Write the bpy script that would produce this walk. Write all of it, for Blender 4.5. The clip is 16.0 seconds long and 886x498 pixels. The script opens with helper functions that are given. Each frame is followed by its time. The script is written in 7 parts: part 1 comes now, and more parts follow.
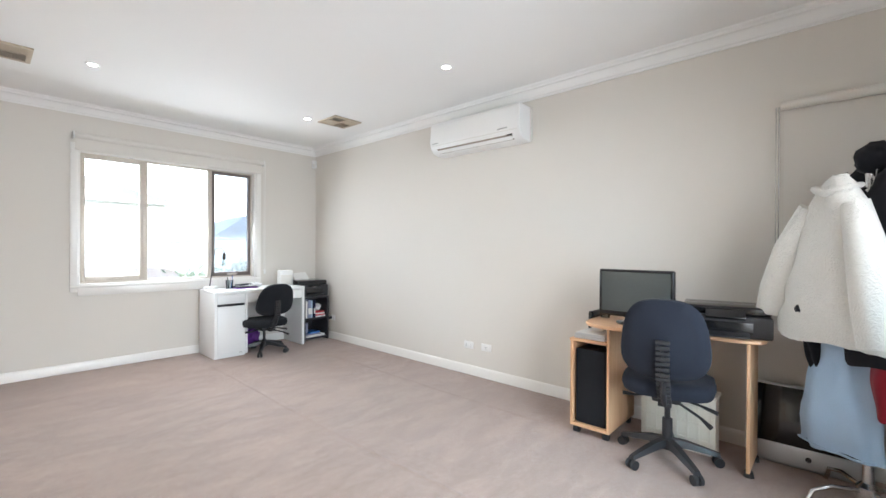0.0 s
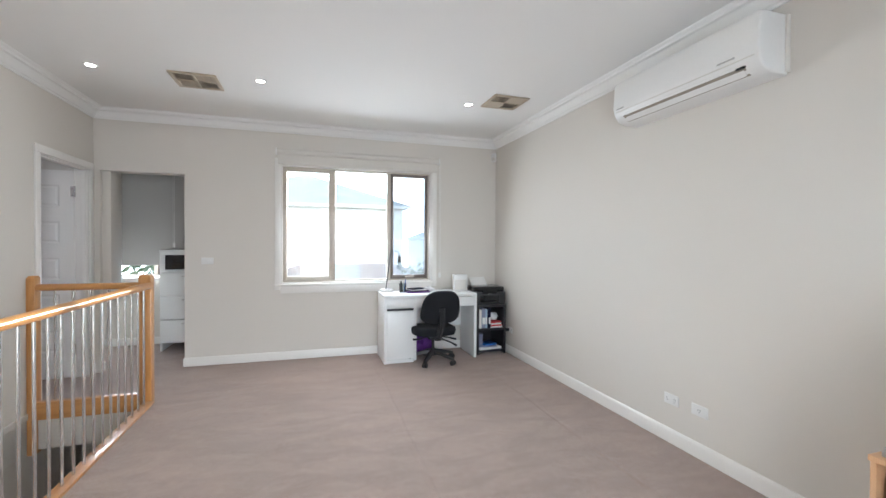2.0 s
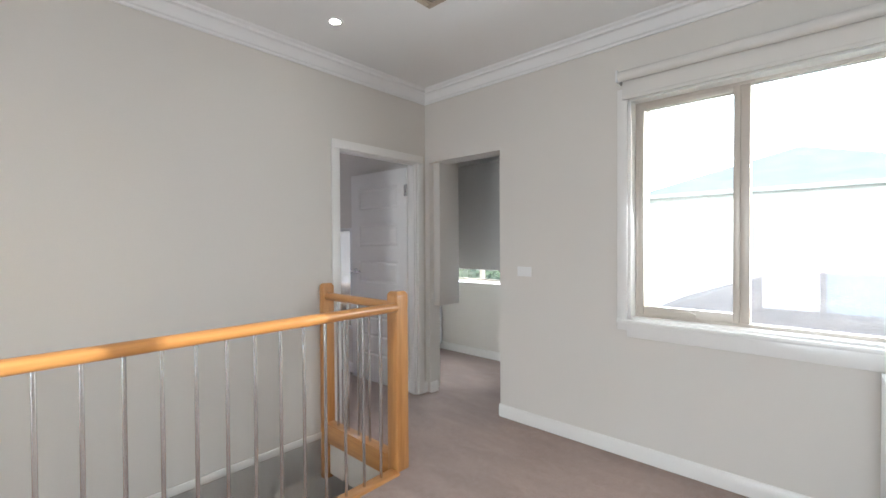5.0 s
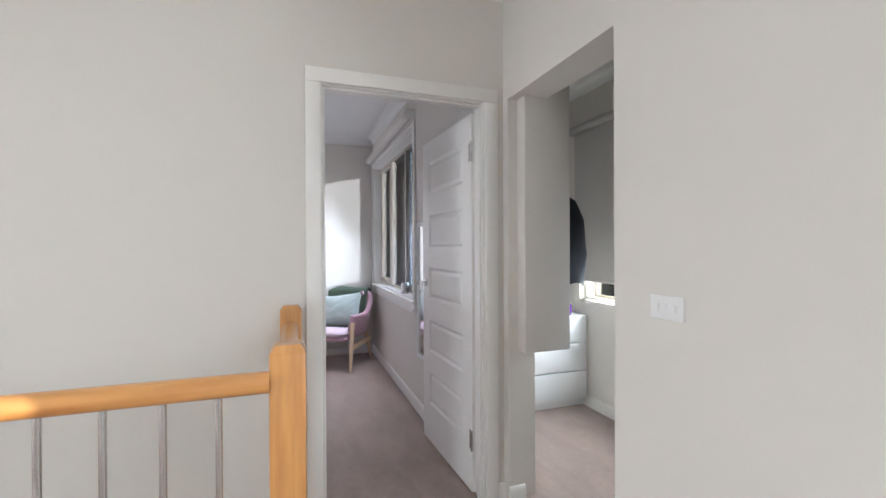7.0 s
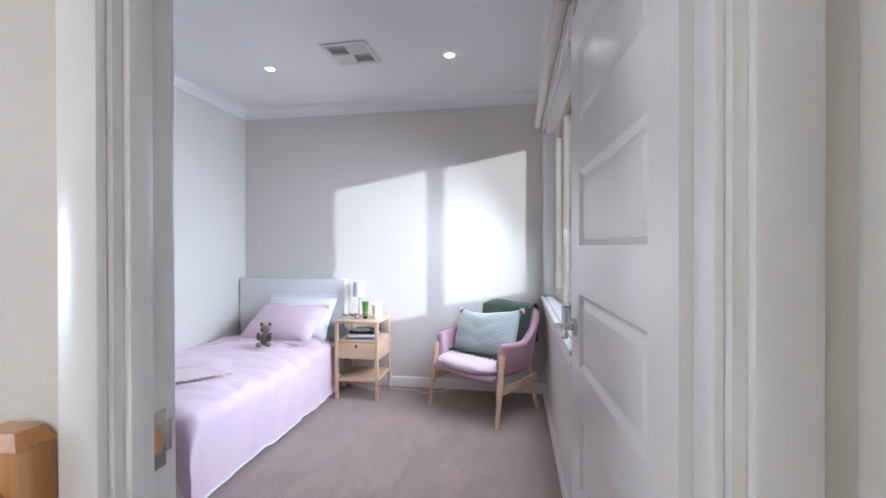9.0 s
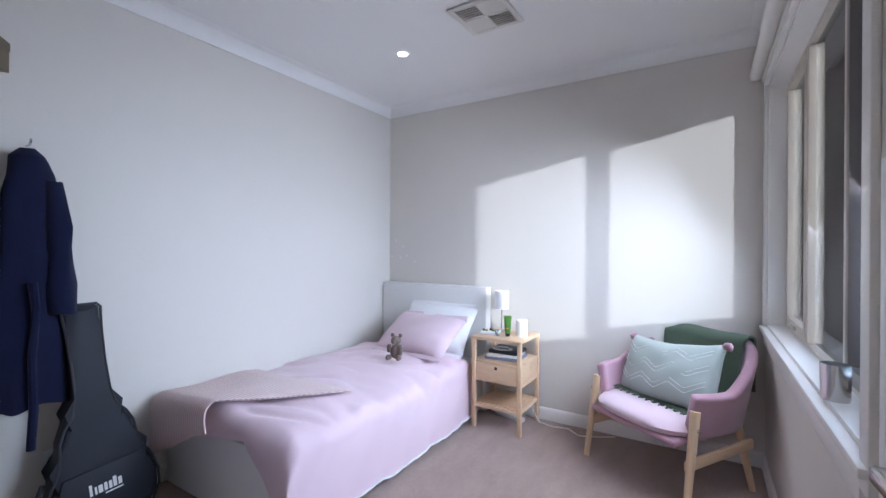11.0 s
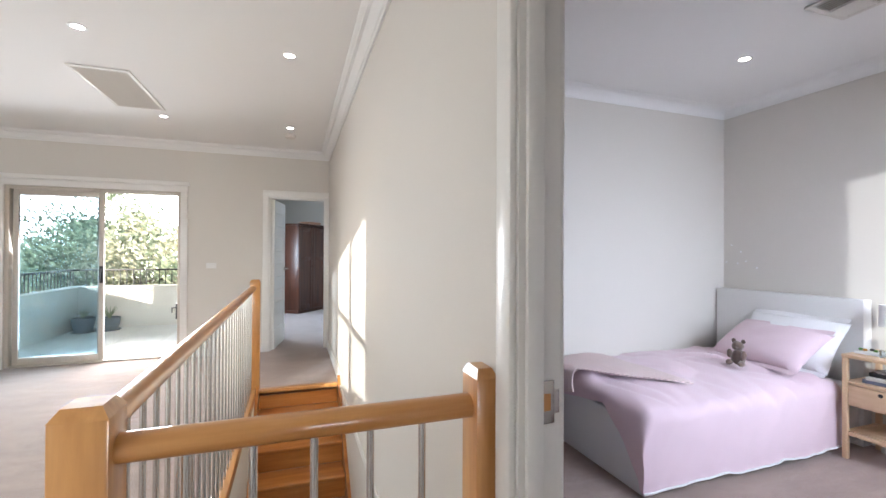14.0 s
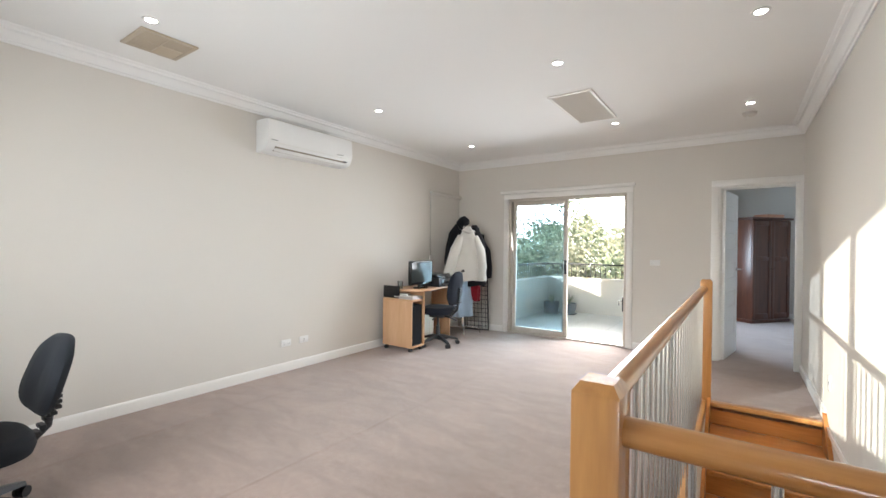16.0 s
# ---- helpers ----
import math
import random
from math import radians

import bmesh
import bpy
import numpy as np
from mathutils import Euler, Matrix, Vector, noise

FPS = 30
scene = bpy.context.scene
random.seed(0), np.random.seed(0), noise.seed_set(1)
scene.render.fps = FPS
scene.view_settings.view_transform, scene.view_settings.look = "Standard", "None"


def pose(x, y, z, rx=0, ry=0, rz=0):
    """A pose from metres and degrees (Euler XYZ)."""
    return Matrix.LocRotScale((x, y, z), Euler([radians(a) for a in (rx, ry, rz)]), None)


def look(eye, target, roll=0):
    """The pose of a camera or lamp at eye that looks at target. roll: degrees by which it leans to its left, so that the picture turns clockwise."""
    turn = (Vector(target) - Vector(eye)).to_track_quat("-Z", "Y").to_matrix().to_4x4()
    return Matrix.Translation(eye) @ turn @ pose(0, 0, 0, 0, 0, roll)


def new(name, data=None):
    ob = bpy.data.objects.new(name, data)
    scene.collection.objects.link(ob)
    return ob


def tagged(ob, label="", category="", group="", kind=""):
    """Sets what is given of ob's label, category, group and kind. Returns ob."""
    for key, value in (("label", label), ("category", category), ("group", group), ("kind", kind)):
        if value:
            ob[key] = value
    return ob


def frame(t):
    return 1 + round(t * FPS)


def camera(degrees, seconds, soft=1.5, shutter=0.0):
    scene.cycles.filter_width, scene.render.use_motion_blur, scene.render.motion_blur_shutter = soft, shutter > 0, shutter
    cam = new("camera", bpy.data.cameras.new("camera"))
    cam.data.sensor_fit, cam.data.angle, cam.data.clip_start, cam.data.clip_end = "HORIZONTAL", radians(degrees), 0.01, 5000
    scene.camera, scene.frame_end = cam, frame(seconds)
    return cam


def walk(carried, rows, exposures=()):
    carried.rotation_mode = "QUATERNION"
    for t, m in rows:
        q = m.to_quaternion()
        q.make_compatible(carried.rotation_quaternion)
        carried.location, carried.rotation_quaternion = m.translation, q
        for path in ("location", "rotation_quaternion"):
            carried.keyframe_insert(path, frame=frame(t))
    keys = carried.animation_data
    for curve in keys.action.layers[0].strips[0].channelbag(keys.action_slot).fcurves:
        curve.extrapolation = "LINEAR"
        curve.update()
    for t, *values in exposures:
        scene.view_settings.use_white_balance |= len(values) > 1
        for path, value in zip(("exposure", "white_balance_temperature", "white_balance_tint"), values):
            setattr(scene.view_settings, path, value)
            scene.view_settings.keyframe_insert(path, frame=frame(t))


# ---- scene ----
cam = camera(92.43, 16.0)
PATH = [
    (0.0, (0.114, 0.033, 1.245), (89.90, -0.31, -47.50)),
    (0.5, (0.299, 0.046, 1.236), (89.99, -0.15, -40.10)),
    (1.0, (0.546, 0.109, 1.256), (89.89, -0.21, -32.58)),
    (1.5, (0.780, 0.246, 1.277), (89.62, -0.16, -25.95)),
    (2.0, (1.094, 0.447, 1.319), (89.30, -0.34, -17.31)),
    (2.5, (1.301, 0.677, 1.324), (89.24, -0.22, -8.86)),
    (3.0, (1.483, 1.014, 1.330), (89.16, 0.07, 1.06)),
    (3.5, (1.637, 1.377, 1.356), (88.98, 0.10, 11.52)),
    (4.0, (1.706, 1.835, 1.364), (88.71, 0.22, 22.64)),
    (5.2, (1.672, 3.047, 1.326), (89.27, 0.34, 45.49)),
    (6.5, (1.258, 4.191, 1.293), (89.81, 0.46, 63.10)),
    (7.0, (0.977, 4.537, 1.295), (89.85, 0.22, 70.76)),
    (7.5, (0.678, 4.790, 1.301), (89.78, 0.24, 77.93)),
    (8.0, (0.268, 4.995, 1.296), (89.74, 0.22, 85.00)),
    (8.5, (-0.107, 5.140, 1.300), (89.66, 0.31, 92.33)),
    (9.0, (-0.478, 5.201, 1.299), (89.69, 0.10, 99.57)),
    (9.5, (-0.740, 5.198, 1.302), (89.68, 0.01, 106.39)),
    (10.0, (-0.950, 5.194, 1.309), (89.68, -0.06, 112.78)),
    (10.2, (-1.008, 5.188, 1.311), (89.70, -0.09, 115.10)),
    (11.2, (-1.120, 5.150, 1.316), (89.95, -0.35, 123.20)),
    (12.3, (-1.050, 5.095, 1.321), (90.12, -0.62, 128.20)),
    (12.5, (-1.003, 5.130, 1.324), (90.15, -0.67, 128.86)),
    (13.0, (-0.803, 5.276, 1.333), (90.08, -0.45, 132.85)),
    (13.5, (-0.630, 5.405, 1.322), (90.22, -0.37, 140.05)),
    (14.0, (-0.541, 5.435, 1.318), (90.37, -0.27, 160.75)),
    (14.5, (-0.584, 5.494, 1.312), (90.05, -0.46, 185.03)),
    (15.0, (-0.578, 5.465, 1.315), (89.83, -0.71, 204.56)),
    (15.5, (-0.545, 5.439, 1.319), (89.59, -0.62, 212.79)),
    (16.0, (-0.411, 5.354, 1.297), (89.73, -0.69, 214.81)),
]
EXPOSURES = [(0.0, 1.66, 6250, 10), (0.5, 1.56, 6200, 10), (1.5, 1.38, 6200, 10), (2.0, 1.32, 6200, 10), (3.5, 1.47, 6200, 10), (4.0, 1.28, 6200, 10), (5.2, 1.35, 6200, 10),
             (6.5, 1.5, 6150, 10), (7.5, 1.88, 6150, 10), (8.0, 1.95, 6150, 10), (8.5, 1.92, 6100, 11), (9.0, 1.74, 6000, 12), (10.0, 1.6, 5850, 11), (12.5, 1.52, 6080, 12), (13.0, 1.67, 6250, 12),
             (13.5, 1.71, 6350, 12), (14.5, 1.54, 6500, 11), (16.0, 1.49, 6500, 10)]
walk(cam, [(t, pose(*eye, *turn)) for t, eye, turn in PATH], EXPOSURES)

# ---- sky, sun and the daylight in the openings ----
SUN_DIR = Vector((-1.0, -1.65, -0.327)).normalized()
world = bpy.data.worlds.new("world")
scene.world = world
world.use_nodes = True
wn = world.node_tree
sky = wn.nodes.new("ShaderNodeTexSky")
sky.sky_type = "NISHITA"
sky.sun_disc = False
sky.sun_elevation = math.asin(-SUN_DIR.z)
sky.sun_rotation = math.atan2(-SUN_DIR.x, -SUN_DIR.y)
wn.links.new(sky.outputs[0], wn.nodes["Background"].inputs[0])
wn.nodes["Background"].inputs[1].default_value = 0.15

sun = new("sun", bpy.data.lights.new("sun", "SUN"))
sun.data.energy = 4.2
sun.data.angle = radians(0.6)
sun.data.color = (1.0, 0.93, 0.82)
sun.matrix_world = look((20, 30, 8), Vector((20, 30, 8)) + SUN_DIR)


def daylight(name, at, aim, w, h, watts, colour, spread=150):
    """An area lamp in a window's opening, standing in for the sky's light."""
    la = bpy.data.lights.new(name, "AREA")
    la.spread = radians(spread)
    la.shape, la.size, la.size_y, la.energy, la.color = "RECTANGLE", w, h, watts, colour
    ob = new(name, la)
    ob.matrix_world = look(at, aim)
    return ob


daylight("daylight_north", (1.65, 5.60, 1.53), (1.65, 4.6, 1.13), 1.65, 1.25, 19, (0.90, 0.95, 1.0), 165)
daylight("daylight_south", (1.64, -0.74, 1.05), (1.64, 0.36, 0.75), 1.65, 1.9, 33, (0.93, 0.96, 1.0), 130)
daylight("daylight_bedroom", (-3.31, 5.54, 1.50), (-3.20, 4.5, 0.85), 1.5, 1.3, 21, (0.76, 0.84, 1.0), 135)
daylight("daylight_robe", (-1.20, 6.84, 0.97), (-1.20, 6.0, 0.75), 1.3, 0.2, 8.0, (0.82, 0.92, 1.0))
daylight("daylight_south_room", (0.66, -2.74, 1.4), (-0.4, -2.74, 0.8), 1.3, 1.3, 27, (0.55, 0.75, 1.0))

# ---- materials ----
def mat(name, colour, rough=0.6, metal=0.0, var=0.06, big=1.5, grain=60.0, bump=0.05, dist=0.002, stretch=None, spec=0.5, sheen=0.0, coat=0.0):
    """A painted, woven or moulded surface: the colour varies at two scales and the grain stands up a little."""
    m = bpy.data.materials.new(name)
    m.use_nodes = True
    nt = m.node_tree
    b = nt.nodes["Principled BSDF"]
    tc = nt.nodes.new("ShaderNodeTexCoord")
    vec = tc.outputs["Object"]
    if stretch:
        mp = nt.nodes.new("ShaderNodeMapping")
        mp.inputs["Scale"].default_value = stretch
        nt.links.new(vec, mp.inputs["Vector"])
        vec = mp.outputs["Vector"]
    n1, n2 = nt.nodes.new("ShaderNodeTexNoise"), nt.nodes.new("ShaderNodeTexNoise")
    n1.inputs["Scale"].default_value, n2.inputs["Scale"].default_value = big, grain
    n1.inputs["Detail"].default_value, n2.inputs["Detail"].default_value = 4, 3
    for n in (n1, n2):
        nt.links.new(vec, n.inputs["Vector"])
    add = nt.nodes.new("ShaderNodeMath")
    add.operation = "ADD"
    nt.links.new(n1.outputs["Fac"], add.inputs[0])
    nt.links.new(n2.outputs["Fac"], add.inputs[1])
    mr = nt.nodes.new("ShaderNodeMapRange")
    mr.inputs["From Min"].default_value, mr.inputs["From Max"].default_value = 0.6, 1.4
    nt.links.new(add.outputs[0], mr.inputs["Value"])
    mix = nt.nodes.new("ShaderNodeMix")
    mix.data_type = "RGBA"
    mix.inputs["A"].default_value = (*[c * (1 - var) for c in colour], 1)
    mix.inputs["B"].default_value = (*[min(1, c * (1 + var)) for c in colour], 1)
    nt.links.new(mr.outputs[0], mix.inputs["Factor"])
    nt.links.new(mix.outputs["Result"], b.inputs["Base Color"])
    b.inputs["Roughness"].default_value, b.inputs["Metallic"].default_value = rough, metal
    b.inputs["Specular IOR Level"].default_value = spec
    b.inputs["Sheen Weight"].default_value = sheen
    b.inputs["Coat Weight"].default_value = coat
    if bump:
        bp = nt.nodes.new("ShaderNodeBump")
        bp.inputs["Strength"].default_value, bp.inputs["Distance"].default_value = bump, dist
        nt.links.new(n2.outputs["Fac"], bp.inputs["Height"])
        nt.links.new(bp.outputs["Normal"], b.inputs["Normal"])
    return m


def wood(name, dark, light, rough=0.35, axis=0, scale=9.0, coat=0.0):
    """Timber with grain lines that run along one axis of the object."""
    m = bpy.data.materials.new(name)
    m.use_nodes = True
    nt = m.node_tree
    b = nt.nodes["Principled BSDF"]
    tc, mp = nt.nodes.new("ShaderNodeTexCoord"), nt.nodes.new("ShaderNodeMapping")
    info = nt.nodes.new("ShaderNodeObjectInfo")
    sc = [scale, scale, scale]
    sc[axis] = scale * 0.09
    mp.inputs["Scale"].default_value = sc
    nt.links.new(tc.outputs["Object"], mp.inputs["Vector"])
    off = nt.nodes.new("ShaderNodeVectorMath")
    off.operation = "SCALE"
    off.inputs[0].default_value = (7.0, 3.0, 5.0)
    nt.links.new(info.outputs["Random"], off.inputs["Scale"])
    nt.links.new(off.outputs[0], mp.inputs["Location"])
    n1, n2 = nt.nodes.new("ShaderNodeTexNoise"), nt.nodes.new("ShaderNodeTexNoise")
    n1.inputs["Scale"].default_value, n1.inputs["Detail"].default_value, n1.inputs["Distortion"].default_value = 1.6, 5, 0.6
    n2.inputs["Scale"].default_value, n2.inputs["Detail"].default_value = 9, 4
    for n in (n1, n2):
        nt.links.new(mp.outputs[0], n.inputs["Vector"])
    mx = nt.nodes.new("ShaderNodeMath")
    mx.operation = "MULTIPLY_ADD"
    mx.inputs[1].default_value = 0.45
    nt.links.new(n2.outputs["Fac"], mx.inputs[0])
    nt.links.new(n1.outputs["Fac"], mx.inputs[2])
    mr = nt.nodes.new("ShaderNodeMapRange")
    mr.inputs["From Min"].default_value, mr.inputs["From Max"].default_value = 0.45, 1.0
    nt.links.new(mx.outputs[0], mr.inputs["Value"])
    mix = nt.nodes.new("ShaderNodeMix")
    mix.data_type = "RGBA"
    mix.inputs["A"].default_value, mix.inputs["B"].default_value = (*dark, 1), (*light, 1)
    nt.links.new(mr.outputs[0], mix.inputs["Factor"])
    nt.links.new(mix.outputs["Result"], b.inputs["Base Color"])
    b.inputs["Roughness"].default_value = rough
    b.inputs["Coat Weight"].default_value = coat
    b.inputs["Coat Roughness"].default_value = 0.12
    bp = nt.nodes.new("ShaderNodeBump")
    bp.inputs["Strength"].default_value, bp.inputs["Distance"].default_value = 0.06, 0.002
    nt.links.new(mx.outputs[0], bp.inputs["Height"])
    nt.links.new(bp.outputs["Normal"], b.inputs["Normal"])
    return m


def carpet_material():
    """Cut-pile carpet: a fine tuft, crushed patches and the brush marks of a vacuum cleaner."""
    m = mat("carpet", (0.345, 0.252, 0.212), 0.95, 0, 0.16, 0.9, 420, 0.55, 0.006, sheen=0.3, spec=0.1)
    nt = m.node_tree
    b = nt.nodes["Principled BSDF"]
    base = b.inputs["Base Color"].links[0].from_socket
    tc, mp = nt.nodes.new("ShaderNodeTexCoord"), nt.nodes.new("ShaderNodeMapping")
    mp.inputs["Rotation"].default_value = (0, 0, 0.35)
    mp.inputs["Scale"].default_value = (2.6, 7.5, 1)
    nt.links.new(tc.outputs["Object"], mp.inputs["Vector"])
    n = nt.nodes.new("ShaderNodeTexNoise")
    n.inputs["Scale"].default_value, n.inputs["Detail"].default_value, n.inputs["Distortion"].default_value = 1.0, 5, 0.8
    nt.links.new(mp.outputs[0], n.inputs["Vector"])
    mr = nt.nodes.new("ShaderNodeMapRange")
    mr.inputs["From Min"].default_value, mr.inputs["From Max"].default_value = 0.38, 0.64
    mr.inputs["To Min"].default_value, mr.inputs["To Max"].default_value = 0.92, 1.07
    nt.links.new(n.outputs["Fac"], mr.inputs["Value"])
    vm = nt.nodes.new("ShaderNodeVectorMath")
    vm.operation = "SCALE"
    nt.links.new(base, vm.inputs[0])
    nt.links.new(mr.outputs[0], vm.inputs["Scale"])
    # trodden spots a hand wide
    n3 = nt.nodes.new("ShaderNodeTexNoise")
    n3.inputs["Scale"].default_value, n3.inputs["Detail"].default_value, n3.inputs["Roughness"].default_value = 26.0, 8, 0.75
    nt.links.new(tc.outputs["Object"], n3.inputs["Vector"])
    m3 = nt.nodes.new("ShaderNodeMapRange")
    m3.inputs["From Min"].default_value, m3.inputs["From Max"].default_value = 0.35, 0.65
    m3.inputs["To Min"].default_value, m3.inputs["To Max"].default_value = 0.90, 1.08
    nt.links.new(n3.outputs["Fac"], m3.inputs["Value"])
    v3 = nt.nodes.new("ShaderNodeVectorMath")
    v3.operation = "SCALE"
    nt.links.new(vm.outputs[0], v3.inputs[0])
    nt.links.new(m3.outputs[0], v3.inputs["Scale"])
    nt.links.new(v3.outputs[0], b.inputs["Base Color"])
    return m


def glass_material(name, tint=(0.93, 0.97, 0.97), rough=0.0, veil=0.0):
    """Thin clear window glass: light goes straight through, and the surface mirrors a little; an added translucent film
    scatters the sun as glare.
    """
    m = bpy.data.materials.new(name)
    m.use_nodes = True
    nt = m.node_tree
    nt.nodes.remove(nt.nodes["Principled BSDF"])
    tr, gl, fr, mx = (nt.nodes.new(k) for k in ("ShaderNodeBsdfTransparent", "ShaderNodeBsdfGlossy", "ShaderNodeFresnel", "ShaderNodeMixShader"))
    tr.inputs["Color"].default_value = (*tint, 1)
    gl.inputs["Roughness"].default_value = rough
    fr.inputs["IOR"].default_value = 1.45
    nt.links.new(fr.outputs[0], mx.inputs["Fac"])
    nt.links.new(tr.outputs[0], mx.inputs[1])
    nt.links.new(gl.outputs[0], mx.inputs[2])
    out = mx.outputs[0]
    # film added to wash out the view with sun glare
    if veil:
        film, blend = nt.nodes.new("ShaderNodeBsdfTranslucent"), nt.nodes.new("ShaderNodeMixShader")
        film.inputs["Color"].default_value = (0.9, 0.92, 0.95, 1)
        tc, n = nt.nodes.new("ShaderNodeTexCoord"), nt.nodes.new("ShaderNodeTexNoise")
        n.inputs["Scale"].default_value, n.inputs["Detail"].default_value = 2.2, 5
        nt.links.new(tc.outputs["Object"], n.inputs["Vector"])
        mr = nt.nodes.new("ShaderNodeMapRange")
        mr.inputs["From Min"].default_value, mr.inputs["From Max"].default_value = 0.3, 0.7
        mr.inputs["To Min"].default_value, mr.inputs["To Max"].default_value = veil * 0.7, veil * 1.3
        nt.links.new(n.outputs["Fac"], mr.inputs["Value"])
        nt.links.new(mr.outputs[0], blend.inputs["Fac"])
        nt.links.new(out, blend.inputs[1])
        nt.links.new(film.outputs[0], blend.inputs[2])
        out = blend.outputs[0]
    nt.links.new(out, nt.nodes["Material Output"].inputs["Surface"])
    return m


def emit_material(name, colour, strength):
    m = bpy.data.materials.new(name)
    m.use_nodes = True
    b = m.node_tree.nodes["Principled BSDF"]
    b.inputs["Base Color"].default_value = (0.8, 0.8, 0.8, 1)
    b.inputs["Emission Color"].default_value = (*colour, 1)
    b.inputs["Emission Strength"].default_value = strength
    return m


def leaf_material(name, a, c):
    """Leaves whose colour differs from one to the next."""
    m = bpy.data.materials.new(name)
    m.use_nodes = True
    nt = m.node_tree
    b = nt.nodes["Principled BSDF"]
    g = nt.nodes.new("ShaderNodeNewGeometry")
    mix = nt.nodes.new("ShaderNodeMix")
    mix.data_type = "RGBA"
    mix.inputs["A"].default_value, mix.inputs["B"].default_value = (*a, 1), (*c, 1)
    nt.links.new(g.outputs["Random Per Island"], mix.inputs["Factor"])
    nt.links.new(mix.outputs["Result"], b.inputs["Base Color"])
    b.inputs["Roughness"].default_value = 0.6
    b.inputs["Transmission Weight"].default_value = 0.0
    return m


def ribbed_material(name, colour, per_metre, axis, rough=0.9):
    """Knitted ribs across one axis, with the shade between them put into the colour too."""
    m = mat(name, colour, rough, 0, 0.08, 3, 300, 0.2, 0.002, sheen=0.2, spec=0.15)
    nt = m.node_tree
    b = nt.nodes["Principled BSDF"]
    tc, w = nt.nodes.new("ShaderNodeTexCoord"), nt.nodes.new("ShaderNodeTexWave")
    w.bands_direction = axis
    w.inputs["Scale"].default_value = per_metre / 3.18
    w.inputs["Distortion"].default_value = 0.6
    nt.links.new(tc.outputs["Object"], w.inputs["Vector"])
    base = b.inputs["Base Color"].links[0].from_socket
    # the wave also darkens the colour between ribs, as painted shade
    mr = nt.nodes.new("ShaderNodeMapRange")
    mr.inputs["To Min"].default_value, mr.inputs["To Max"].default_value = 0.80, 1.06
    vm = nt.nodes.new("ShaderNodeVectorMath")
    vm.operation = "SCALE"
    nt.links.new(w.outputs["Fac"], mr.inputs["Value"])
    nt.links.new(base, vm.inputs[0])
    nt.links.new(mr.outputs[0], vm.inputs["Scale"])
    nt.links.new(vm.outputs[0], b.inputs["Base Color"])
    bp = nt.nodes.new("ShaderNodeBump")
    bp.inputs["Strength"].default_value, bp.inputs["Distance"].default_value = 0.5, 0.005
    nt.links.new(w.outputs["Fac"], bp.inputs["Height"])
    nt.links.new(bp.outputs["Normal"], b.inputs["Normal"])
    return m


WALL = mat("wall_paint", (0.68, 0.64, 0.585), 0.75, 0, 0.02, 0.7, 220, 0.06, 0.001, spec=0.3)
CEIL = mat("ceiling_paint", (0.83, 0.82, 0.80), 0.85, 0, 0.012, 0.6, 200, 0.04, 0.001, spec=0.2)
TRIM = mat("trim_enamel", (0.80, 0.775, 0.735), 0.28, 0, 0.02, 2, 90, 0.03, 0.001)
CARPET = carpet_material()
OAK = wood("rail_timber", (0.42, 0.17, 0.045), (0.66, 0.33, 0.11), 0.28, 2, 9, coat=0.5)
OAK_X = wood("rail_timber_x", (0.42, 0.17, 0.045), (0.66, 0.33, 0.11), 0.28, 0, 9, coat=0.5)
OAK_Y = wood("rail_timber_y", (0.42, 0.17, 0.045), (0.66, 0.33, 0.11), 0.28, 1, 9, coat=0.5)
TREAD = wood("tread_timber", (0.40, 0.13, 0.03), (0.62, 0.27, 0.075), 0.3, 0, 8, coat=0.4)
STEEL = mat("satin_steel", (0.62, 0.61, 0.60), 0.24, 1, 0.04, 4, 200, 0.02, 0.0005)
CHROME = mat("chrome", (0.72, 0.72, 0.72), 0.12, 1, 0.02, 4, 200, 0, 0)
WHITE = mat("white_laminate", (0.80, 0.80, 0.79), 0.35, 0, 0.015, 3, 100, 0.02, 0.0005)
PLAST_W = mat("white_plastic", (0.78, 0.77, 0.75), 0.35, 0, 0.02, 3, 100, 0.02, 0.0005)
BLACK = mat("black_plastic", (0.020, 0.020, 0.022), 0.42, 0, 0.15, 5, 150, 0.05, 0.0005)
GLOSSB = mat("gloss_black", (0.012, 0.012, 0.013), 0.12, 0, 0.1, 4, 100, 0, 0)
DARKB = mat("black_shelf_foil", (0.022, 0.020, 0.024), 0.4, 0, 0.15, 5, 80, 0.04, 0.0005)
CHARC = mat("charcoal_fabric", (0.017, 0.018, 0.021), 0.9, 0, 0.2, 4, 500, 0.3, 0.001, sheen=0.03, spec=0.15)
NAVYF = mat("navy_fabric", (0.017, 0.020, 0.029), 0.9, 0, 0.2, 4, 500, 0.3, 0.001, sheen=0.04, spec=0.15)
BEECH = wood("beech_laminate", (0.60, 0.34, 0.18), (0.72, 0.45, 0.26), 0.42, 2, 7)
BEECH_Y = wood("beech_laminate_y", (0.60, 0.34, 0.18), (0.72, 0.45, 0.26), 0.42, 1, 7)
PALE = wood("pale_bamboo", (0.62, 0.42, 0.25), (0.74, 0.54, 0.35), 0.42, 2, 10)
PALE_Y = wood("pale_bamboo_y", (0.62, 0.42, 0.25), (0.74, 0.54, 0.35), 0.42, 1, 10)
MAHOG = wood("dark_wardrobe_timber", (0.045, 0.014, 0.008), (0.12, 0.038, 0.018), 0.35, 2, 8, coat=0.3)
ALU = mat("bronze_window_frame", (0.56, 0.50, 0.43), 0.4, 0.2, 0.04, 3, 120, 0.03, 0.0005)
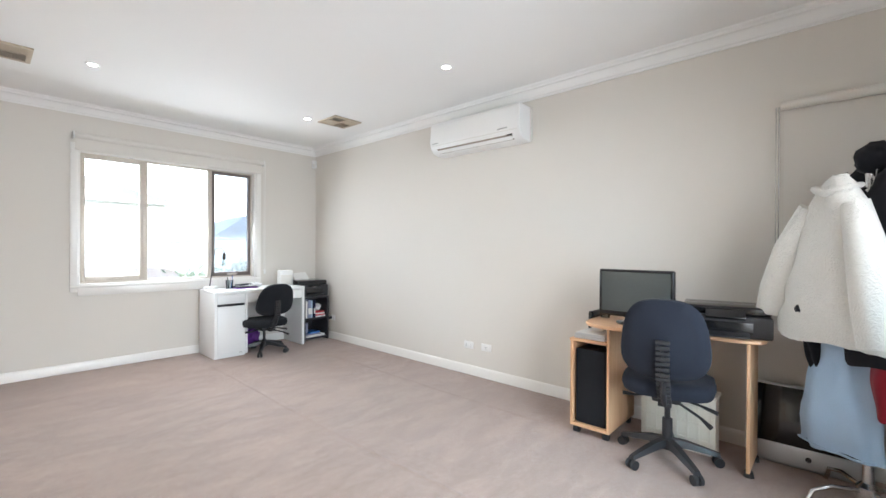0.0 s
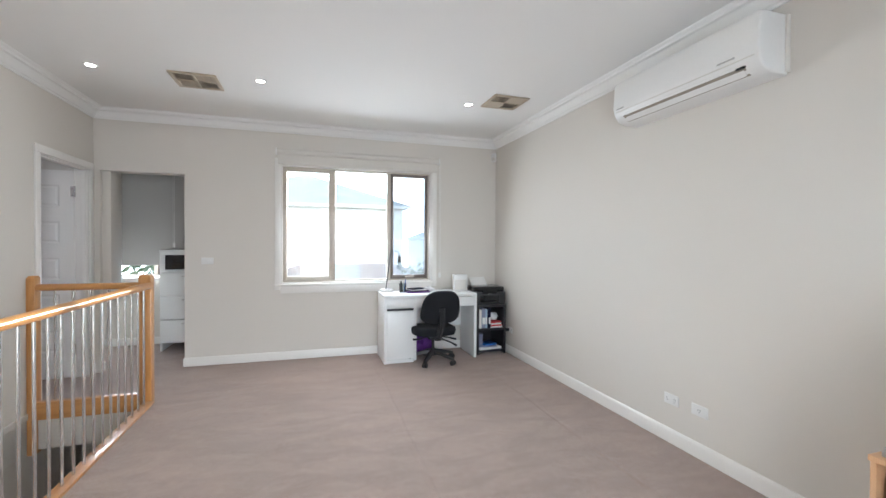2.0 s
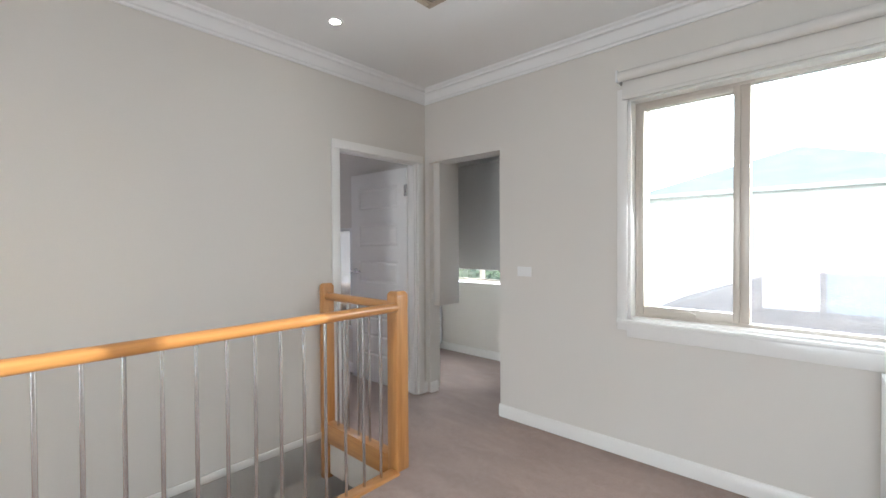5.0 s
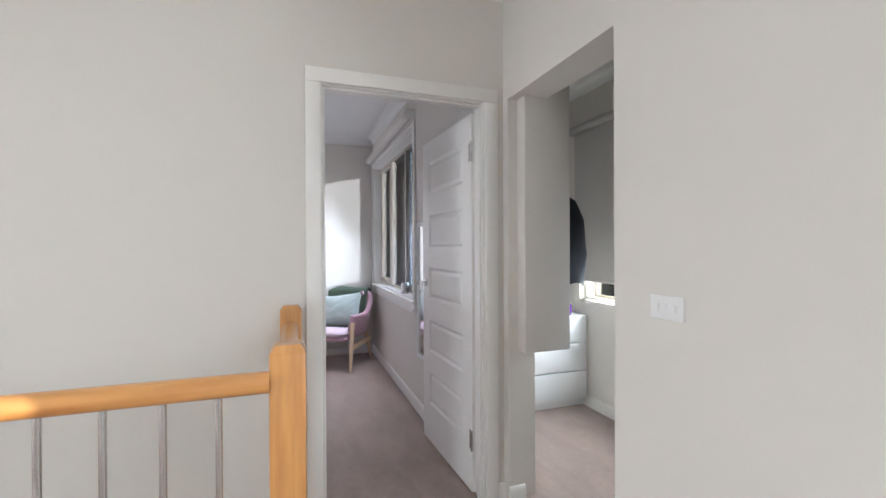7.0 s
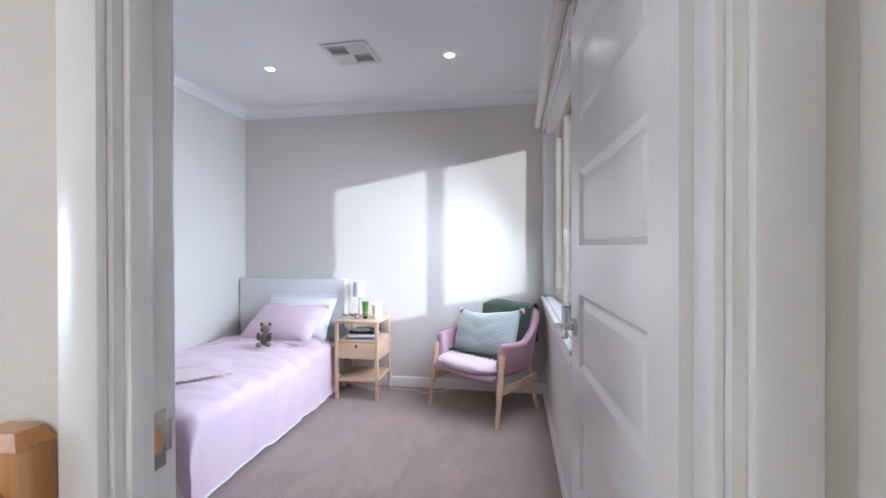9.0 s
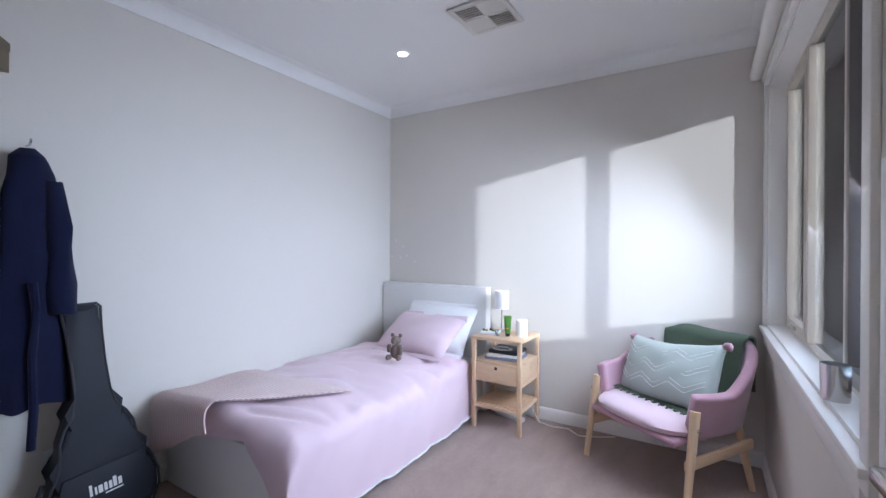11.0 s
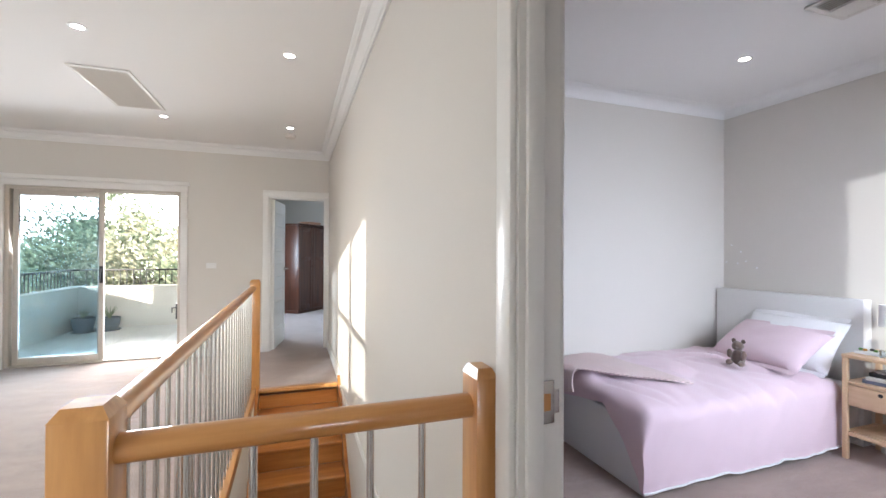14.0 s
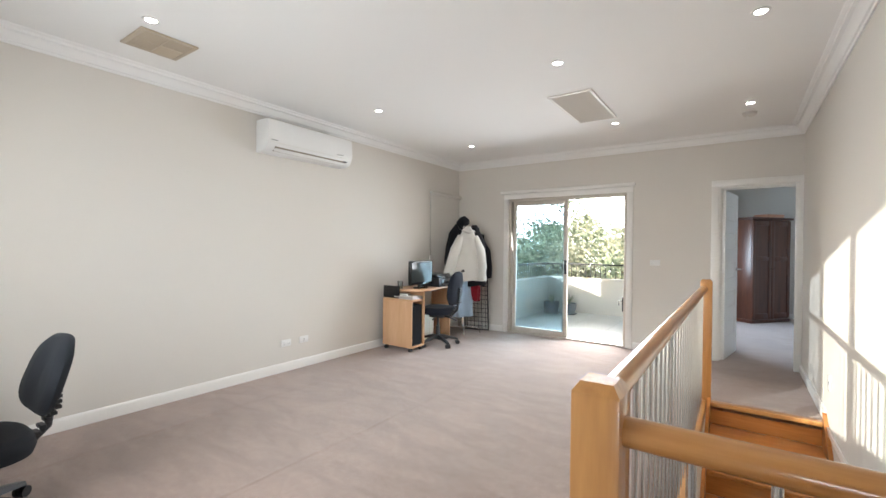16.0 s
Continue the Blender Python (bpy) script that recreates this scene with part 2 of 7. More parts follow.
ALU_D = mat("dark_window_frame", (0.16, 0.13, 0.115), 0.4, 0.3, 0.06, 3, 120, 0.03, 0.0005)
BLINDF = mat("blind_fabric", (0.70, 0.665, 0.615), 0.85, 0, 0.03, 1.2, 600, 0.1, 0.0006, spec=0.15)
BLINDG = mat("grey_blind_fabric", (0.47, 0.45, 0.43), 0.85, 0, 0.03, 1.2, 600, 0.1, 0.0006, spec=0.15)
GLASS = glass_material("window_glass")
VEILGL = glass_material("veiled_window_glass", (0.93, 0.97, 0.98), 0.0, 0.018)
# tint added to the bedroom panes to dim the sun coming through
TINTGL = glass_material("tinted_glass", (0.47, 0.50, 0.54), 0.0)
SCREEN = glass_material("screened_glass", (0.58, 0.64, 0.70), 0.05, 0.05)
BLUEGL = glass_material("blue_tinted_glass", (0.78, 0.86, 0.90), 0.0)
JARGL = glass_material("jar_glass", (0.86, 0.9, 0.9), 0.02)
VENTG = mat("vent_enamel", (0.46, 0.385, 0.29), 0.45, 0, 0.05, 4, 100, 0.02, 0.0005)
VENTD = mat("vent_throat", (0.30, 0.26, 0.21), 0.7, 0, 0.1, 4, 80, 0, 0)
VENTW = mat("white_vent_enamel", (0.70, 0.67, 0.62), 0.45, 0, 0.04, 4, 100, 0.02, 0.0005)
LAMPON = emit_material("lamp_lens", (1.0, 0.95, 0.86), 14.0)
PINK = mat("pink_cotton", (0.70, 0.54, 0.585), 0.9, 0, 0.06, 2.5, 400, 0.15, 0.001, sheen=0.3, spec=0.15)
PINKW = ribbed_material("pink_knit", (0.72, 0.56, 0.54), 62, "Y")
ROSE = mat("rose_wool", (0.45, 0.27, 0.32), 0.92, 0, 0.10, 4, 380, 0.3, 0.001, sheen=0.35, spec=0.12)
SAGE = mat("sage_cotton", (0.40, 0.45, 0.41), 0.9, 0, 0.06, 3, 380, 0.2, 0.001, sheen=0.25, spec=0.15)
FOREST = mat("forest_wool", (0.075, 0.105, 0.07), 0.95, 0, 0.15, 4, 300, 0.35, 0.0015, sheen=0.25, spec=0.1)
LINEN = mat("white_cotton", (0.80, 0.79, 0.79), 0.9, 0, 0.03, 3, 380, 0.15, 0.001, sheen=0.2, spec=0.15)
BEDW = mat("bed_white_foil", (0.74, 0.73, 0.71), 0.4, 0, 0.02, 3, 100, 0.02, 0.0005)
FLEECE = mat("cream_fleece", (0.68, 0.66, 0.61), 0.98, 0, 0.06, 5, 120, 0.9, 0.008, sheen=0.5, spec=0.05)
DENIM = mat("pale_denim", (0.36, 0.47, 0.60), 0.92, 0, 0.10, 5, 300, 0.3, 0.001, sheen=0.1, spec=0.1)
BLKCLO = mat("black_cloth", (0.013, 0.013, 0.016), 0.85, 0, 0.25, 5, 260, 0.35, 0.002, sheen=0.05, spec=0.15)
NAVYC = mat("navy_towelling", (0.011, 0.013, 0.036), 0.97, 0, 0.2, 6, 240, 0.6, 0.004, sheen=0.1, spec=0.08)
REDC = mat("crimson_cloth", (0.22, 0.012, 0.022), 0.9, 0, 0.15, 5, 260, 0.3, 0.001, sheen=0.2, spec=0.1)
NYLON = mat("black_nylon", (0.018, 0.020, 0.028), 0.62, 0, 0.2, 5, 420, 0.35, 0.0012, spec=0.35)
SILVER = mat("brushed_aluminium", (0.60, 0.61, 0.62), 0.32, 0.9, 0.03, 3, 200, 0.02, 0.0005)
SCREENM = mat("dull_screen", (0.055, 0.062, 0.060), 0.09, 0, 0.05, 2, 50, 0, 0)
PAPER = mat("paper", (0.78, 0.77, 0.74), 0.8, 0, 0.02, 4, 100, 0.02, 0.0005)
GREEN = mat("green_plastic", (0.08, 0.22, 0.03), 0.35, 0, 0.06, 4, 100, 0, 0)
BLUEP = mat("blue_plastic", (0.02, 0.13, 0.42), 0.4, 0, 0.06, 4, 100, 0.02, 0.0005)
REDP = mat("red_card", (0.55, 0.04, 0.05), 0.5, 0, 0.06, 4, 100, 0.02, 0.0005)
PINKP = mat("magenta_card", (0.62, 0.05, 0.25), 0.5, 0, 0.06, 4, 100, 0.02, 0.0005)
PURPLE = mat("purple_plastic", (0.13, 0.03, 0.24), 0.45, 0, 0.1, 4, 100, 0.1, 0.001)
LILAC = mat("slate_card", (0.22, 0.24, 0.34), 0.5, 0, 0.06, 4, 100, 0.02, 0.0005)
OCHRE = mat("ochre_plastic", (0.55, 0.26, 0.04), 0.45, 0, 0.06, 4, 100, 0.02, 0.0005)
TERRA = mat("salmon_card", (0.50, 0.26, 0.17), 0.6, 0, 0.06, 4, 100, 0.05, 0.0005)
OLIVE = mat("olive_card", (0.12, 0.095, 0.055), 0.6, 0, 0.08, 4, 100, 0.05, 0.0005)
BROWNP = mat("brown_plush", (0.17, 0.12, 0.10), 0.98, 0, 0.2, 12, 160, 0.8, 0.004, sheen=0.4, spec=0.05)
CREAMP = mat("cream_plastic", (0.68, 0.66, 0.58), 0.45, 0, 0.04, 4, 100, 0.05, 0.0005)
TILE = mat("balcony_tile", (0.76, 0.75, 0.73), 0.45, 0, 0.06, 3, 60, 0.08, 0.001)
RENDER = mat("cream_render", (0.80, 0.77, 0.71), 0.9, 0, 0.05, 1.2, 90, 0.4, 0.004)
RENDERW = mat("white_render", (0.84, 0.83, 0.81), 0.9, 0, 0.05, 0.8, 60, 0.4, 0.004)
ROOFT = mat("roof_tile", (0.46, 0.36, 0.33), 0.8, 0, 0.25, 1.2, 14, 0.6, 0.03)
ROOFG = mat("grey_roof_tile", (0.48, 0.50, 0.53), 0.8, 0, 0.2, 1.2, 14, 0.6, 0.03)
GRASS = mat("lawn", (0.09, 0.13, 0.045), 0.95, 0, 0.35, 0.4, 8, 0.6, 0.03)
BARK = mat("bark", (0.13, 0.10, 0.075), 0.95, 0, 0.3, 2, 20, 0.7, 0.02, stretch=(1, 1, 0.3))
LEAF_A = leaf_material("leaves", (0.12, 0.16, 0.10), (0.36, 0.41, 0.28))
LEAF_B = leaf_material("olive_leaves", (0.19, 0.21, 0.14), (0.52, 0.50, 0.36))
POT = mat("glazed_pot", (0.18, 0.22, 0.25), 0.4, 0, 0.1, 3, 60, 0.1, 0.001)
IRON = mat("black_iron", (0.025, 0.025, 0.027), 0.5, 0.4, 0.1, 4, 100, 0.05, 0.0005)


# ---- shapes ----
def box(bm, x0, x1, y0, y1, z0, z1, r=0.0, seg=2):
    m = Matrix.LocRotScale(((x0 + x1) / 2, (y0 + y1) / 2, (z0 + z1) / 2), None, (abs(x1 - x0), abs(y1 - y0), abs(z1 - z0)))
    vs = bmesh.ops.create_cube(bm, size=1, matrix=m)["verts"]
    if r:
        es = list({e for v in vs for e in v.link_edges})
        bmesh.ops.bevel(bm, geom=es, offset=r, segments=seg, profile=0.5, affect="EDGES")
    return bm


def bx(*a, **k):
    return box(bmesh.new(), *a, **k)


def cyl(bm, p0, p1, r0, r1=None, seg=16, caps=True):
    p0, p1 = Vector(p0), Vector(p1)
    r1 = r0 if r1 is None else r1
    d = p1 - p0
    m = Matrix.Translation((p0 + p1) / 2) @ d.to_track_quat("Z", "Y").to_matrix().to_4x4()
    bmesh.ops.create_cone(bm, cap_ends=caps, segments=seg, radius1=r0, radius2=max(r1, 1e-5), depth=d.length, matrix=m)
    return bm


def cy(*a, **k):
    return cyl(bmesh.new(), *a, **k)


def ball(bm, c, r, sx=1, sy=1, sz=1, seg=16):
    bmesh.ops.create_uvsphere(bm, u_segments=seg, v_segments=max(6, seg // 2), radius=r, matrix=Matrix.LocRotScale(c, None, (sx, sy, sz)))
    return bm


def tube(bm, pts, r, seg=10):
    """A round rod along a line of points; r may be one radius or one for each point."""
    pts = [Vector(p) for p in pts]
    rs = r if isinstance(r, (list, tuple)) else [r] * len(pts)
    rings, up = [], Vector((0.13, 0.21, 1)).normalized()
    for i, p in enumerate(pts):
        d = (pts[min(i + 1, len(pts) - 1)] - pts[max(i - 1, 0)]).normalized()
        if abs(d.dot(up)) > 0.97:
            up = Vector((1, 0.2, 0.1)).normalized()
        a = d.cross(up).normalized()
        b = d.cross(a)
        rings.append([bm.verts.new(p + rs[i] * (math.cos(k * math.tau / seg) * a + math.sin(k * math.tau / seg) * b)) for k in range(seg)])
    for q, s in zip(rings, rings[1:]):
        for k in range(seg):
            bm.faces.new((q[k], q[(k + 1) % seg], s[(k + 1) % seg], s[k]))
    bm.faces.new(rings[0][::-1])
    bm.faces.new(rings[-1])
    return bm


def lathe(bm, prof, c=(0, 0, 0), seg=20):
    """Turns a profile of (radius, height) about the upright axis through c."""
    rings = [[bm.verts.new((c[0] + r * math.cos(k * math.tau / seg), c[1] + r * math.sin(k * math.tau / seg), c[2] + z)) for k in range(seg)] for r, z in prof]
    for q, s in zip(rings, rings[1:]):
        for k in range(seg):
            bm.faces.new((q[k], q[(k + 1) % seg], s[(k + 1) % seg], s[k]))
    if prof[0][0] > 1e-4:
        bm.faces.new(rings[0][::-1])
    if prof[-1][0] > 1e-4:
        bm.faces.new(rings[-1])
    return bm


def sheet(bm, fn, nu, nv, thick=0.0, closed=False):
    """A surface fn(u, v) on a grid, with thickness along its normals."""
    vs = [[bm.verts.new(fn(i / nu, j / nv)) for j in range(nv + (0 if closed else 1))] for i in range(nu + 1)]
    n = len(vs[0])
    fs = []
    for i in range(nu):
        for j in range(n if closed else n - 1):
            fs.append(bm.faces.new((vs[i][j], vs[i + 1][j], vs[i + 1][(j + 1) % n], vs[i][(j + 1) % n])))
    if thick:
        bmesh.ops.recalc_face_normals(bm, faces=fs)
        bmesh.ops.solidify(bm, geom=fs, thickness=thick)
    return bm


def prism(bm, outline, z0, z1, r=0.0, seg=3):
    """An outline in x and y, drawn up from z0 to z1, its upper and lower rims rounded by r."""
    a = [bm.verts.new((x, y, z0)) for x, y in outline]
    b = [bm.verts.new((x, y, z1)) for x, y in outline]
    n = len(a)
    lo, hi = bm.faces.new(a[::-1]), bm.faces.new(b)
    for k in range(n):
        bm.faces.new((a[k], a[(k + 1) % n], b[(k + 1) % n], b[k]))
    if r:
        bmesh.ops.bevel(bm, geom=list(lo.edges) + list(hi.edges), offset=r, segments=seg, profile=0.5, affect="EDGES")
    return bm


def spin(bm, m):
    bmesh.ops.transform(bm, matrix=m, verts=bm.verts)
    return bm


def wobble(bm, amount, size, seed=0.0):
    for v in bm.verts:
        p = v.co / size + Vector((seed, seed * 0.7, seed * 1.3))
        v.co += amount * Vector(noise.noise_vector(p))
    return bm


def mesh_of(name, bm, material, smooth=38):
    me = bpy.data.meshes.new(name)
    bmesh.ops.recalc_face_normals(bm, faces=bm.faces)
    bm.to_mesh(me)
    bm.free()
    me.materials.append(material)
    if smooth:
        me.shade_smooth()
        me.set_sharp_from_angle(angle=radians(smooth))
    return me


def thing(name, m, label, category, group=""):
    ob = new(name)
    ob.empty_display_size = 0.1
    ob.matrix_basis = m
    return tagged(ob, label, category, group)


def part(name, bm, material, parent, label="", smooth=38):
    ob = new(name, mesh_of(name, bm, material, smooth))
    ob.parent = parent
    return tagged(ob, label) if label else ob


def part_of(name, me, parent, m=None):
    """One more piece on a mesh that is already there."""
    ob = new(name, me)
    ob.parent = parent
    if m is not None:
        ob.matrix_basis = m
    return ob


def solid(name, bm, material, label, category, group="", smooth=38):
    return tagged(new(name, mesh_of(name, bm, material, smooth)), label, category, group)


def structure(name, bm, material, label="", smooth=38):
    return tagged(new(name, mesh_of(name, bm, material, smooth)), label, kind="structure")
# house panes given a light colour in place of the view's overexposure
PALEGL = mat("pale_house_pane", (0.42, 0.47, 0.52), 0.1, 0, 0.1, 1.5, 40, 0, 0)

# ---- the building: plan in metres ----
XW, XE, YN, YS, H = -0.98, 3.40, 5.55, -0.58, 2.65      # landing and study
BW, BN, BS, BE = -4.32, 5.46, 2.56, -1.08               # bedroom
NW, NN, NE = -2.20, 6.80, 0.40                          # dressing nook
RX, RY0, RY1 = -0.17, 1.06, 4.50                        # rail line and stair void
SW, SS, SE = -2.30, -5.14, 0.60                         # room past the landing
HD = 2.04                                               # door heads


def holed_wall(name, axis, p0, p1, a0, a1, z0, z1, holes, material=WALL, label=""):
    """A wall p0..p1 thick across the axis, a0..a1 long, with openings (a, a, z, z) cut right through."""
    bm = bmesh.new()
    cuts = sorted({a0, a1, *[h[0] for h in holes], *[h[1] for h in holes]})
    for s, e in zip(cuts, cuts[1:]):
        spans = [(z0, z1)]
        for h in holes:
            if h[0] <= s and h[1] >= e:
                spans = [q for lo, hi in spans for q in ((lo, min(hi, h[2])), (max(lo, h[3]), hi)) if q[1] - q[0] > 1e-4]
        for lo, hi in spans:
            if axis == "x":
                box(bm, p0, p1, s, e, lo, hi)
            else:
                box(bm, s, e, p0, p1, lo, hi)
    bmesh.ops.remove_doubles(bm, verts=bm.verts, dist=1e-5)
    return structure(name, bm, material, label, smooth=0)


holed_wall("wall_east", "x", XE, XE + 0.2, YS - 0.14, YN + 0.18, -0.3, H, [(-0.48, 0.22, 0.85, 2.03)])
holed_wall("wall_north", "y", YN, YN + 0.18, XW + 0.0, XE, -0.3, H, [(XW + 0.002, -0.18, -0.05, HD), (0.77, 2.535, 0.85, 2.21)])
holed_wall("wall_west", "x", BE, XW, YS - 0.14, NN - 1.07, -2.9, H, [(4.637, 5.45, -0.05, HD)])
holed_wall("wall_south", "y", YS - 0.14, YS, XW, XE, -0.3, H, [(-0.955, -0.22, -0.05, HD), (0.79, 2.49, -0.05, 2.04)])
holed_wall("bedroom_wall_west", "x", BW - 0.2, BW, BS - 0.1, BN + 0.18, -0.3, H, [])
holed_wall("bedroom_wall_south", "y", BS - 0.12, BS, BW, BE, -0.3, H, [])
holed_wall("bedroom_wall_north", "y", BN, BN + 0.18, BW, BE, -0.3, H, [(-4.24, -2.38, 0.86, 2.28)])
holed_wall("nook_wall_north", "y", NN, NN + 0.10, NW - 0.06, NE + 0.1, -0.3, H, [(-2.02, -0.30, 0.86, 2.15)])
holed_wall("nook_wall_west", "x", NW - 0.06, NW, BN + 0.18, NN, -0.3, H, [])
holed_wall("nook_wall_east", "x", NE, NE + 0.1, YN + 0.18, NN, -0.3, H, [])
holed_wall("south_room_wall_south", "y", SS - 0.15, SS, SW - 0.1, SE + 0.15, -0.3, H, [])
holed_wall("south_room_wall_west", "x", SW - 0.12, SW, SS, YS - 0.14, -0.3, H, [])
holed_wall("south_room_wall_east", "x", SE, SE + 0.15, SS, YS - 0.14, -0.3, H, [(-3.44, -2.04, 0.75, 2.15)])
holed_wall("south_room_wall_north", "y", YS - 0.14, YS, SW, XW - 0.1, -0.3, H, [])

# floors: carpet everywhere upstairs, with the stair void left open
bm = bmesh.new()
box(bm, RX - 0.03, XE, YS - 0.14, YN, -0.06, 0)
box(bm, XW, RX - 0.03, RY1 + 0.04, YN, -0.06, 0)
box(bm, XW, RX - 0.03, YS - 0.14, RY0, -0.06, 0)
box(bm, NW, NE, YN + 0.0, NN, -0.06, 0)
box(bm, BW, XW, BS, BN, -0.06, 0)
box(bm, BE, XW, BN, YN, -0.06, 0)
box(bm, SW, SE, SS, YS - 0.14, -0.06, 0)
structure("floor", bm, CARPET, "brushed taupe cut-pile carpet", smooth=0)
bm = bmesh.new()
box(bm, RX - 0.03, XE + 0.2, YS - 0.14, YN + 0.18, -0.30, -0.061)
box(bm, BW, XW, BS, RY1 + 1.0, -0.30, -0.061)
box(bm, XW, RX - 0.03, RY1 + 0.04, YN + 0.2, -0.30, -0.061)
box(bm, NW - 0.08, NE + 0.1, YN + 0.2, NN, -0.30, -0.061)
box(bm, SW - 0.1, SE + 0.1, SS, RY0 - 0.02, -0.30, -0.061)
structure("floor_slab", bm, CEIL, smooth=0)
# the joins in the carpet stand up as low ridges
for k, (sx, a, b) in enumerate(((1.745, -0.2, 5.0), (2.86, 0.6, 4.9))):
    bm = bmesh.new()
    n = 40
    for i in range(n):
        y0, y1 = a + (b - a) * i / n, a + (b - a) * (i + 1) / n
        w0, w1 = (sx + 0.012 * math.sin(y * 1.7 + k) + 0.004 * math.sin(y * 9) for y in (y0, y1))
        q = [bm.verts.new(p) for p in ((w0 - 0.018, y0, 0.0005), (w0, y0, 0.006), (w0 + 0.018, y0, 0.0005), (w1 - 0.018, y1, 0.0005), (w1, y1, 0.006), (w1 + 0.018, y1, 0.0005))]
        bm.faces.new((q[0], q[1], q[4], q[3]))
        bm.faces.new((q[1], q[2], q[5], q[4]))
    structure("carpet_seam", bm, CARPET, "raised join between two carpet widths", smooth=60)

bm = bmesh.new()
box(bm, BW - 0.2, XE + 0.2, SS - 0.15, NN + 0.1, H, H + 0.18)
structure("ceiling", bm, CEIL, smooth=0)


def cornice(name, x0, x1, y0, y1, plain=False):
    prof = [(0.0, 0.098), (0.012, 0.098), (0.016, 0.086), (0.028, 0.080), (0.042, 0.056), (0.064, 0.034), (0.084, 0.029), (0.088, 0.015), (0.108, 0.006), (0.112, 0.0)]
    if plain:
        prof = [(0.0, 0.09), (0.006, 0.09)] + [(0.006 + 0.078 * (1 - math.cos(a)), 0.084 - 0.078 * math.sin(a)) for a in (0.0, 0.3, 0.6, 0.9, 1.2, 1.5)] + [(0.09, 0.0)]
    bm = bmesh.new()
    rings = [[bm.verts.new(p) for p in ((x0 + d, y0 + d, H - h), (x1 - d, y0 + d, H - h), (x1 - d, y1 - d, H - h), (x0 + d, y1 - d, H - h))] for d, h in prof]
    for a, b in zip(rings, rings[1:]):
        for k in range(4):
            bm.faces.new((a[k], a[(k + 1) % 4], b[(k + 1) % 4], b[k]))
    return structure(name, bm, CEIL, "stepped white plaster cornice", smooth=20)


cornice("cornice", XW, XE, YS, YN)
cornice("cornice_bedroom", BW, BE, BS, BN, True)
cornice("cornice_south_room", SW, SE, SS, YS - 0.14, True)
cornice("cornice_nook", NW, NE, YN + 0.18, NN, True)


def skirting(x0, y0, x1, y1, nx, ny, z=0.0):
    """A skirting board along a wall line; n points into the room."""
    prof = [(0, 0), (0.016, 0), (0.016, 0.072), (0.012, 0.084), (0.006, 0.092), (0, 0.092)]
    bm = bmesh.new()
    a = [bm.verts.new((x0 + nx * d, y0 + ny * d, z + h)) for d, h in prof]
    b = [bm.verts.new((x1 + nx * d, y1 + ny * d, z + h)) for d, h in prof]
    for k in range(len(a)):
        bm.faces.new((a[k], a[(k + 1) % len(a)], b[(k + 1) % len(a)], b[k]))
    bm.faces.new(a)
    bm.faces.new(b[::-1])
    return structure("baseboard", bm, TRIM, "white painted skirting board", smooth=30)


skirting(XE, YS, XE, YN, -1, 0)
skirting(-0.18, YN, XE, YN, 0, -1)
skirting(-0.18, YN, -0.18, YN + 0.18, -1, 0)
skirting(2.57, YS, XE, YS, 0, 1)
skirting(-0.15, YS, 0.70, YS, 0, 1)
skirting(XW, YS, XW, RY0 - 0.03, 1, 0)
skirting(XW, 4.56, XW, 4.582, 1, 0)
skirting(BW, BS, BW, BN, 1, 0)
skirting(BW, BS, BE, BS, 0, 1)
skirting(BW, BN, BE - 0.02, BN, 0, -1)
skirting(BE, BS, BE, 4.635, -1, 0)
skirting(NW, NN, NE, NN, 0, -1)
skirting(NW, BN + 0.18, NW, NN, 1, 0)
skirting(SW, SS, SE, SS, 0, 1)
skirting(SW, SS, SW, YS - 0.14, 1, 0)
skirting(XW, YN, XW, YN - 0.05, 1, 0)
skirting(-0.93, YN, -0.93, YN + 0.09, 1, 0)
structure("wall_north_return", bx(XW + 0.002, -0.93, YN, YN + 0.09, -0.05, HD), WALL, smooth=0)


def architrave(name, axis, p, side, a0, a1, top, w=0.075, t=0.018, material=TRIM):
    """Moulded frame boards round an opening on one face of a wall."""
    bm = bmesh.new()
    q0, q1 = sorted((p, p + side * t))
    for s, e, z0, z1 in ((a0 - w, a0, 0, top), (a1, a1 + w, 0, top), (a0 - w, a1 + w, top, top + w)):
        if axis == "x":
            box(bm, q0, q1, s, e, z0, z1, 0.005)
        else:
            box(bm, s, e, q0, q1, z0, z1, 0.005)
    return structure(name, bm, material, "white enamelled door surround", smooth=30)


def jambs(name, axis, p0, p1, a0, a1, top, t=0.02):
    bm = bmesh.new()
    for s, e, z0, z1 in ((a0, a0 + t, 0, top), (a1 - t, a1, 0, top), (a0 + t, a1 - t, top - t, top)):
        if axis == "x":
            box(bm, p0, p1, s, e, z0, z1)
        else:
            box(bm, s, e, p0, p1, z0, z1)
    # the stop that the door closes against
    c = (p0 + p1) / 2
    for s, e, z0, z1 in ((a0 + t, a0 + t + 0.012, 0, top - t), (a1 - t - 0.012, a1 - t, 0, top - t), (a0 + t, a1 - t, top - t - 0.012, top - t)):
        if axis == "x":
            box(bm, c - 0.005, c + 0.035, s, e, z0, z1, 0.003)
        else:
            box(bm, s, e, c - 0.005, c + 0.035, z0, z1, 0.003)
    return structure(name, bm, TRIM, "white enamelled door lining", smooth=30)


architrave("trim_bedroom_door", "x", XW, 1, 4.648, 5.445, HD - 0.012, w=0.066)
architrave("trim_bedroom_door_inside", "x", BE, -1, 4.648, 5.445, HD - 0.012, w=0.012)
jambs("trim_bedroom_jamb", "x", BE, XW, 4.637, 5.45, HD, t=0.018)
architrave("trim_south_door", "y", YS, 1, -0.915, -0.22, HD)
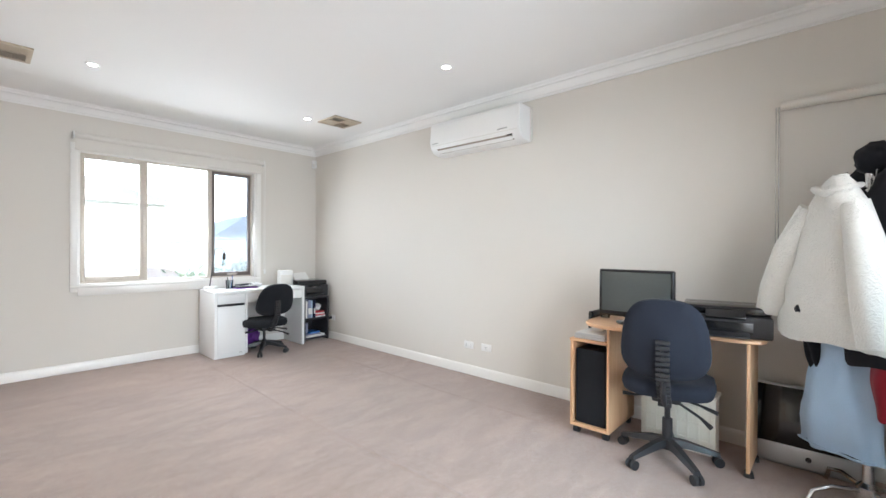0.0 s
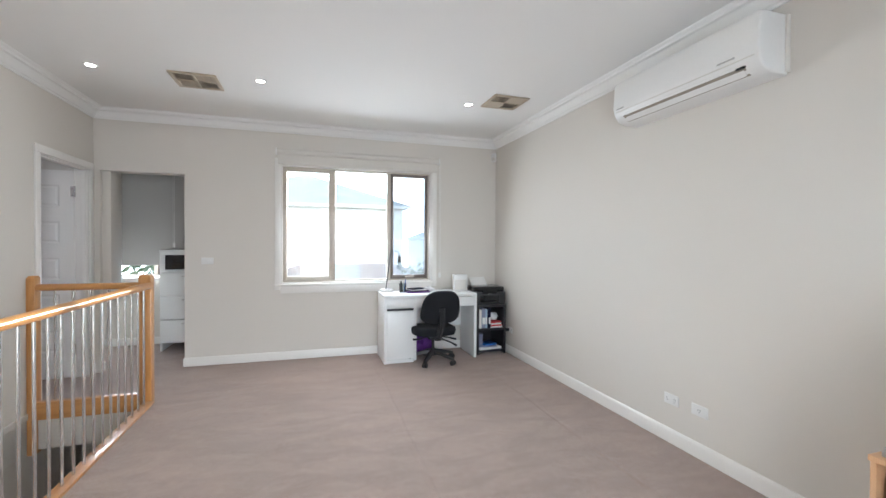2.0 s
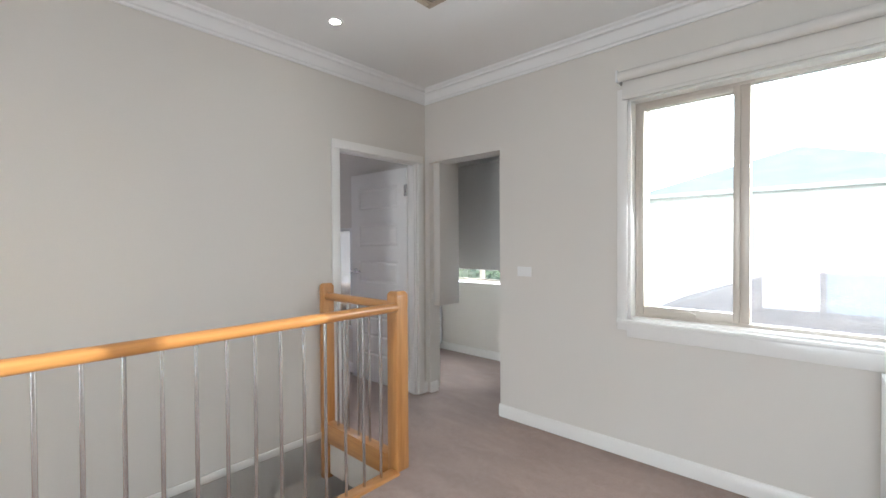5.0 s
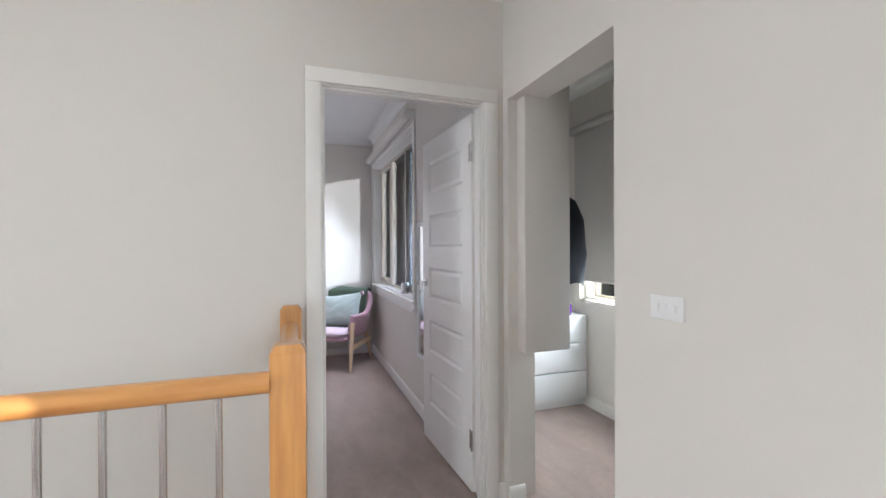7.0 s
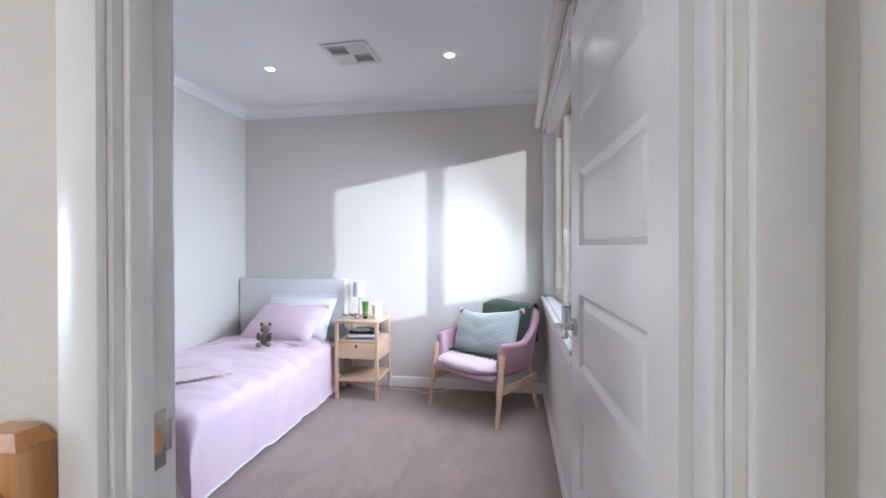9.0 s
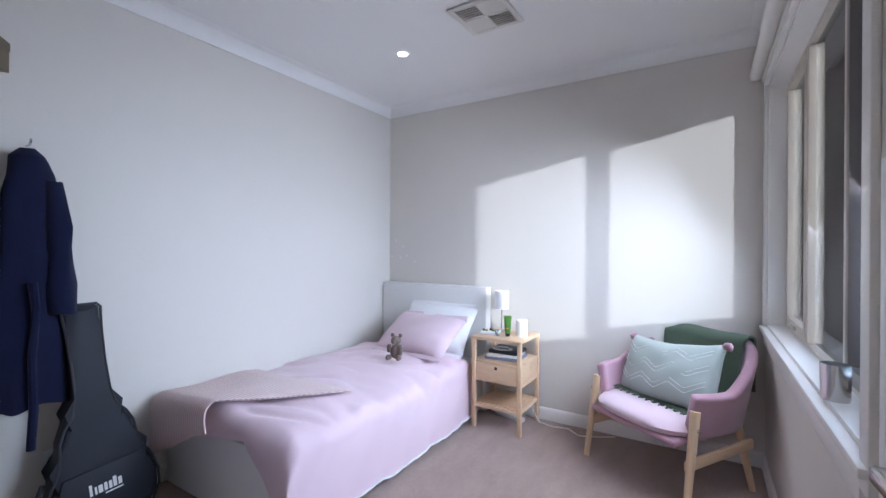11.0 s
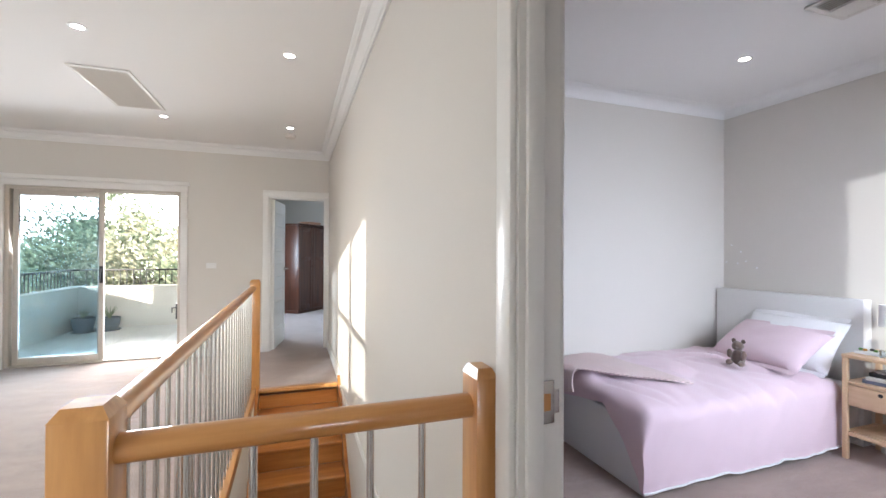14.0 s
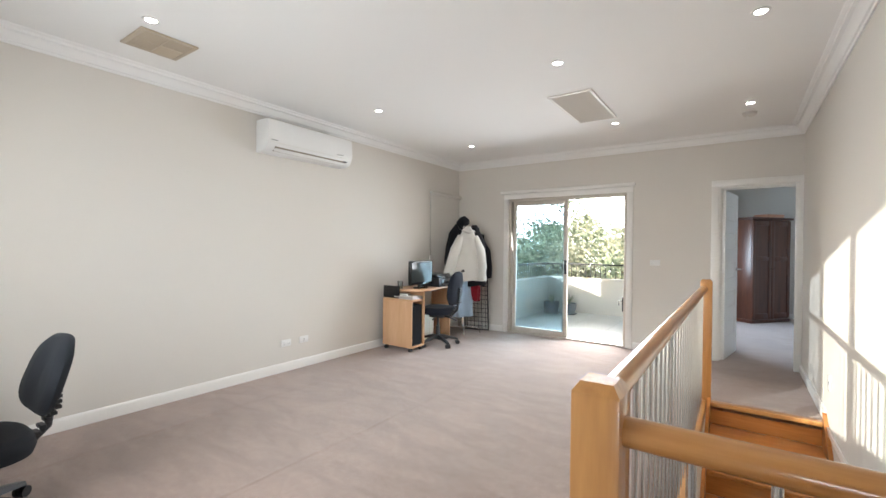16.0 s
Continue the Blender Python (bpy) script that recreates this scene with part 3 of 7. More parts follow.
jambs("trim_south_jamb", "y", YS - 0.14, YS, -0.955, -0.22, HD)


def panel_door(m, label, face, width=0.735, height=2.00, sides=(-1, 1)):
    """A five-panel door leaf hung at its origin, running along +x; both faces are moulded."""
    d = tagged(new("door"), label, "door")
    d.matrix_basis = m
    t = 0.036
    bm = bmesh.new()
    st, rows, rail = 0.115, 5, 0.138
    ph = (height - 0.258 - 0.14 - (rows - 1) * rail) / rows
    box(bm, 0, st, -t / 2, t / 2, 0.008, height)
    box(bm, width - st, width, -t / 2, t / 2, 0.008, height)
    z = 0.008
    panels = []
    for k in range(rows + 1):
        hgt = 0.25 if k == 0 else (0.14 if k == rows else rail)
        box(bm, st, width - st, -t / 2, t / 2, z, z + hgt)
        z += hgt
        if k < rows:
            panels.append((z, z + ph))
            z += ph
    part("leaf", bm, TRIM, d, smooth=30)
    for lo, hi in panels:
        pm = bmesh.new()
        for s in (-1, 1):
            # a sloping moulding down to the sunk field, with a raised centre
            prof = [(0.0, t / 2 - 0.0005), (0.014, t / 2 - 0.010), (0.020, t / 2 - 0.010), (0.036, t / 2 - 0.004)]
            rings = [[pm.verts.new((x, s * y, zz)) for x, zz in ((st + o, lo + o), (width - st - o, lo + o), (width - st - o, hi - o), (st + o, hi - o))] for o, y in prof]
            for a, b in zip(rings, rings[1:]):
                for k in range(4):
                    pm.faces.new((a[k], a[(k + 1) % 4], b[(k + 1) % 4], b[k]))
            pm.faces.new(rings[-1])
        part("panel", pm, TRIM, d, smooth=20)
    for z in (0.28, 1.80):
        hb = bmesh.new()
        box(hb, -0.004, 0.030, face * t / 2 - 0.001, face * t / 2 + 0.0025, z - 0.05, z + 0.05, 0.001)
        cyl(hb, (-0.004, face * (t / 2 + 0.004), z - 0.052), (-0.004, face * (t / 2 + 0.004), z + 0.052), 0.007, seg=10)
        for q in (-0.032, 0, 0.032):
            cyl(hb, (0.016, face * t / 2, z + q), (0.016, face * (t / 2 + 0.004), z + q), 0.004, seg=8)
        part("hinge", hb, STEEL, d, "satin steel butt hinge")
    for s in sides:
        hm = bmesh.new()
        x, zz = width - 0.062, 1.06
        cyl(hm, (x, s * t / 2, zz), (x, s * (t / 2 + 0.010), zz), 0.026, seg=24)
        cyl(hm, (x, s * (t / 2 + 0.008), zz), (x, s * (t / 2 + 0.052), zz), 0.010, seg=12)
        box(hm, x - 0.125, x + 0.012, s * (t / 2 + 0.052) - 0.009, s * (t / 2 + 0.052) + 0.009, zz - 0.010, zz + 0.010, 0.004)
        part("door_handle", hm, STEEL, d, "satin steel lever handle")
    return d


panel_door(pose(-1.081, 5.432, 0, 0, 0, 182.8), "open white five-panel door with steel hinges, swung into the bedroom", 1, 0.765, sides=(1,))
panel_door(pose(-0.268, -0.64, 0, 0, 0, -100), "open white five-panel door with steel lever, swung into the dim room", 1, 0.68)
# strike plate in the lining
sp = bmesh.new()
box(sp, -1.066, -1.030, 4.655, 4.6575, 0.955, 1.045, 0.001)
box(sp, -1.079, -1.066, 4.654, 4.6565, 0.975, 1.025, 0.001)
sp = solid("strike_plate", sp, STEEL, "satin steel strike plate in the white door lining", "strike plate")
part("latch_hole", bx(-1.056, -1.038, 4.6565, 4.6585, 0.982, 1.018), OAK, sp, "bare timber latch hole")


# ---- windows ----
def window(name, x0, x1, z0, z1, y, side, panes, screens, label, trim=0.06, sill=True, glass=GLASS):
    """An aluminium window in a wall that runs along x: side is the way into the room. panes: their inner edges."""
    w = tagged(new(name), label, "window", kind="structure")
    fy0, fy1 = y - side * 0.085, y - side * 0.145
    lo, hi = min(fy0, fy1), max(fy0, fy1)
    f = 0.035
    bm = bmesh.new()
    for a in ((x0, x0 + f, z0, z1), (x1 - f, x1, z0, z1), (x0 + f, x1 - f, z0, z0 + f), (x0 + f, x1 - f, z1 - f, z1)):
        box(bm, a[0], a[1], lo, hi, a[2], a[3], 0.003)
    part("window_frame", bm, ALU, w, "champagne aluminium frame")
    for c in panes:
        part("mullion", bx(c - 0.022, c + 0.022, lo, hi, z0 + f, z1 - f, r=0.003), ALU, w)
    edges = [x0 + f, *[q for c in panes for q in (c - 0.022, c + 0.022)], x1 - f]
    for k in range(0, len(edges), 2):
        a, b = edges[k], edges[k + 1]
        gy = (lo + hi) / 2
        awning = k // 2 in screens
        if awning:
            sm = bmesh.new()
            g = 0.032
            s0, s1 = (lo - 0.004, hi - 0.012) if side < 0 else (lo + 0.012, hi + 0.004)
            for q in ((a, a + g, z0 + f, z1 - f), (b - g, b, z0 + f, z1 - f), (a + g, b - g, z0 + f, z0 + f + 0.05), (a + g, b - g, z1 - f - g, z1 - f)):
                box(sm, q[0], q[1], s0, s1, q[2], q[3], 0.003)
            sash = part("sash", sm, ALU if k // 2 != len(edges) // 2 - 1 else ALU_D, w, "opening awning sash")
            wm = bmesh.new()
            c = (a + b) / 2
            yy = (lo - 0.004) if side < 0 else (hi + 0.004)
            box(wm, c - 0.055, c + 0.055, yy - 0.012, yy + 0.012, z0 + f + 0.012, z0 + f + 0.034, 0.004)
            tube(wm, [(c - 0.01, yy + side * 0.012, z0 + f + 0.03), (c + 0.03, yy + side * 0.03, z0 + f + 0.036), (c + 0.06, yy + side * 0.03, z0 + f + 0.028)], 0.006, 8)
            part("winder", wm, ALU, sash, "window winder")
        p = part("pane", bx(a, b, gy - 0.003, gy + 0.003, z0 + f, z1 - f), SCREEN if (awning and k // 2 == len(edges) // 2 - 1) else glass, w, "clear glass pane", smooth=0)
    # reveal lining and the boards on the wall
    bm = bmesh.new()
    r0, r1 = min(y, fy0), max(y, fy0)
    t = 0.018
    for a in ((x0 - 0.001, x0 + t, z0, z1), (x1 - t, x1 + 0.001, z0, z1), (x0, x1, z0 - 0.001, z0 + t), (x0, x1, z1 - t, z1 + 0.001)):
        box(bm, a[0], a[1], r0, r1, a[2], a[3])
    part("reveal", bm, TRIM, w, smooth=0)
    bm = bmesh.new()
    q0, q1 = sorted((y, y + side * 0.018))
    for a in ((x0 - trim, x0, z0 - trim, z1 + trim), (x1, x1 + trim, z0 - trim, z1 + trim), (x0, x1, z1, z1 + trim), (x0, x1, z0 - 0.10, z0)):
        box(bm, a[0], a[1], q0, q1, a[2], a[3], 0.004)
    if sill:
        s0, s1 = sorted((y, y + side * 0.034))
        box(bm, x0 - trim, x1 + trim, s0, s1, z0 - 0.02, z0 + 0.004, 0.004)
    part("window_trim", bm, TRIM, w, "white enamelled window boards")
    return w


window("window_1", 0.77, 2.535, 0.85, 2.21, YN, -1, (1.352, 2.012), (0, 2), "three-pane aluminium window with winders, overexposed yard beyond", glass=VEILGL)
window("window_2", -4.24, -2.38, 0.86, 2.28, BN, -1, (-3.645, -3.005), (0, 2), "three-pane aluminium bedroom window with winders", glass=TINTGL)
window("window_3", -2.02, -0.30, 0.86, 2.15, NN + 0.06, -1, (-1.42, -0.86), (2,), "aluminium window low behind a grey blind")


def roller_blind(name, x0, x1, y, side, ztop, zbot, fabric, label, roll=0.03, chain=None):
    b = thing(name, pose(0, 0, 0), label, "roller blind")
    c = y + side * 0.055
    cm = bmesh.new()
    cyl(cm, (x0, c, ztop - roll), (x1, c, ztop - roll), roll, seg=20)
    part("tube", cm, fabric, b)
    for x in (x0 - 0.006, x1 + 0.006):
        bm = bmesh.new()
        q0, q1 = sorted((y, c + side * 0.03))
        box(bm, x - 0.006, x + 0.006, q0, q1, ztop - 0.066, ztop + 0.004, 0.003)
        part("bracket", bm, PLAST_W, b)
    fm = bmesh.new()
    q0, q1 = sorted((c - side * (roll - 0.002), c - side * (roll - 0.004)))
    sheet(fm, lambda u, v: Vector((x0 + 0.01 + (x1 - x0 - 0.02) * u, q0 + 0.0015 * math.sin(u * 9 + v * 3), zbot + (ztop - roll - zbot) * v)), 14, 6, 0.0012)
    part("fabric", fm, fabric, b)
    part("bottom_rail", bx(x0 + 0.01, x1 - 0.01, q0 - 0.008, q1 + 0.008, zbot - 0.012, zbot + 0.012, r=0.005), fabric, b)
    if chain is not None:
        xc, zc = chain
        tm = bmesh.new()
        for d in (-0.008, 0.008):
            tube(tm, [(xc + d, c, ztop - 0.04), (xc + d, c, zc)], 0.0022, 6)
        part("chain", tm, PLAST_W, b, "white bead chain")
        part("chain_weight", bx(xc - 0.014, xc + 0.014, c - 0.008, c + 0.008, zc - 0.05, zc + 0.01, r=0.004), PLAST_W, b)
    return b


roller_blind("roller_blind", 0.735, 2.605, YN, -1, 2.365, 2.21, BLINDF, "rolled-up cream roller blind above the study window", chain=(2.625, 0.95))
roller_blind("roller_blind", -4.285, -2.335, BN, -1, 2.405, 2.33, BLINDF, "rolled-up cream roller blind above the bedroom window", roll=0.036)
roller_blind("roller_blind", -2.06, -0.26, NN, -1, 2.30, 1.03, BLINDG, "grey roller blind pulled almost down over the nook window", roll=0.034, chain=(-0.60, 1.3))

# the closed blind over the narrow east window
eb = thing("roller_blind", pose(0, 0, 0), "closed cream roller blind flat against the corner wall", "roller blind")
em = bmesh.new()
cyl(em, (XE - 0.05, -0.545, 2.105), (XE - 0.05, 0.262, 2.105), 0.028, seg=18)
part("tube", em, BLINDF, eb)
part("fabric", bx(XE - 0.026, XE - 0.023, -0.535, 0.25, 0.80, 2.105), BLINDF, eb, smooth=0)
part("bottom_rail", bx(XE - 0.034, XE - 0.014, -0.535, 0.25, 0.785, 0.81, r=0.005), BLINDF, eb)
em = bmesh.new()
for d in (-0.007, 0.007):
    tube(em, [(XE - 0.05, 0.278 + d, 2.10), (XE - 0.05, 0.278 + d, 1.16)], 0.0028, 6)
part("chain", em, STEEL, eb, "grey bead chain")
part("chain_weight", bx(XE - 0.06, XE - 0.04, 0.266, 0.290, 1.11, 1.17, r=0.004), PLAST_W, eb)
w4 = tagged(new("window_4"), "narrow aluminium window hidden behind its blind", "window", kind="structure")
bm = bmesh.new()
for a in ((-0.48, -0.445, 0.85, 2.03), (0.185, 0.22, 0.85, 2.03), (-0.445, 0.185, 0.85, 0.885), (-0.445, 0.185, 1.995, 2.03)):
    box(bm, XE + 0.09, XE + 0.14, a[0], a[1], a[2], a[3])
part("window_frame", bm, ALU, w4)
part("pane", bx(XE + 0.112, XE + 0.118, -0.445, 0.185, 0.885, 1.995), GLASS, w4, smooth=0)

# ---- sliding door to the balcony ----
sd = tagged(new("door_sliding"), "half-open aluminium sliding glass door onto the balcony", "sliding door", kind="structure")
bm = bmesh.new()
for a in ((0.79, 0.825, 0, 2.04), (2.455, 2.49, 0, 2.04), (0.825, 2.455, 2.00, 2.04), (0.825, 2.455, 0, 0.022)):
    box(bm, a[0], a[1], YS - 0.13, YS - 0.02, a[2], a[3], 0.003)
part("door_frame", bm, ALU, sd, "champagne aluminium frame")
for k, (a, b, y) in enumerate(((1.615, 2.452, YS - 0.105), (1.585, 2.43, YS - 0.055))):
    bm = bmesh.new()
    f = 0.05
    for q in ((a, a + f, 0.024, 1.998), (b - f, b, 0.024, 1.998), (a + f, b - f, 0.024, 0.10), (a + f, b - f, 1.94, 1.998)):
        box(bm, q[0], q[1], y - 0.016, y + 0.016, q[2], q[3], 0.004)
    p = part("sliding_panel" if k else "fixed_panel", bm, ALU, sd)
    part("pane", bx(a + f, b - f, y - 0.003, y + 0.003, 0.10, 1.94), BLUEGL, p, "tinted glass pane", smooth=0)
    if k:
        hm = bmesh.new()
        box(hm, a + 0.006, a + 0.044, y + 0.016, y + 0.026, 0.93, 1.13, 0.005)
        tube(hm, [(a + 0.025, y + 0.02, 0.96), (a + 0.025, y + 0.055, 0.98), (a + 0.025, y + 0.055, 1.08), (a + 0.025, y + 0.02, 1.10)], 0.010, 10)
        part("pull_handle", hm, BLACK, p, "black pull handle")
bm = bmesh.new()
box(bm, 0.826, 0.845, YS - 0.06, YS - 0.03, 0.47, 0.66, 0.004)
tube(bm, [(0.846, YS - 0.045, 0.61), (0.885, YS - 0.045, 0.61), (0.885, YS - 0.045, 0.55)], 0.008, 8)
part("latch_keeper", bm, BLACK, sd, "black latch keeper")
bm = bmesh.new()
for s, e, z0, z1 in ((0.715, 0.79, 0, 2.04), (2.49, 2.565, 0, 2.04), (0.715, 2.565, 2.04, 2.115)):
    box(bm, s, e, YS, YS + 0.018, z0, z1, 0.005)
box(bm, 0.69, 2.62, YS, YS + 0.045, 2.115, 2.165, 0.012)
structure("trim_sliding_door", bm, TRIM, "white enamelled boards and blind head over the sliding door", smooth=30)

# ---- stairs and rail ----
st = thing("staircase", pose(0, 0, 0), "polished honey timber staircase going down between white walls", "staircase")
GO, RI = 0.245, 0.183
tread_me = riser_me = None
for k in range(14):
    z = -RI * (k + 1)
    y = RY0 + GO * k
    if tread_me is None:
        tb, rb = bmesh.new(), bmesh.new()
        box(tb, XW + 0.028, RX - 0.062, -0.002, GO + 0.026, -0.032, 0, 0.008, 3)
        box(rb, XW + 0.028, RX - 0.062, -0.018, 0, 0, RI - 0.033)
        tread_me, riser_me = mesh_of("tread", tb, TREAD), mesh_of("riser", rb, TREAD, 0)
    part_of("tread", tread_me, st, pose(0, y, z))
    part_of("riser", riser_me, st, pose(0, y, z))
part("landing_nosing", bx(XW + 0.002, RX - 0.035, RY0 - 0.05, RY0 + 0.026, -0.030, 0.006, r=0.008, seg=3), OAK_X, st, "pale timber nosing at the carpet edge")
for x0, x1 in ((XW + 0.001, XW + 0.027), (RX - 0.061, RX - 0.036)):
    sb = bmesh.new()
    a = [(RY0 - 0.02, 0.07), (RY0 + 14 * GO, 0.07 - 14 * RI), (RY0 + 14 * GO, -0.30 - 14 * RI), (RY0 - 0.02, -0.28)]
    lo, hi = [sb.verts.new((x0, *p)) for p in a], [sb.verts.new((x1, *p)) for p in a]
    sb.faces.new(lo)
    sb.faces.new(hi[::-1])
    for k in range(4):
        sb.faces.new((lo[k], lo[(k + 1) % 4], hi[(k + 1) % 4], hi[k]))
    part("stringer", sb, TREAD, st, "timber stringer", smooth=0)
# the well below: side wall, end wall and the hall floor
structure("stairwell_wall_east", bx(RX - 0.035, RX + 0.06, RY0 - 0.1, RY1 + 0.9, -2.9, -0.061), WALL, smooth=0)
structure("stairwell_wall_north", bx(XW, RX - 0.035, RY1 + 0.85, RY1 + 0.95, -2.9, -0.3), WALL, smooth=0)
structure("stairwell_wall_south", bx(XW, RX - 0.035, RY0 - 0.14, RY0 - 0.02, -2.9, -0.061), WALL, smooth=0)
structure("stairwell_edge_north", bx(XW, RX - 0.035, RY1 + 0.02, RY1 + 0.05, -0.3, -0.061), WALL, smooth=0)
structure("hall_floor", bx(XW - 0.1, RX + 0.06, RY0 - 0.2, RY1 + 1.0, -2.95, -2.9), TILE, smooth=0)
# a level board on the stair wall at floor height
structure("stairwell_trim", bx(XW, XW + 0.012, RY0 + 0.02, RY1 + 0.0, -0.05, -0.002, r=0.003), TRIM, smooth=30)

rl = thing("stair_railing", pose(0, 0, 0), "honey timber handrail and newels with satin steel balusters", "railing")


def newel(x, y, z0, z1, s, sx=0):
    bm = bmesh.new()
    h = s / 2
    f = sx / s if sx else 1
    box(bm, x - h, x + h, y - h, y + h, z0, z1 - 0.02, 0.004)
    v = [bm.verts.new(p) for p in ((x - h, y - h, z1 - 0.0205), (x + h, y - h, z1 - 0.0205), (x + h, y + h, z1 - 0.0205), (x - h, y + h, z1 - 0.0205))]
    c = h - 0.014
    w = [bm.verts.new(p) for p in ((x - c, y - c, z1), (x + c, y - c, z1), (x + c, y + c, z1), (x - c, y + c, z1))]
    for k in range(4):
        bm.faces.new((v[k], v[(k + 1) % 4], w[(k + 1) % 4], w[k]))
    bm.faces.new(w)
    for q in bm.verts:
        q.co.x = x + (q.co.x - x) * f
    part("newel_post", bm, OAK, rl, "square timber newel", smooth=30)


newel(-0.200, 4.519, -0.33, 1.05, 0.088)
newel(-0.953, 4.520, -0.33, 1.052, 0.086, 0.052)
newel(-0.190, 1.035, -0.15, 1.045, 0.090)
hr = bmesh.new()
sec = [(0.033 * math.cos(a) * (1.0 if math.sin(a) > 0 else 0.92), 0.030 * math.sin(a) if math.sin(a) > 0 else 0.024 * math.sin(a)) for a in [k * math.tau / 20 for k in range(20)]]
for y0, y1 in ((1.079, 4.476),):
    a = [hr.verts.new((RX + p, y0, 0.958 + q)) for p, q in sec]
    b = [hr.verts.new((RX + p, y1, 0.958 + q)) for p, q in sec]
    for k in range(20):
        hr.faces.new((a[k], a[(k + 1) % 20], b[(k + 1) % 20], b[k]))
part("handrail", hr, OAK_Y, rl, "rounded glossy timber handrail", smooth=60)
hr = bmesh.new()
a = [hr.verts.new((-0.928, 4.516 + p, 0.958 + q)) for p, q in sec]
b = [hr.verts.new((-0.235, 4.516 + p, 0.958 + q)) for p, q in sec]
for k in range(20):
    hr.faces.new((a[k], a[(k + 1) % 20], b[(k + 1) % 20], b[k]))
part("handrail", hr, OAK_X, rl, "rounded glossy timber handrail", smooth=60)
part("base_rail", bx(RX - 0.036, RX + 0.042, RY0 + 0.02, RY1 - 0.031, -0.062, 0.016, r=0.006), OAK_Y, rl, "timber floor plate")
part("base_rail", bx(-0.926, -0.236, RY1 - 0.020, RY1 + 0.055, -0.062, 0.075, r=0.006), OAK_X, rl, "timber floor plate")
bal = mesh_of("baluster", cyl(bmesh.new(), (0, 0, 0.014), (0, 0, 0.938), 0.0082, seg=14), STEEL)
for k in range(30):
    y = 4.362 - 0.1166 * k
    if y > 1.12:
        part_of("baluster", bal, rl, pose(RX, y, 0))
for k in range(5):
    part_of("baluster", bal, rl, pose(-0.35 - 0.116 * k, 4.516, 0))


# ---- lights, vents and plates ----
def downlight(x, y):
    d = thing("downlight", pose(x, y, H), "lit round recessed white ceiling downlight", "downlight", "ceiling downlights")
    bm = bmesh.new()
    lathe(bm, [(0.030, -0.002), (0.034, -0.006), (0.046, -0.005), (0.048, 0.0)], seg=28)
    part("bezel", bm, PLAST_W, d)
    part("lens", lathe(bmesh.new(), [(0.0001, -0.0035), (0.030, -0.0035), (0.030, -0.001)], seg=24), LAMPON, d, "glowing warm white lens")


for x, y in ((2.525, 4.257), (2.553, 2.244), (2.531, 0.48), (0.699, 4.246), (0.688, 2.339), (0.692, 0.556), (-0.488, 4.301), (-0.50, 2.368), (-0.486, 0.568), (-3.443, 3.375), (-3.443, 4.75)):
    downlight(x, y)


def air_vent(x, y, s, enamel, label):
    v = thing("ceiling_vent", pose(x, y, H), label, "air vent", "ceiling vents")
    h = s / 2
    bm = bmesh.new()
    for a in ((-h, h, -h, -h + 0.03), (-h, h, h - 0.03, h), (-h, -h + 0.03, -h + 0.03, h - 0.03), (h - 0.03, h, -h + 0.03, h - 0.03), (-0.006, 0.006, -h + 0.03, h - 0.03), (-h + 0.03, h - 0.03, -0.006, 0.006)):
        box(bm, *a, -0.012, 0.0, 0.003)
    part("frame", bm, enamel, v)
    part("backing", bx(-h + 0.02, h - 0.02, -h + 0.02, h - 0.02, -0.002, -0.0005), VENTD if enamel is VENTG else VENTG, v, "dark throat", smooth=0)
    n = 6
    run = (h - 0.036) / n
    sl = mesh_of("slat", spin(bx(0, h - 0.036, -run * 0.56, run * 0.56, -0.001, 0.001), Matrix.Rotation(radians(20), 4, "X")), enamel, 0)
    for qx, qy, turn in ((0.006, 0.006, 0), (-h + 0.03, 0.006, 90), (-h + 0.03, -h + 0.03, 0), (0.006, -h + 0.03, 90)):
        for k in range(n):
            o = run * (k + 0.5)
            m = pose(qx, qy + o, -0.007) if turn == 0 else pose(qx + o, qy, -0.007, 0, 0, 90)
            part_of("slat", sl, v, m)


air_vent(0.200, 4.40, 0.345, VENTG, "square beige louvred ceiling air vent with four quarters")
air_vent(2.825, 4.09, 0.345, VENTG, "square beige louvred ceiling air vent near the air conditioner wall")
air_vent(-3.30, 4.08, 0.33, VENTW, "square off-white louvred ceiling air vent over the bedroom")

rg = thing("return_air_grille", pose(0.817, 1.245, H), "long grey-beige return air grille in the ceiling", "air vent")
bm = bmesh.new()
for a in ((-0.195, 0.195, -0.465, -0.44), (-0.195, 0.195, 0.44, 0.465), (-0.195, -0.17, -0.44, 0.44), (0.17, 0.195, -0.44, 0.44)):
    box(bm, *a, -0.012, 0, 0.003)
part("frame", bm, VENTW, rg)
part("backing", bx(-0.18, 0.18, -0.45, 0.45, -0.003, -0.001), VENTG, rg, smooth=0)
sl = mesh_of("slat", spin(bx(-0.17, 0.17, -0.009, 0.009, -0.0008, 0.0008), Matrix.Rotation(radians(40), 4, "X")), VENTW, 0)
for k in range(40):
    part_of("slat", sl, rg, pose(0, -0.43 + 0.022 * k, -0.008))

sk = thing("smoke_alarm", pose(-0.488, 0.235, H), "round white smoke alarm on the ceiling", "smoke alarm")
part("body", lathe(bmesh.new(), [(0.0001, -0.036), (0.040, -0.036), (0.056, -0.026), (0.060, -0.006), (0.060, 0)], seg=28), VENTW, sk)
part("test_button", lathe(bmesh.new(), [(0.0001, -0.040), (0.012, -0.039), (0.013, -0.035)], (0.02, 0, 0), 14), PLAST_W, sk)


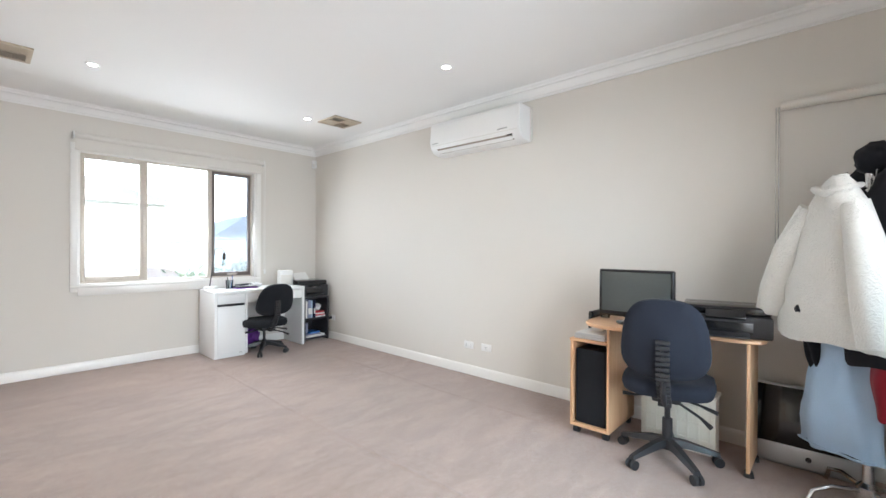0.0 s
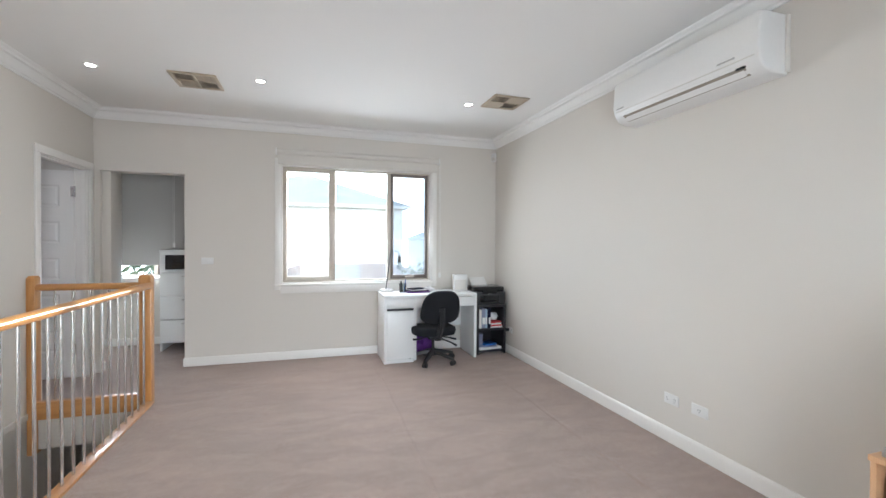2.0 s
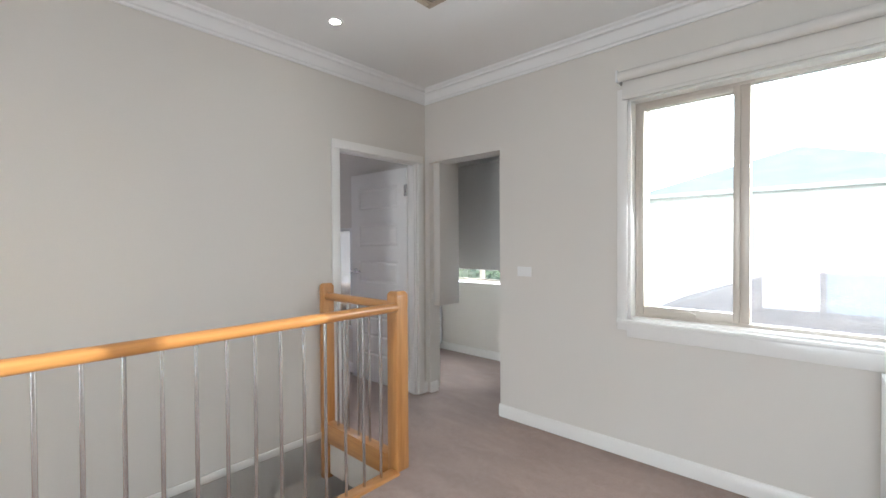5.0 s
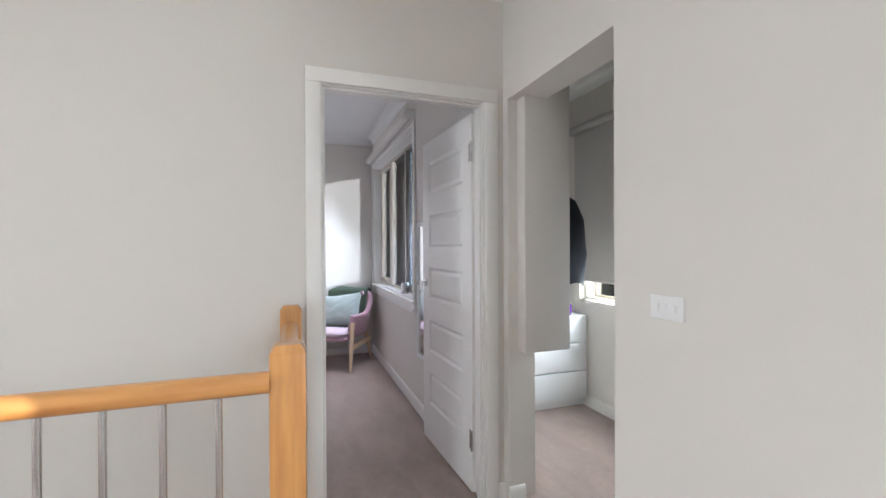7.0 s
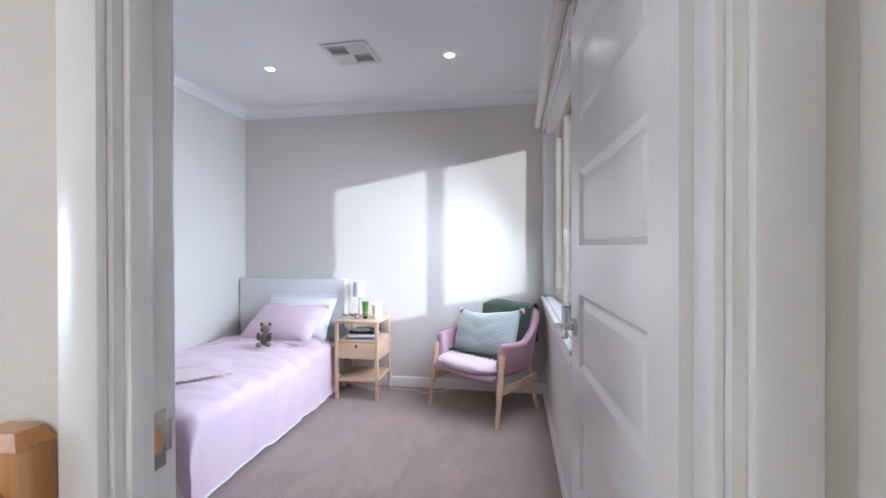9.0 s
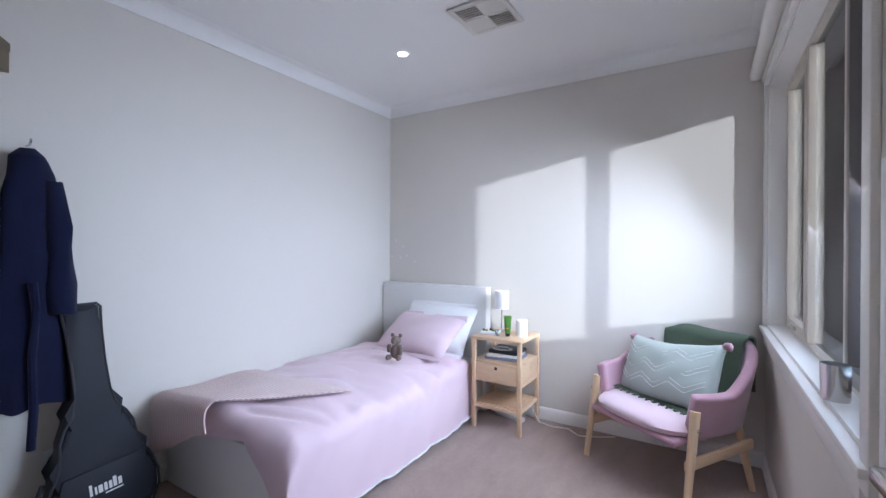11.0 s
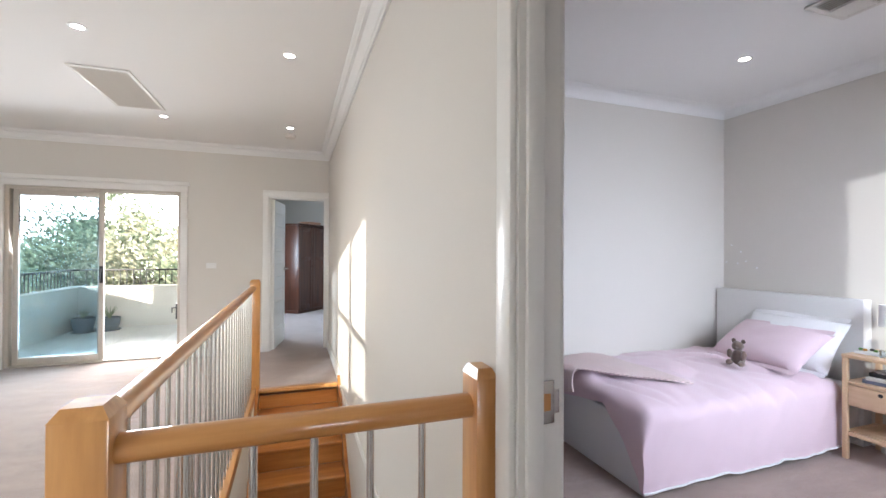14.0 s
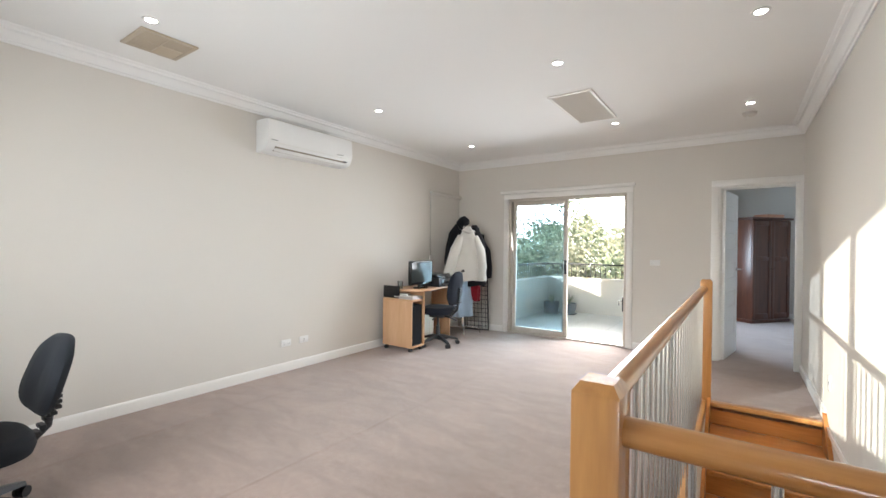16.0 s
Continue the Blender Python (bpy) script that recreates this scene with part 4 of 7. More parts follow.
def plate(name, m, label, category, w=0.116, h=0.07, holes=0, rockers=0):
    """A wall plate that faces its -y: switch or power point."""
    p = thing(name, m, label, category)
    part("cover", bx(-w / 2, w / 2, -0.009, 0.0, -h / 2, h / 2, r=0.0035), PLAST_W, p)
    for k in range(rockers):
        x = (k - (rockers - 1) / 2) * 0.03
        part("rocker", bx(x - 0.006, x + 0.006, -0.013, -0.008, -0.011, 0.011, r=0.002), PLAST_W, p)
    for k in range(holes):
        x = (k - (holes - 1) / 2) * 0.055
        bm = bmesh.new()
        for dx, dz, rot in ((-0.007, 0.004, 30), (0.007, 0.004, -30), (0, -0.010, 0)):
            spin_m = Matrix.Translation((x + dx, -0.0095, dz)) @ Matrix.Rotation(radians(rot), 4, "Y")
            q = bx(-0.0012, 0.0012, -0.0008, 0.0008, -0.005, 0.005)
            spin(q, spin_m)
            me = bpy.data.meshes.new("pin")
            q.to_mesh(me)
            q.free()
            bm.from_mesh(me)
            bpy.data.meshes.remove(me)
        part("socket_slots", bm, BLACK, p, smooth=0)
    return p


plate("light_switch", pose(0.038, YN, 1.12), "white three-gang light switch plate beside the opening", "light switch", rockers=3)
plate("light_switch", pose(0.45, YS, 1.13, 0, 0, 180), "white light switch plate between the doors", "light switch", rockers=3)
plate("power_point", pose(XE, 2.686, 0.290, 0, 0, 90 + 180), "white double power point low on the wall", "power point", holes=2, rockers=2)
plate("aerial_socket", pose(XE, 2.470, 0.293, 0, 0, 90 + 180), "white aerial wall socket with a dark jack", "wall socket", holes=1)
pp = plate("power_point", pose(XE, 5.085, 0.285, 0, 0, 90 + 180), "white power point with a black plug in it", "power point", holes=2, rockers=2)
part("plug", bx(-0.045, -0.010, -0.05, -0.009, -0.018, 0.018, r=0.006), BLACK, pp, "black plug")
plate("power_point", pose(XW, 1.15, 0.33, 0, 0, 90), "white power point on the stair wall", "power point", w=0.07, h=0.116, holes=1)
plate("power_point", pose(-1.86, BS, 0.33, 0, 0, 180), "white power point low behind the guitar bag", "power point", holes=2, rockers=2)

ps = thing("motion_sensor", pose(XE - 0.035, YN - 0.02, 2.44), "small white corner motion sensor under the cornice", "alarm sensor")
part("body", spin(bx(-0.03, 0.03, -0.022, 0.022, -0.055, 0.055, r=0.010, seg=3), Matrix.Rotation(radians(-45), 4, "Z")), PLAST_W, ps)
part("lens", spin(bx(-0.02, 0.02, -0.027, -0.018, -0.038, 0.0, r=0.004), Matrix.Rotation(radians(-45), 4, "Z")), VENTW, ps)

# ---- the study: desk under the window ----
def stack(m, items, name, label, category, group=""):
    """A pile of flat things: (w, d, h, dx, dy, turn, material, part name)."""
    t = thing(name, m, label, category, group)
    z = 0.0
    for w, d, h, dx, dy, turn, material, nm in items:
        b = bx(-w / 2, w / 2, -d / 2, d / 2, 0, h, r=min(0.002, h * 0.3))
        spin(b, pose(dx, dy, z, 0, 0, turn))
        part(nm, b, material, t)
        z += h
    return t


dk = thing("desk", pose(1.86, 5.03, 0), "white laminate desk with a cupboard and a row of drawers", "desk")
W, D = 1.08, 0.49
part("tabletop", bx(0, W, 0, D, 0.715, 0.75, r=0.003), WHITE, dk)
part("side_panel", bx(0, 0.03, 0.005, D - 0.01, 0, 0.715, r=0.002), WHITE, dk)
part("side_panel", bx(0.335, 0.362, 0.005, D - 0.01, 0.02, 0.715, r=0.002), WHITE, dk)
part("side_panel", bx(W - 0.03, W, 0.005, D - 0.01, 0, 0.715, r=0.002), WHITE, dk)
part("plinth", bx(0.03, 0.335, 0.02, D - 0.02, 0, 0.035), WHITE, dk, smooth=0)
part("cupboard_floor", bx(0.03, 0.335, 0.03, D - 0.02, 0.036, 0.052), WHITE, dk, smooth=0)
part("back_panel", bx(0.03, W - 0.03, D - 0.022, D - 0.010, 0.30, 0.715), WHITE, dk, smooth=0)
part("cupboard_door", bx(0.032, 0.333, 0.006, 0.022, 0.045, 0.575, r=0.002), WHITE, dk)
# black strip painted in as the shade of the gap above the cupboard door
part("slot_shadow", bx(0.032, 0.333, 0.03, 0.034, 0.575, 0.60), BLACK, dk, "black strip standing in for shade in the finger slot", smooth=0)
part("drawer", bx(0.032, 0.333, 0.006, 0.022, 0.605, 0.710, r=0.002), WHITE, dk)
part("drawer", bx(0.364, W - 0.032, 0.006, 0.022, 0.605, 0.710, r=0.002), WHITE, dk)
part("drawer_box", bx(0.366, W - 0.034, 0.022, D - 0.03, 0.615, 0.70), WHITE, dk, smooth=0)


def office_chair(m, fabric, label, back_h, back_w, group="", lift=0.0, lean=0.09, low=0.0):
    """A swivel chair that faces its +y, on five castors."""
    c = thing("office_chair", m, label, "office chair", group)
    hub = 0.105
    for k in range(5):
        a = math.radians(90 + 72 * k)
        e = Vector((math.cos(a), math.sin(a), 0))
        s = Vector((-e.y, e.x, 0))
        lm = bmesh.new()
        rings = []
        for u, w, z, h in ((0.02, 0.030, 0.115, 0.045), (0.10, 0.026, 0.108, 0.038), (0.20, 0.022, 0.085, 0.028), (0.275, 0.019, 0.066, 0.020)):
            rings.append([lm.verts.new(e * u + s * x + Vector((0, 0, z + y))) for x, y in ((-w, -h / 2), (w, -h / 2), (w * 0.7, h / 2), (-w * 0.7, h / 2))])
        for p, q in zip(rings, rings[1:]):
            for j in range(4):
                lm.faces.new((p[j], p[(j + 1) % 4], q[(j + 1) % 4], q[j]))
        lm.faces.new(rings[0])
        lm.faces.new(rings[-1][::-1])
        lg = part("leg", lm, BLACK, c, smooth=25)
        wm = bmesh.new()
        w0 = e * 0.268 + Vector((0, 0, 0.027))
        for d in (-0.016, 0.016):
            cyl(wm, w0 + s * (d - 0.009), w0 + s * (d + 0.009), 0.027, seg=18)
        box_c = w0 + Vector((0, 0, 0.018))
        cyl(wm, box_c - Vector((0, 0, 0.01)), box_c + Vector((0, 0, 0.024)), 0.008, seg=10)
        part("castor", wm, BLACK, lg, "twin-wheel castor")
    gm = bmesh.new()
    lathe(gm, [(0.036, 0.075), (0.036, 0.135), (0.028, 0.14), (0.028, 0.27 + lift), (0.016, 0.275 + lift), (0.016, 0.40 + lift)], seg=18)
    part("gas_lift", gm, BLACK, c)
    mm = bmesh.new()
    box(mm, -0.075, 0.075, -0.10, 0.10, 0.385 + lift, 0.43 + lift, 0.012)
    tube(mm, [(0.05, 0.0, 0.40 + lift), (0.16, -0.04, 0.39 + lift), (0.25, -0.07, 0.37 + lift)], [0.007, 0.007, 0.012], 8)
    tube(mm, [(0.05, -0.06, 0.395 + lift), (0.17, -0.13, 0.35 + lift), (0.22, -0.17, 0.32 + lift)], [0.007, 0.008, 0.014], 8)
    tube(mm, [(-0.05, 0.02, 0.40 + lift), (-0.17, -0.03, 0.385 + lift), (-0.24, -0.04, 0.39 + lift)], [0.007, 0.007, 0.013], 8)
    part("mechanism", mm, BLACK, c, "tilt mechanism with levers")

    def seat(u, v):
        # closed rings from rim to rim: u round the section, v round the seat
        a = v * math.tau
        ca, sa = math.cos(a), math.sin(a)
        sup = (abs(ca) ** 3.2 + abs(sa) ** 3.2) ** (-1 / 3.2)
        rad, z = ((0.0001, 0.055), (0.55, 0.058), (0.86, 0.066), (0.97, 0.052), (1.0, 0.020), (0.95, -0.018), (0.7, -0.028), (0.0001, -0.028))[round(u * 7)]
        dip = -0.035 * max(0, sa * sup * rad - 0.55)
        return Vector((0.245 * ca * sup * rad, 0.235 * sa * sup * rad + 0.02, 0.46 + lift + z + dip))
    part("seat", sheet(bmesh.new(), seat, 7, 36, closed=True), fabric, c, "upholstered seat", smooth=60)

    def back(u, v):
        a = v * math.tau
        ca, sa = math.cos(a), math.sin(a)
        sup = (abs(ca) ** 3.0 + abs(sa) ** 3.0) ** (-1 / 3.0)
        rad, d = ((0.0001, 0.046), (0.6, 0.044), (0.9, 0.036), (1.0, 0.012), (0.97, -0.010), (0.7, -0.026), (0.0001, -0.030))[round(u * 6)]
        x, z = back_w / 2 * ca * sup * rad, back_h / 2 * sa * sup * rad
        x *= 1 - 0.12 * sa * sup * rad
        return Vector((x, -0.265 + d + 0.55 * x * x - lean * (z + 0.1), 0.62 - low + lift + back_h / 2 + z))
    part("backrest", sheet(bmesh.new(), back, 6, 40, closed=True), fabric, c, "upholstered backrest", smooth=60)
    sm = bmesh.new()
    n = 14
    tube(sm, [(0, -0.08, 0.405 + lift), (0, -0.17, 0.40 + lift), (0, -0.275, 0.50 + lift), (0, -0.305, 0.62 - low + lift + back_h * 0.4)], 0.016, 8)
    stem = part("back_stem", sm, BLACK, c, "ribbed bellows over the back stem")
    rib = mesh_of("bellows_rib", bx(-0.034, 0.034, -0.013, 0.013, -0.0095, 0.0095, r=0.003, seg=1), BLACK)
    for k in range(n):
        u = k / (n - 1)
        part_of("bellows_rib", rib, stem, pose(0, -0.17 - 0.13 * min(1, u * 1.9) - 0.015 * u, 0.40 + lift + u * (0.24 + back_h * 0.30)))
    return c


office_chair(pose(2.405, 5.01, 0, 0, 0, 2), CHARC, "black upholstered office chair pulled up to the white desk", 0.37, 0.43, "office chairs", -0.12, 0.30, 0.04)
office_chair(pose(2.86, 0.745, 0, 0, 0, -80), NAVYF, "dark navy upholstered office chair at the beech computer desk", 0.44, 0.43, "office chairs", -0.02, 0.09, 0.06)

lp = thing("desk_lamp", pose(1.95, 5.42, 0.75), "slim black desk lamp with a white base and bare bulb", "desk lamp")
part("base", lathe(bmesh.new(), [(0.074, 0), (0.078, 0.008), (0.075, 0.026), (0.066, 0.034), (0.0001, 0.034)], seg=28), PLAST_W, lp, "round white base")
part("arm", tube(bmesh.new(), [(-0.01, 0, 0.03), (0.015, 0, 0.20), (0.038, 0, 0.40), (0.045, 0, 0.455), (0.062, 0, 0.480), (0.10, 0, 0.482), (0.135, 0, 0.470), (0.150, 0, 0.445), (0.150, 0, 0.42)], 0.0055, 10), BLACK, lp, "bent black rod")
part("lamp_holder", lathe(bmesh.new(), [(0.017, 0.345), (0.020, 0.35), (0.020, 0.405), (0.010, 0.422), (0.0001, 0.424)], (0.150, 0, 0), 18), GLOSSB, lp)
part("bulb", lathe(bmesh.new(), [(0.0001, 0.255), (0.018, 0.262), (0.029, 0.285), (0.027, 0.31), (0.015, 0.335), (0.013, 0.35)], (0.150, 0, 0), 18), JARGL, lp, "clear unlit bulb")

cup = thing("pen_cup", pose(2.12, 5.31, 0.75), "clear tumbler full of pens on the white desk", "pen cup")
part("tumbler", lathe(bmesh.new(), [(0.0001, 0.003), (0.032, 0.003), (0.040, 0.105), (0.042, 0.105), (0.034, 0.0), (0.0001, 0.0)], seg=20), JARGL, cup)
rnd = random.Random(4)
for k, mt in enumerate((BLACK, PLAST_W, PINK, BLUEP, PLAST_W, GLOSSB)):
    a = rnd.uniform(0, 6.28)
    part("pen", cy((0.014 * math.cos(a), 0.014 * math.sin(a), 0.006), (0.034 * math.cos(a + 0.4), 0.034 * math.sin(a + 0.4), 0.13 + 0.03 * rnd.random()), 0.0045, seg=8), mt, cup)
stack(pose(2.29, 5.30, 0.75, 0, 0, 8), [(0.26, 0.18, 0.014, 0, 0, 0, PURPLE, "notebook"), (0.24, 0.16, 0.012, 0.01, 0.01, 12, BLACK, "notebook"), (0.20, 0.14, 0.010, 0, 0, -9, PAPER, "paper"), (0.19, 0.10, 0.012, -0.01, 0, 20, NAVYF, "pouch")], "notebook_pile", "pile of dark notebooks and papers on the white desk", "notebooks")
tis = bmesh.new()
ball(tis, (0, 0, 0.032), 0.045, 1.2, 0.9, 0.75, 18)
wobble(tis, 0.03, 0.035, 3)
for v in tis.verts:
    v.co.z = max(0, v.co.z)
tis = solid("crumpled_tissue", tis, LINEN, "crumpled white tissue on the desk edge", "tissue")
tis.location = (2.44, 5.30, 0.75)
sp = thing("speaker", pose(2.845, 5.36, 0.75, 0, 0, -6), "small white box speaker with a pale grille on the desk", "speaker")
part("cabinet", bx(-0.085, 0.085, -0.05, 0.06, 0, 0.195, r=0.010, seg=3), PLAST_W, sp)
part("grille", bx(-0.074, 0.074, -0.056, -0.049, 0.012, 0.135, r=0.003), VENTW, sp, "grey woven grille")

# black shelf unit beside the desk
sh = thing("shelf_unit", pose(2.985, 5.12, 0), "low black open shelf unit with folders and papers", "shelf")
for x0, x1 in ((0, 0.022), (0.345, 0.367)):
    part("side_panel", bx(x0, x1, 0, 0.41, 0, 0.588, r=0.002), DARKB, sh)
for z in (0.03, 0.285, 0.566):
    part("shelf", bx(0.022, 0.345, 0.002, 0.408, z, z + 0.022, r=0.002), DARKB, sh)
part("back_panel", bx(0.022, 0.345, 0.398, 0.408, 0.052, 0.566), DARKB, sh, smooth=0)
for k, (mt, w, hh) in enumerate(((PAPER, 0.035, 0.225), (LILAC, 0.045, 0.24), (DENIM, 0.028, 0.23), (NAVYC, 0.032, 0.235))):
    fo = thing("folder", pose(3.015 + 0.041 * k, 5.15, 0.307), "upright lever-arch folder on the black shelf", "folder", "shelf folders")
    part("spine", bx(0, w, 0, 0.22, 0, hh, r=0.003), mt, fo)
    part("spine_label", bx(0.004, w - 0.004, -0.0015, 0.0005, 0.05, 0.13), PAPER, fo, smooth=0)
stack(pose(3.24, 5.27, 0.307, 0, 0, 5), [(0.16, 0.22, 0.018, 0, 0, 0, PAPER, "paper"), (0.17, 0.22, 0.016, 0, 0, 6, REDP, "folder"), (0.16, 0.20, 0.020, 0, 0, -5, PAPER, "paper"), (0.15, 0.20, 0.018, -0.01, 0, 9, REDP, "folder")], "paper_pile", "red and white paper pile on the black shelf", "paper")
bag = bmesh.new()
ball(bag, (0, 0, 0.05), 0.07, 1.1, 1, 0.75, 18)
wobble(bag, 0.035, 0.05, 8)
for v in bag.verts:
    v.co.z = max(0, v.co.z)
bag = solid("plastic_bag", bag, LINEN, "scrunched white plastic bag on the paper pile", "plastic bag")
bag.location = (3.22, 5.27, 0.3795)
stack(pose(3.16, 5.27, 0.052, 0, 0, 3), [(0.28, 0.27, 0.012, 0, 0, 0, PAPER, "magazine"), (0.27, 0.26, 0.010, 0.01, 0, 4, PAPER, "magazine"), (0.24, 0.22, 0.014, -0.02, 0.01, -6, LILAC, "magazine"), (0.16, 0.16, 0.02, 0.02, 0, 10, BLUEP, "box")], "magazine_pile", "magazines and a blue box at the bottom of the black shelf", "magazines")
jar = thing("storage_jar", pose(3.05, 5.22, 0.108), "grey storage tub on the lowest black shelf", "tub")
part("tub", lathe(bmesh.new(), [(0.040, 0), (0.044, 0.12), (0.046, 0.125), (0.0001, 0.127)], seg=18), LILAC, jar)


def inkjet(m, w, d, h, label, paper):
    """A multifunction printer that faces its -y."""
    p = thing("printer", m, label, "printer", "printers")
    bm = bmesh.new()
    prism(bm, [(-w / 2, -d / 2), (w / 2, -d / 2), (w / 2, d / 2), (-w / 2, d / 2)], 0, h * 0.72, 0.012, 3)
    part("body", bm, BLACK, p, "matt black body")
    part("scanner_lid", bx(-w / 2 + 0.004, w / 2 - 0.004, -d / 2 + 0.02, d / 2 - 0.005, h * 0.72, h, r=0.014, seg=3), GLOSSB, p, "gloss black scanner lid")
    part("output_recess", bx(-w * 0.30, w * 0.30, -d / 2 - 0.002, -d / 2 + 0.012, h * 0.16, h * 0.52, r=0.003), GLOSSB, p)
    part("paper_tray", spin(bx(-w * 0.26, w * 0.26, -0.085, 0.0, 0, 0.010, r=0.003), pose(0, -d / 2 + 0.005, h * 0.14, 8)), BLACK, p)
    part("control_panel", spin(bx(-w * 0.22, w * 0.22, -0.012, 0.012, -0.025, 0.025, r=0.004), pose(0, -d / 2 + 0.004, h * 0.74, -35)), GLOSSB, p)
    part("badge", bx(-w * 0.06, w * 0.06, -d / 2 - 0.0025, -d / 2 + 0.001, h * 0.60, h * 0.65), STEEL, p, smooth=0)
    if paper:
        part("feed_sheet", spin(bx(-0.105, 0.105, -0.002, 0.002, 0, 0.15), pose(-w * 0.08, d * 0.30, h, -52)), PAPER, p, "sheet of paper in the rear feed", smooth=0)
    return p


inkjet(pose(3.16, 5.33, 0.588, 0, 0, -3), 0.40, 0.36, 0.215, "black inkjet printer with paper in its feed, on the low shelf", True)
pb = thing("shopping_bag", pose(2.37, 5.36, 0), "shiny purple shopping bag under the white desk", "bag")
sm = bmesh.new()
ball(sm, (0, 0, 0.13), 0.13, 0.9, 0.8, 1.1, 22)
wobble(sm, 0.06, 0.07, 2)
for v in sm.verts:
    v.co.z = max(0, v.co.z)
part("sack", sm, PURPLE, pb)
part("strap", tube(bmesh.new(), [(-0.05, -0.03, 0.22), (-0.03, -0.06, 0.30), (0.03, -0.06, 0.30), (0.05, -0.03, 0.22)], 0.006, 8), PURPLE, pb)

# ---- air conditioner ----
ac = thing("air_conditioner", pose(XE, 2.515, 2.185), "white wall-mounted split air conditioner under the cornice", "air conditioner")
prof = [(0, 0.0), (-0.10, 0.0), (-0.165, 0.022), (-0.200, 0.070), (-0.206, 0.12), (-0.203, 0.27), (-0.192, 0.298), (-0.17, 0.305), (0, 0.305)]
am = bmesh.new()
a, b = ([am.verts.new((x, y, z)) for x, z in prof] for y in (-0.525, 0.525))
for k in range(len(prof)):
    am.faces.new((a[k], a[(k + 1) % len(prof)], b[(k + 1) % len(prof)], b[k]))
am.faces.new(a)
am.faces.new(b[::-1])
bmesh.ops.bevel(am, geom=[e for e in am.edges if abs(e.verts[0].co.y - e.verts[1].co.y) < 1e-5], offset=0.012, segments=3, profile=0.5, affect="EDGES")
part("casing", am, PLAST_W, ac, "glossy white casing", smooth=40)
part("outlet", spin(bx(-0.030, 0.030, -0.44, 0.44, -0.002, 0.004), pose(-0.166, 0.0, 0.030, 0, 38, 0)), VENTD, ac, "dark outlet slot", smooth=0)
part("louvre", spin(bx(-0.038, 0.030, -0.43, 0.43, -0.003, 0.003, r=0.002), pose(-0.172, 0.0, 0.034, 0, 52, 0)), PLAST_W, ac, "closed louvre blade")
part("panel_gap", bx(-0.2075, -0.200, -0.50, 0.50, 0.083, 0.086), VENTW, ac, smooth=0)
part("status_window", bx(-0.199, -0.190, -0.45, -0.40, 0.040, 0.052, r=0.002), GLOSSB, ac, "small dark display")
part("badge", bx(-0.2085, -0.204, -0.40, -0.30, 0.105, 0.112), STEEL, ac, smooth=0)
part("badge", bx(-0.2085, -0.204, 0.42, 0.49, 0.100, 0.107), STEEL, ac, smooth=0)
part("wall_plate", bx(-0.028, 0.0, -0.535, -0.525, 0.01, 0.30, r=0.002), VENTW, ac)

# ---- beech computer desk by the coat stand ----
cd = thing("computer_desk", pose(0.0, 0.02, 0), "beech computer desk on castors with a tower cupboard", "computer desk")
part("side_panel", bx(2.83, 3.30, 1.305, 1.322, 0.055, 0.625, r=0.002), BEECH, cd)
part("side_panel", bx(2.83, 3.30, 1.058, 1.075, 0.055, 0.735, r=0.002), BEECH, cd)
part("cupboard_floor", bx(2.83, 3.30, 1.075, 1.305, 0.055, 0.075, r=0.002), BEECH_Y, cd)
part("cupboard_top", bx(2.822, 3.30, 1.075, 1.325, 0.625, 0.645, r=0.003), BEECH_Y, cd)
part("end_panel", bx(2.93, 3.25, 0.335, 0.352, 0.03, 0.735, r=0.002), BEECH, cd)
part("stretcher", bx(3.24, 3.258, 0.352, 1.058, 0.675, 0.735, r=0.002), BEECH_Y, cd)
part("end_upstand", bx(3.06, 3.32, 1.27, 1.30, 0.645, 0.80, r=0.012, seg=3), GLOSSB, cd, "black tidy rail")
tp = [(3.33, 0.27), (2.98, 0.27), (2.93, 0.29), (2.905, 0.34), (2.90, 0.45), (2.89, 0.60), (2.86, 0.75), (2.81, 0.90), (2.785, 1.00), (2.79, 1.10), (2.83, 1.19), (2.90, 1.245), (3.00, 1.265), (3.33, 1.265)]
part("tabletop", prism(bmesh.new(), tp, 0.735, 0.757, 0.005, 2), BEECH_Y, cd, "curved beech top")
for x, y in ((2.87, 1.09), (2.87, 1.29), (3.26, 1.09), (3.26, 1.29)):
    part("castor", cyl(cyl(bmesh.new(), (x, y - 0.018, 0.024), (x, y + 0.018, 0.024), 0.024, seg=16), (x, y, 0.03), (x, y, 0.056), 0.009, seg=8), BLACK, cd)
for x in (2.97, 3.21):
    part("foot", cyl(bmesh.new(), (x, 0.344, 0.0), (x, 0.344, 0.031), 0.026, 0.020, seg=16), BLACK, cd)
pc = thing("computer_tower", pose(2.86, 1.105, 0.075), "black computer tower with a dark mesh front in the desk cupboard", "computer")
part("case", bx(0.0, 0.40, 0.008, 0.202, 0.0, 0.50, r=0.004), BLACK, pc)
part("front_mesh", bx(-0.010, 0.0, 0.006, 0.204, 0.006, 0.50, r=0.006), CHARC, pc, "grey mesh front")
stack(pose(2.99, 1.21, 0.645, 0, 0, 88), [(0.21, 0.30, 0.018, 0, 0, 0, SILVER, "laptop"), (0.20, 0.29, 0.016, 0.01, 0, 4, SILVER, "laptop"), (0.19, 0.25, 0.004, 0, 0.01, -4, PAPER, "paper"), (0.07, 0.11, 0.025, 0.02, -0.04, 10, PLAST_W, "router")], "laptop_pile", "two closed silver laptops with a white router on top", "laptops")
mo = thing("monitor", pose(2.985, 0.97, 0.757, 0, 0, -90), "black flat monitor switched off on the beech desk", "monitor")
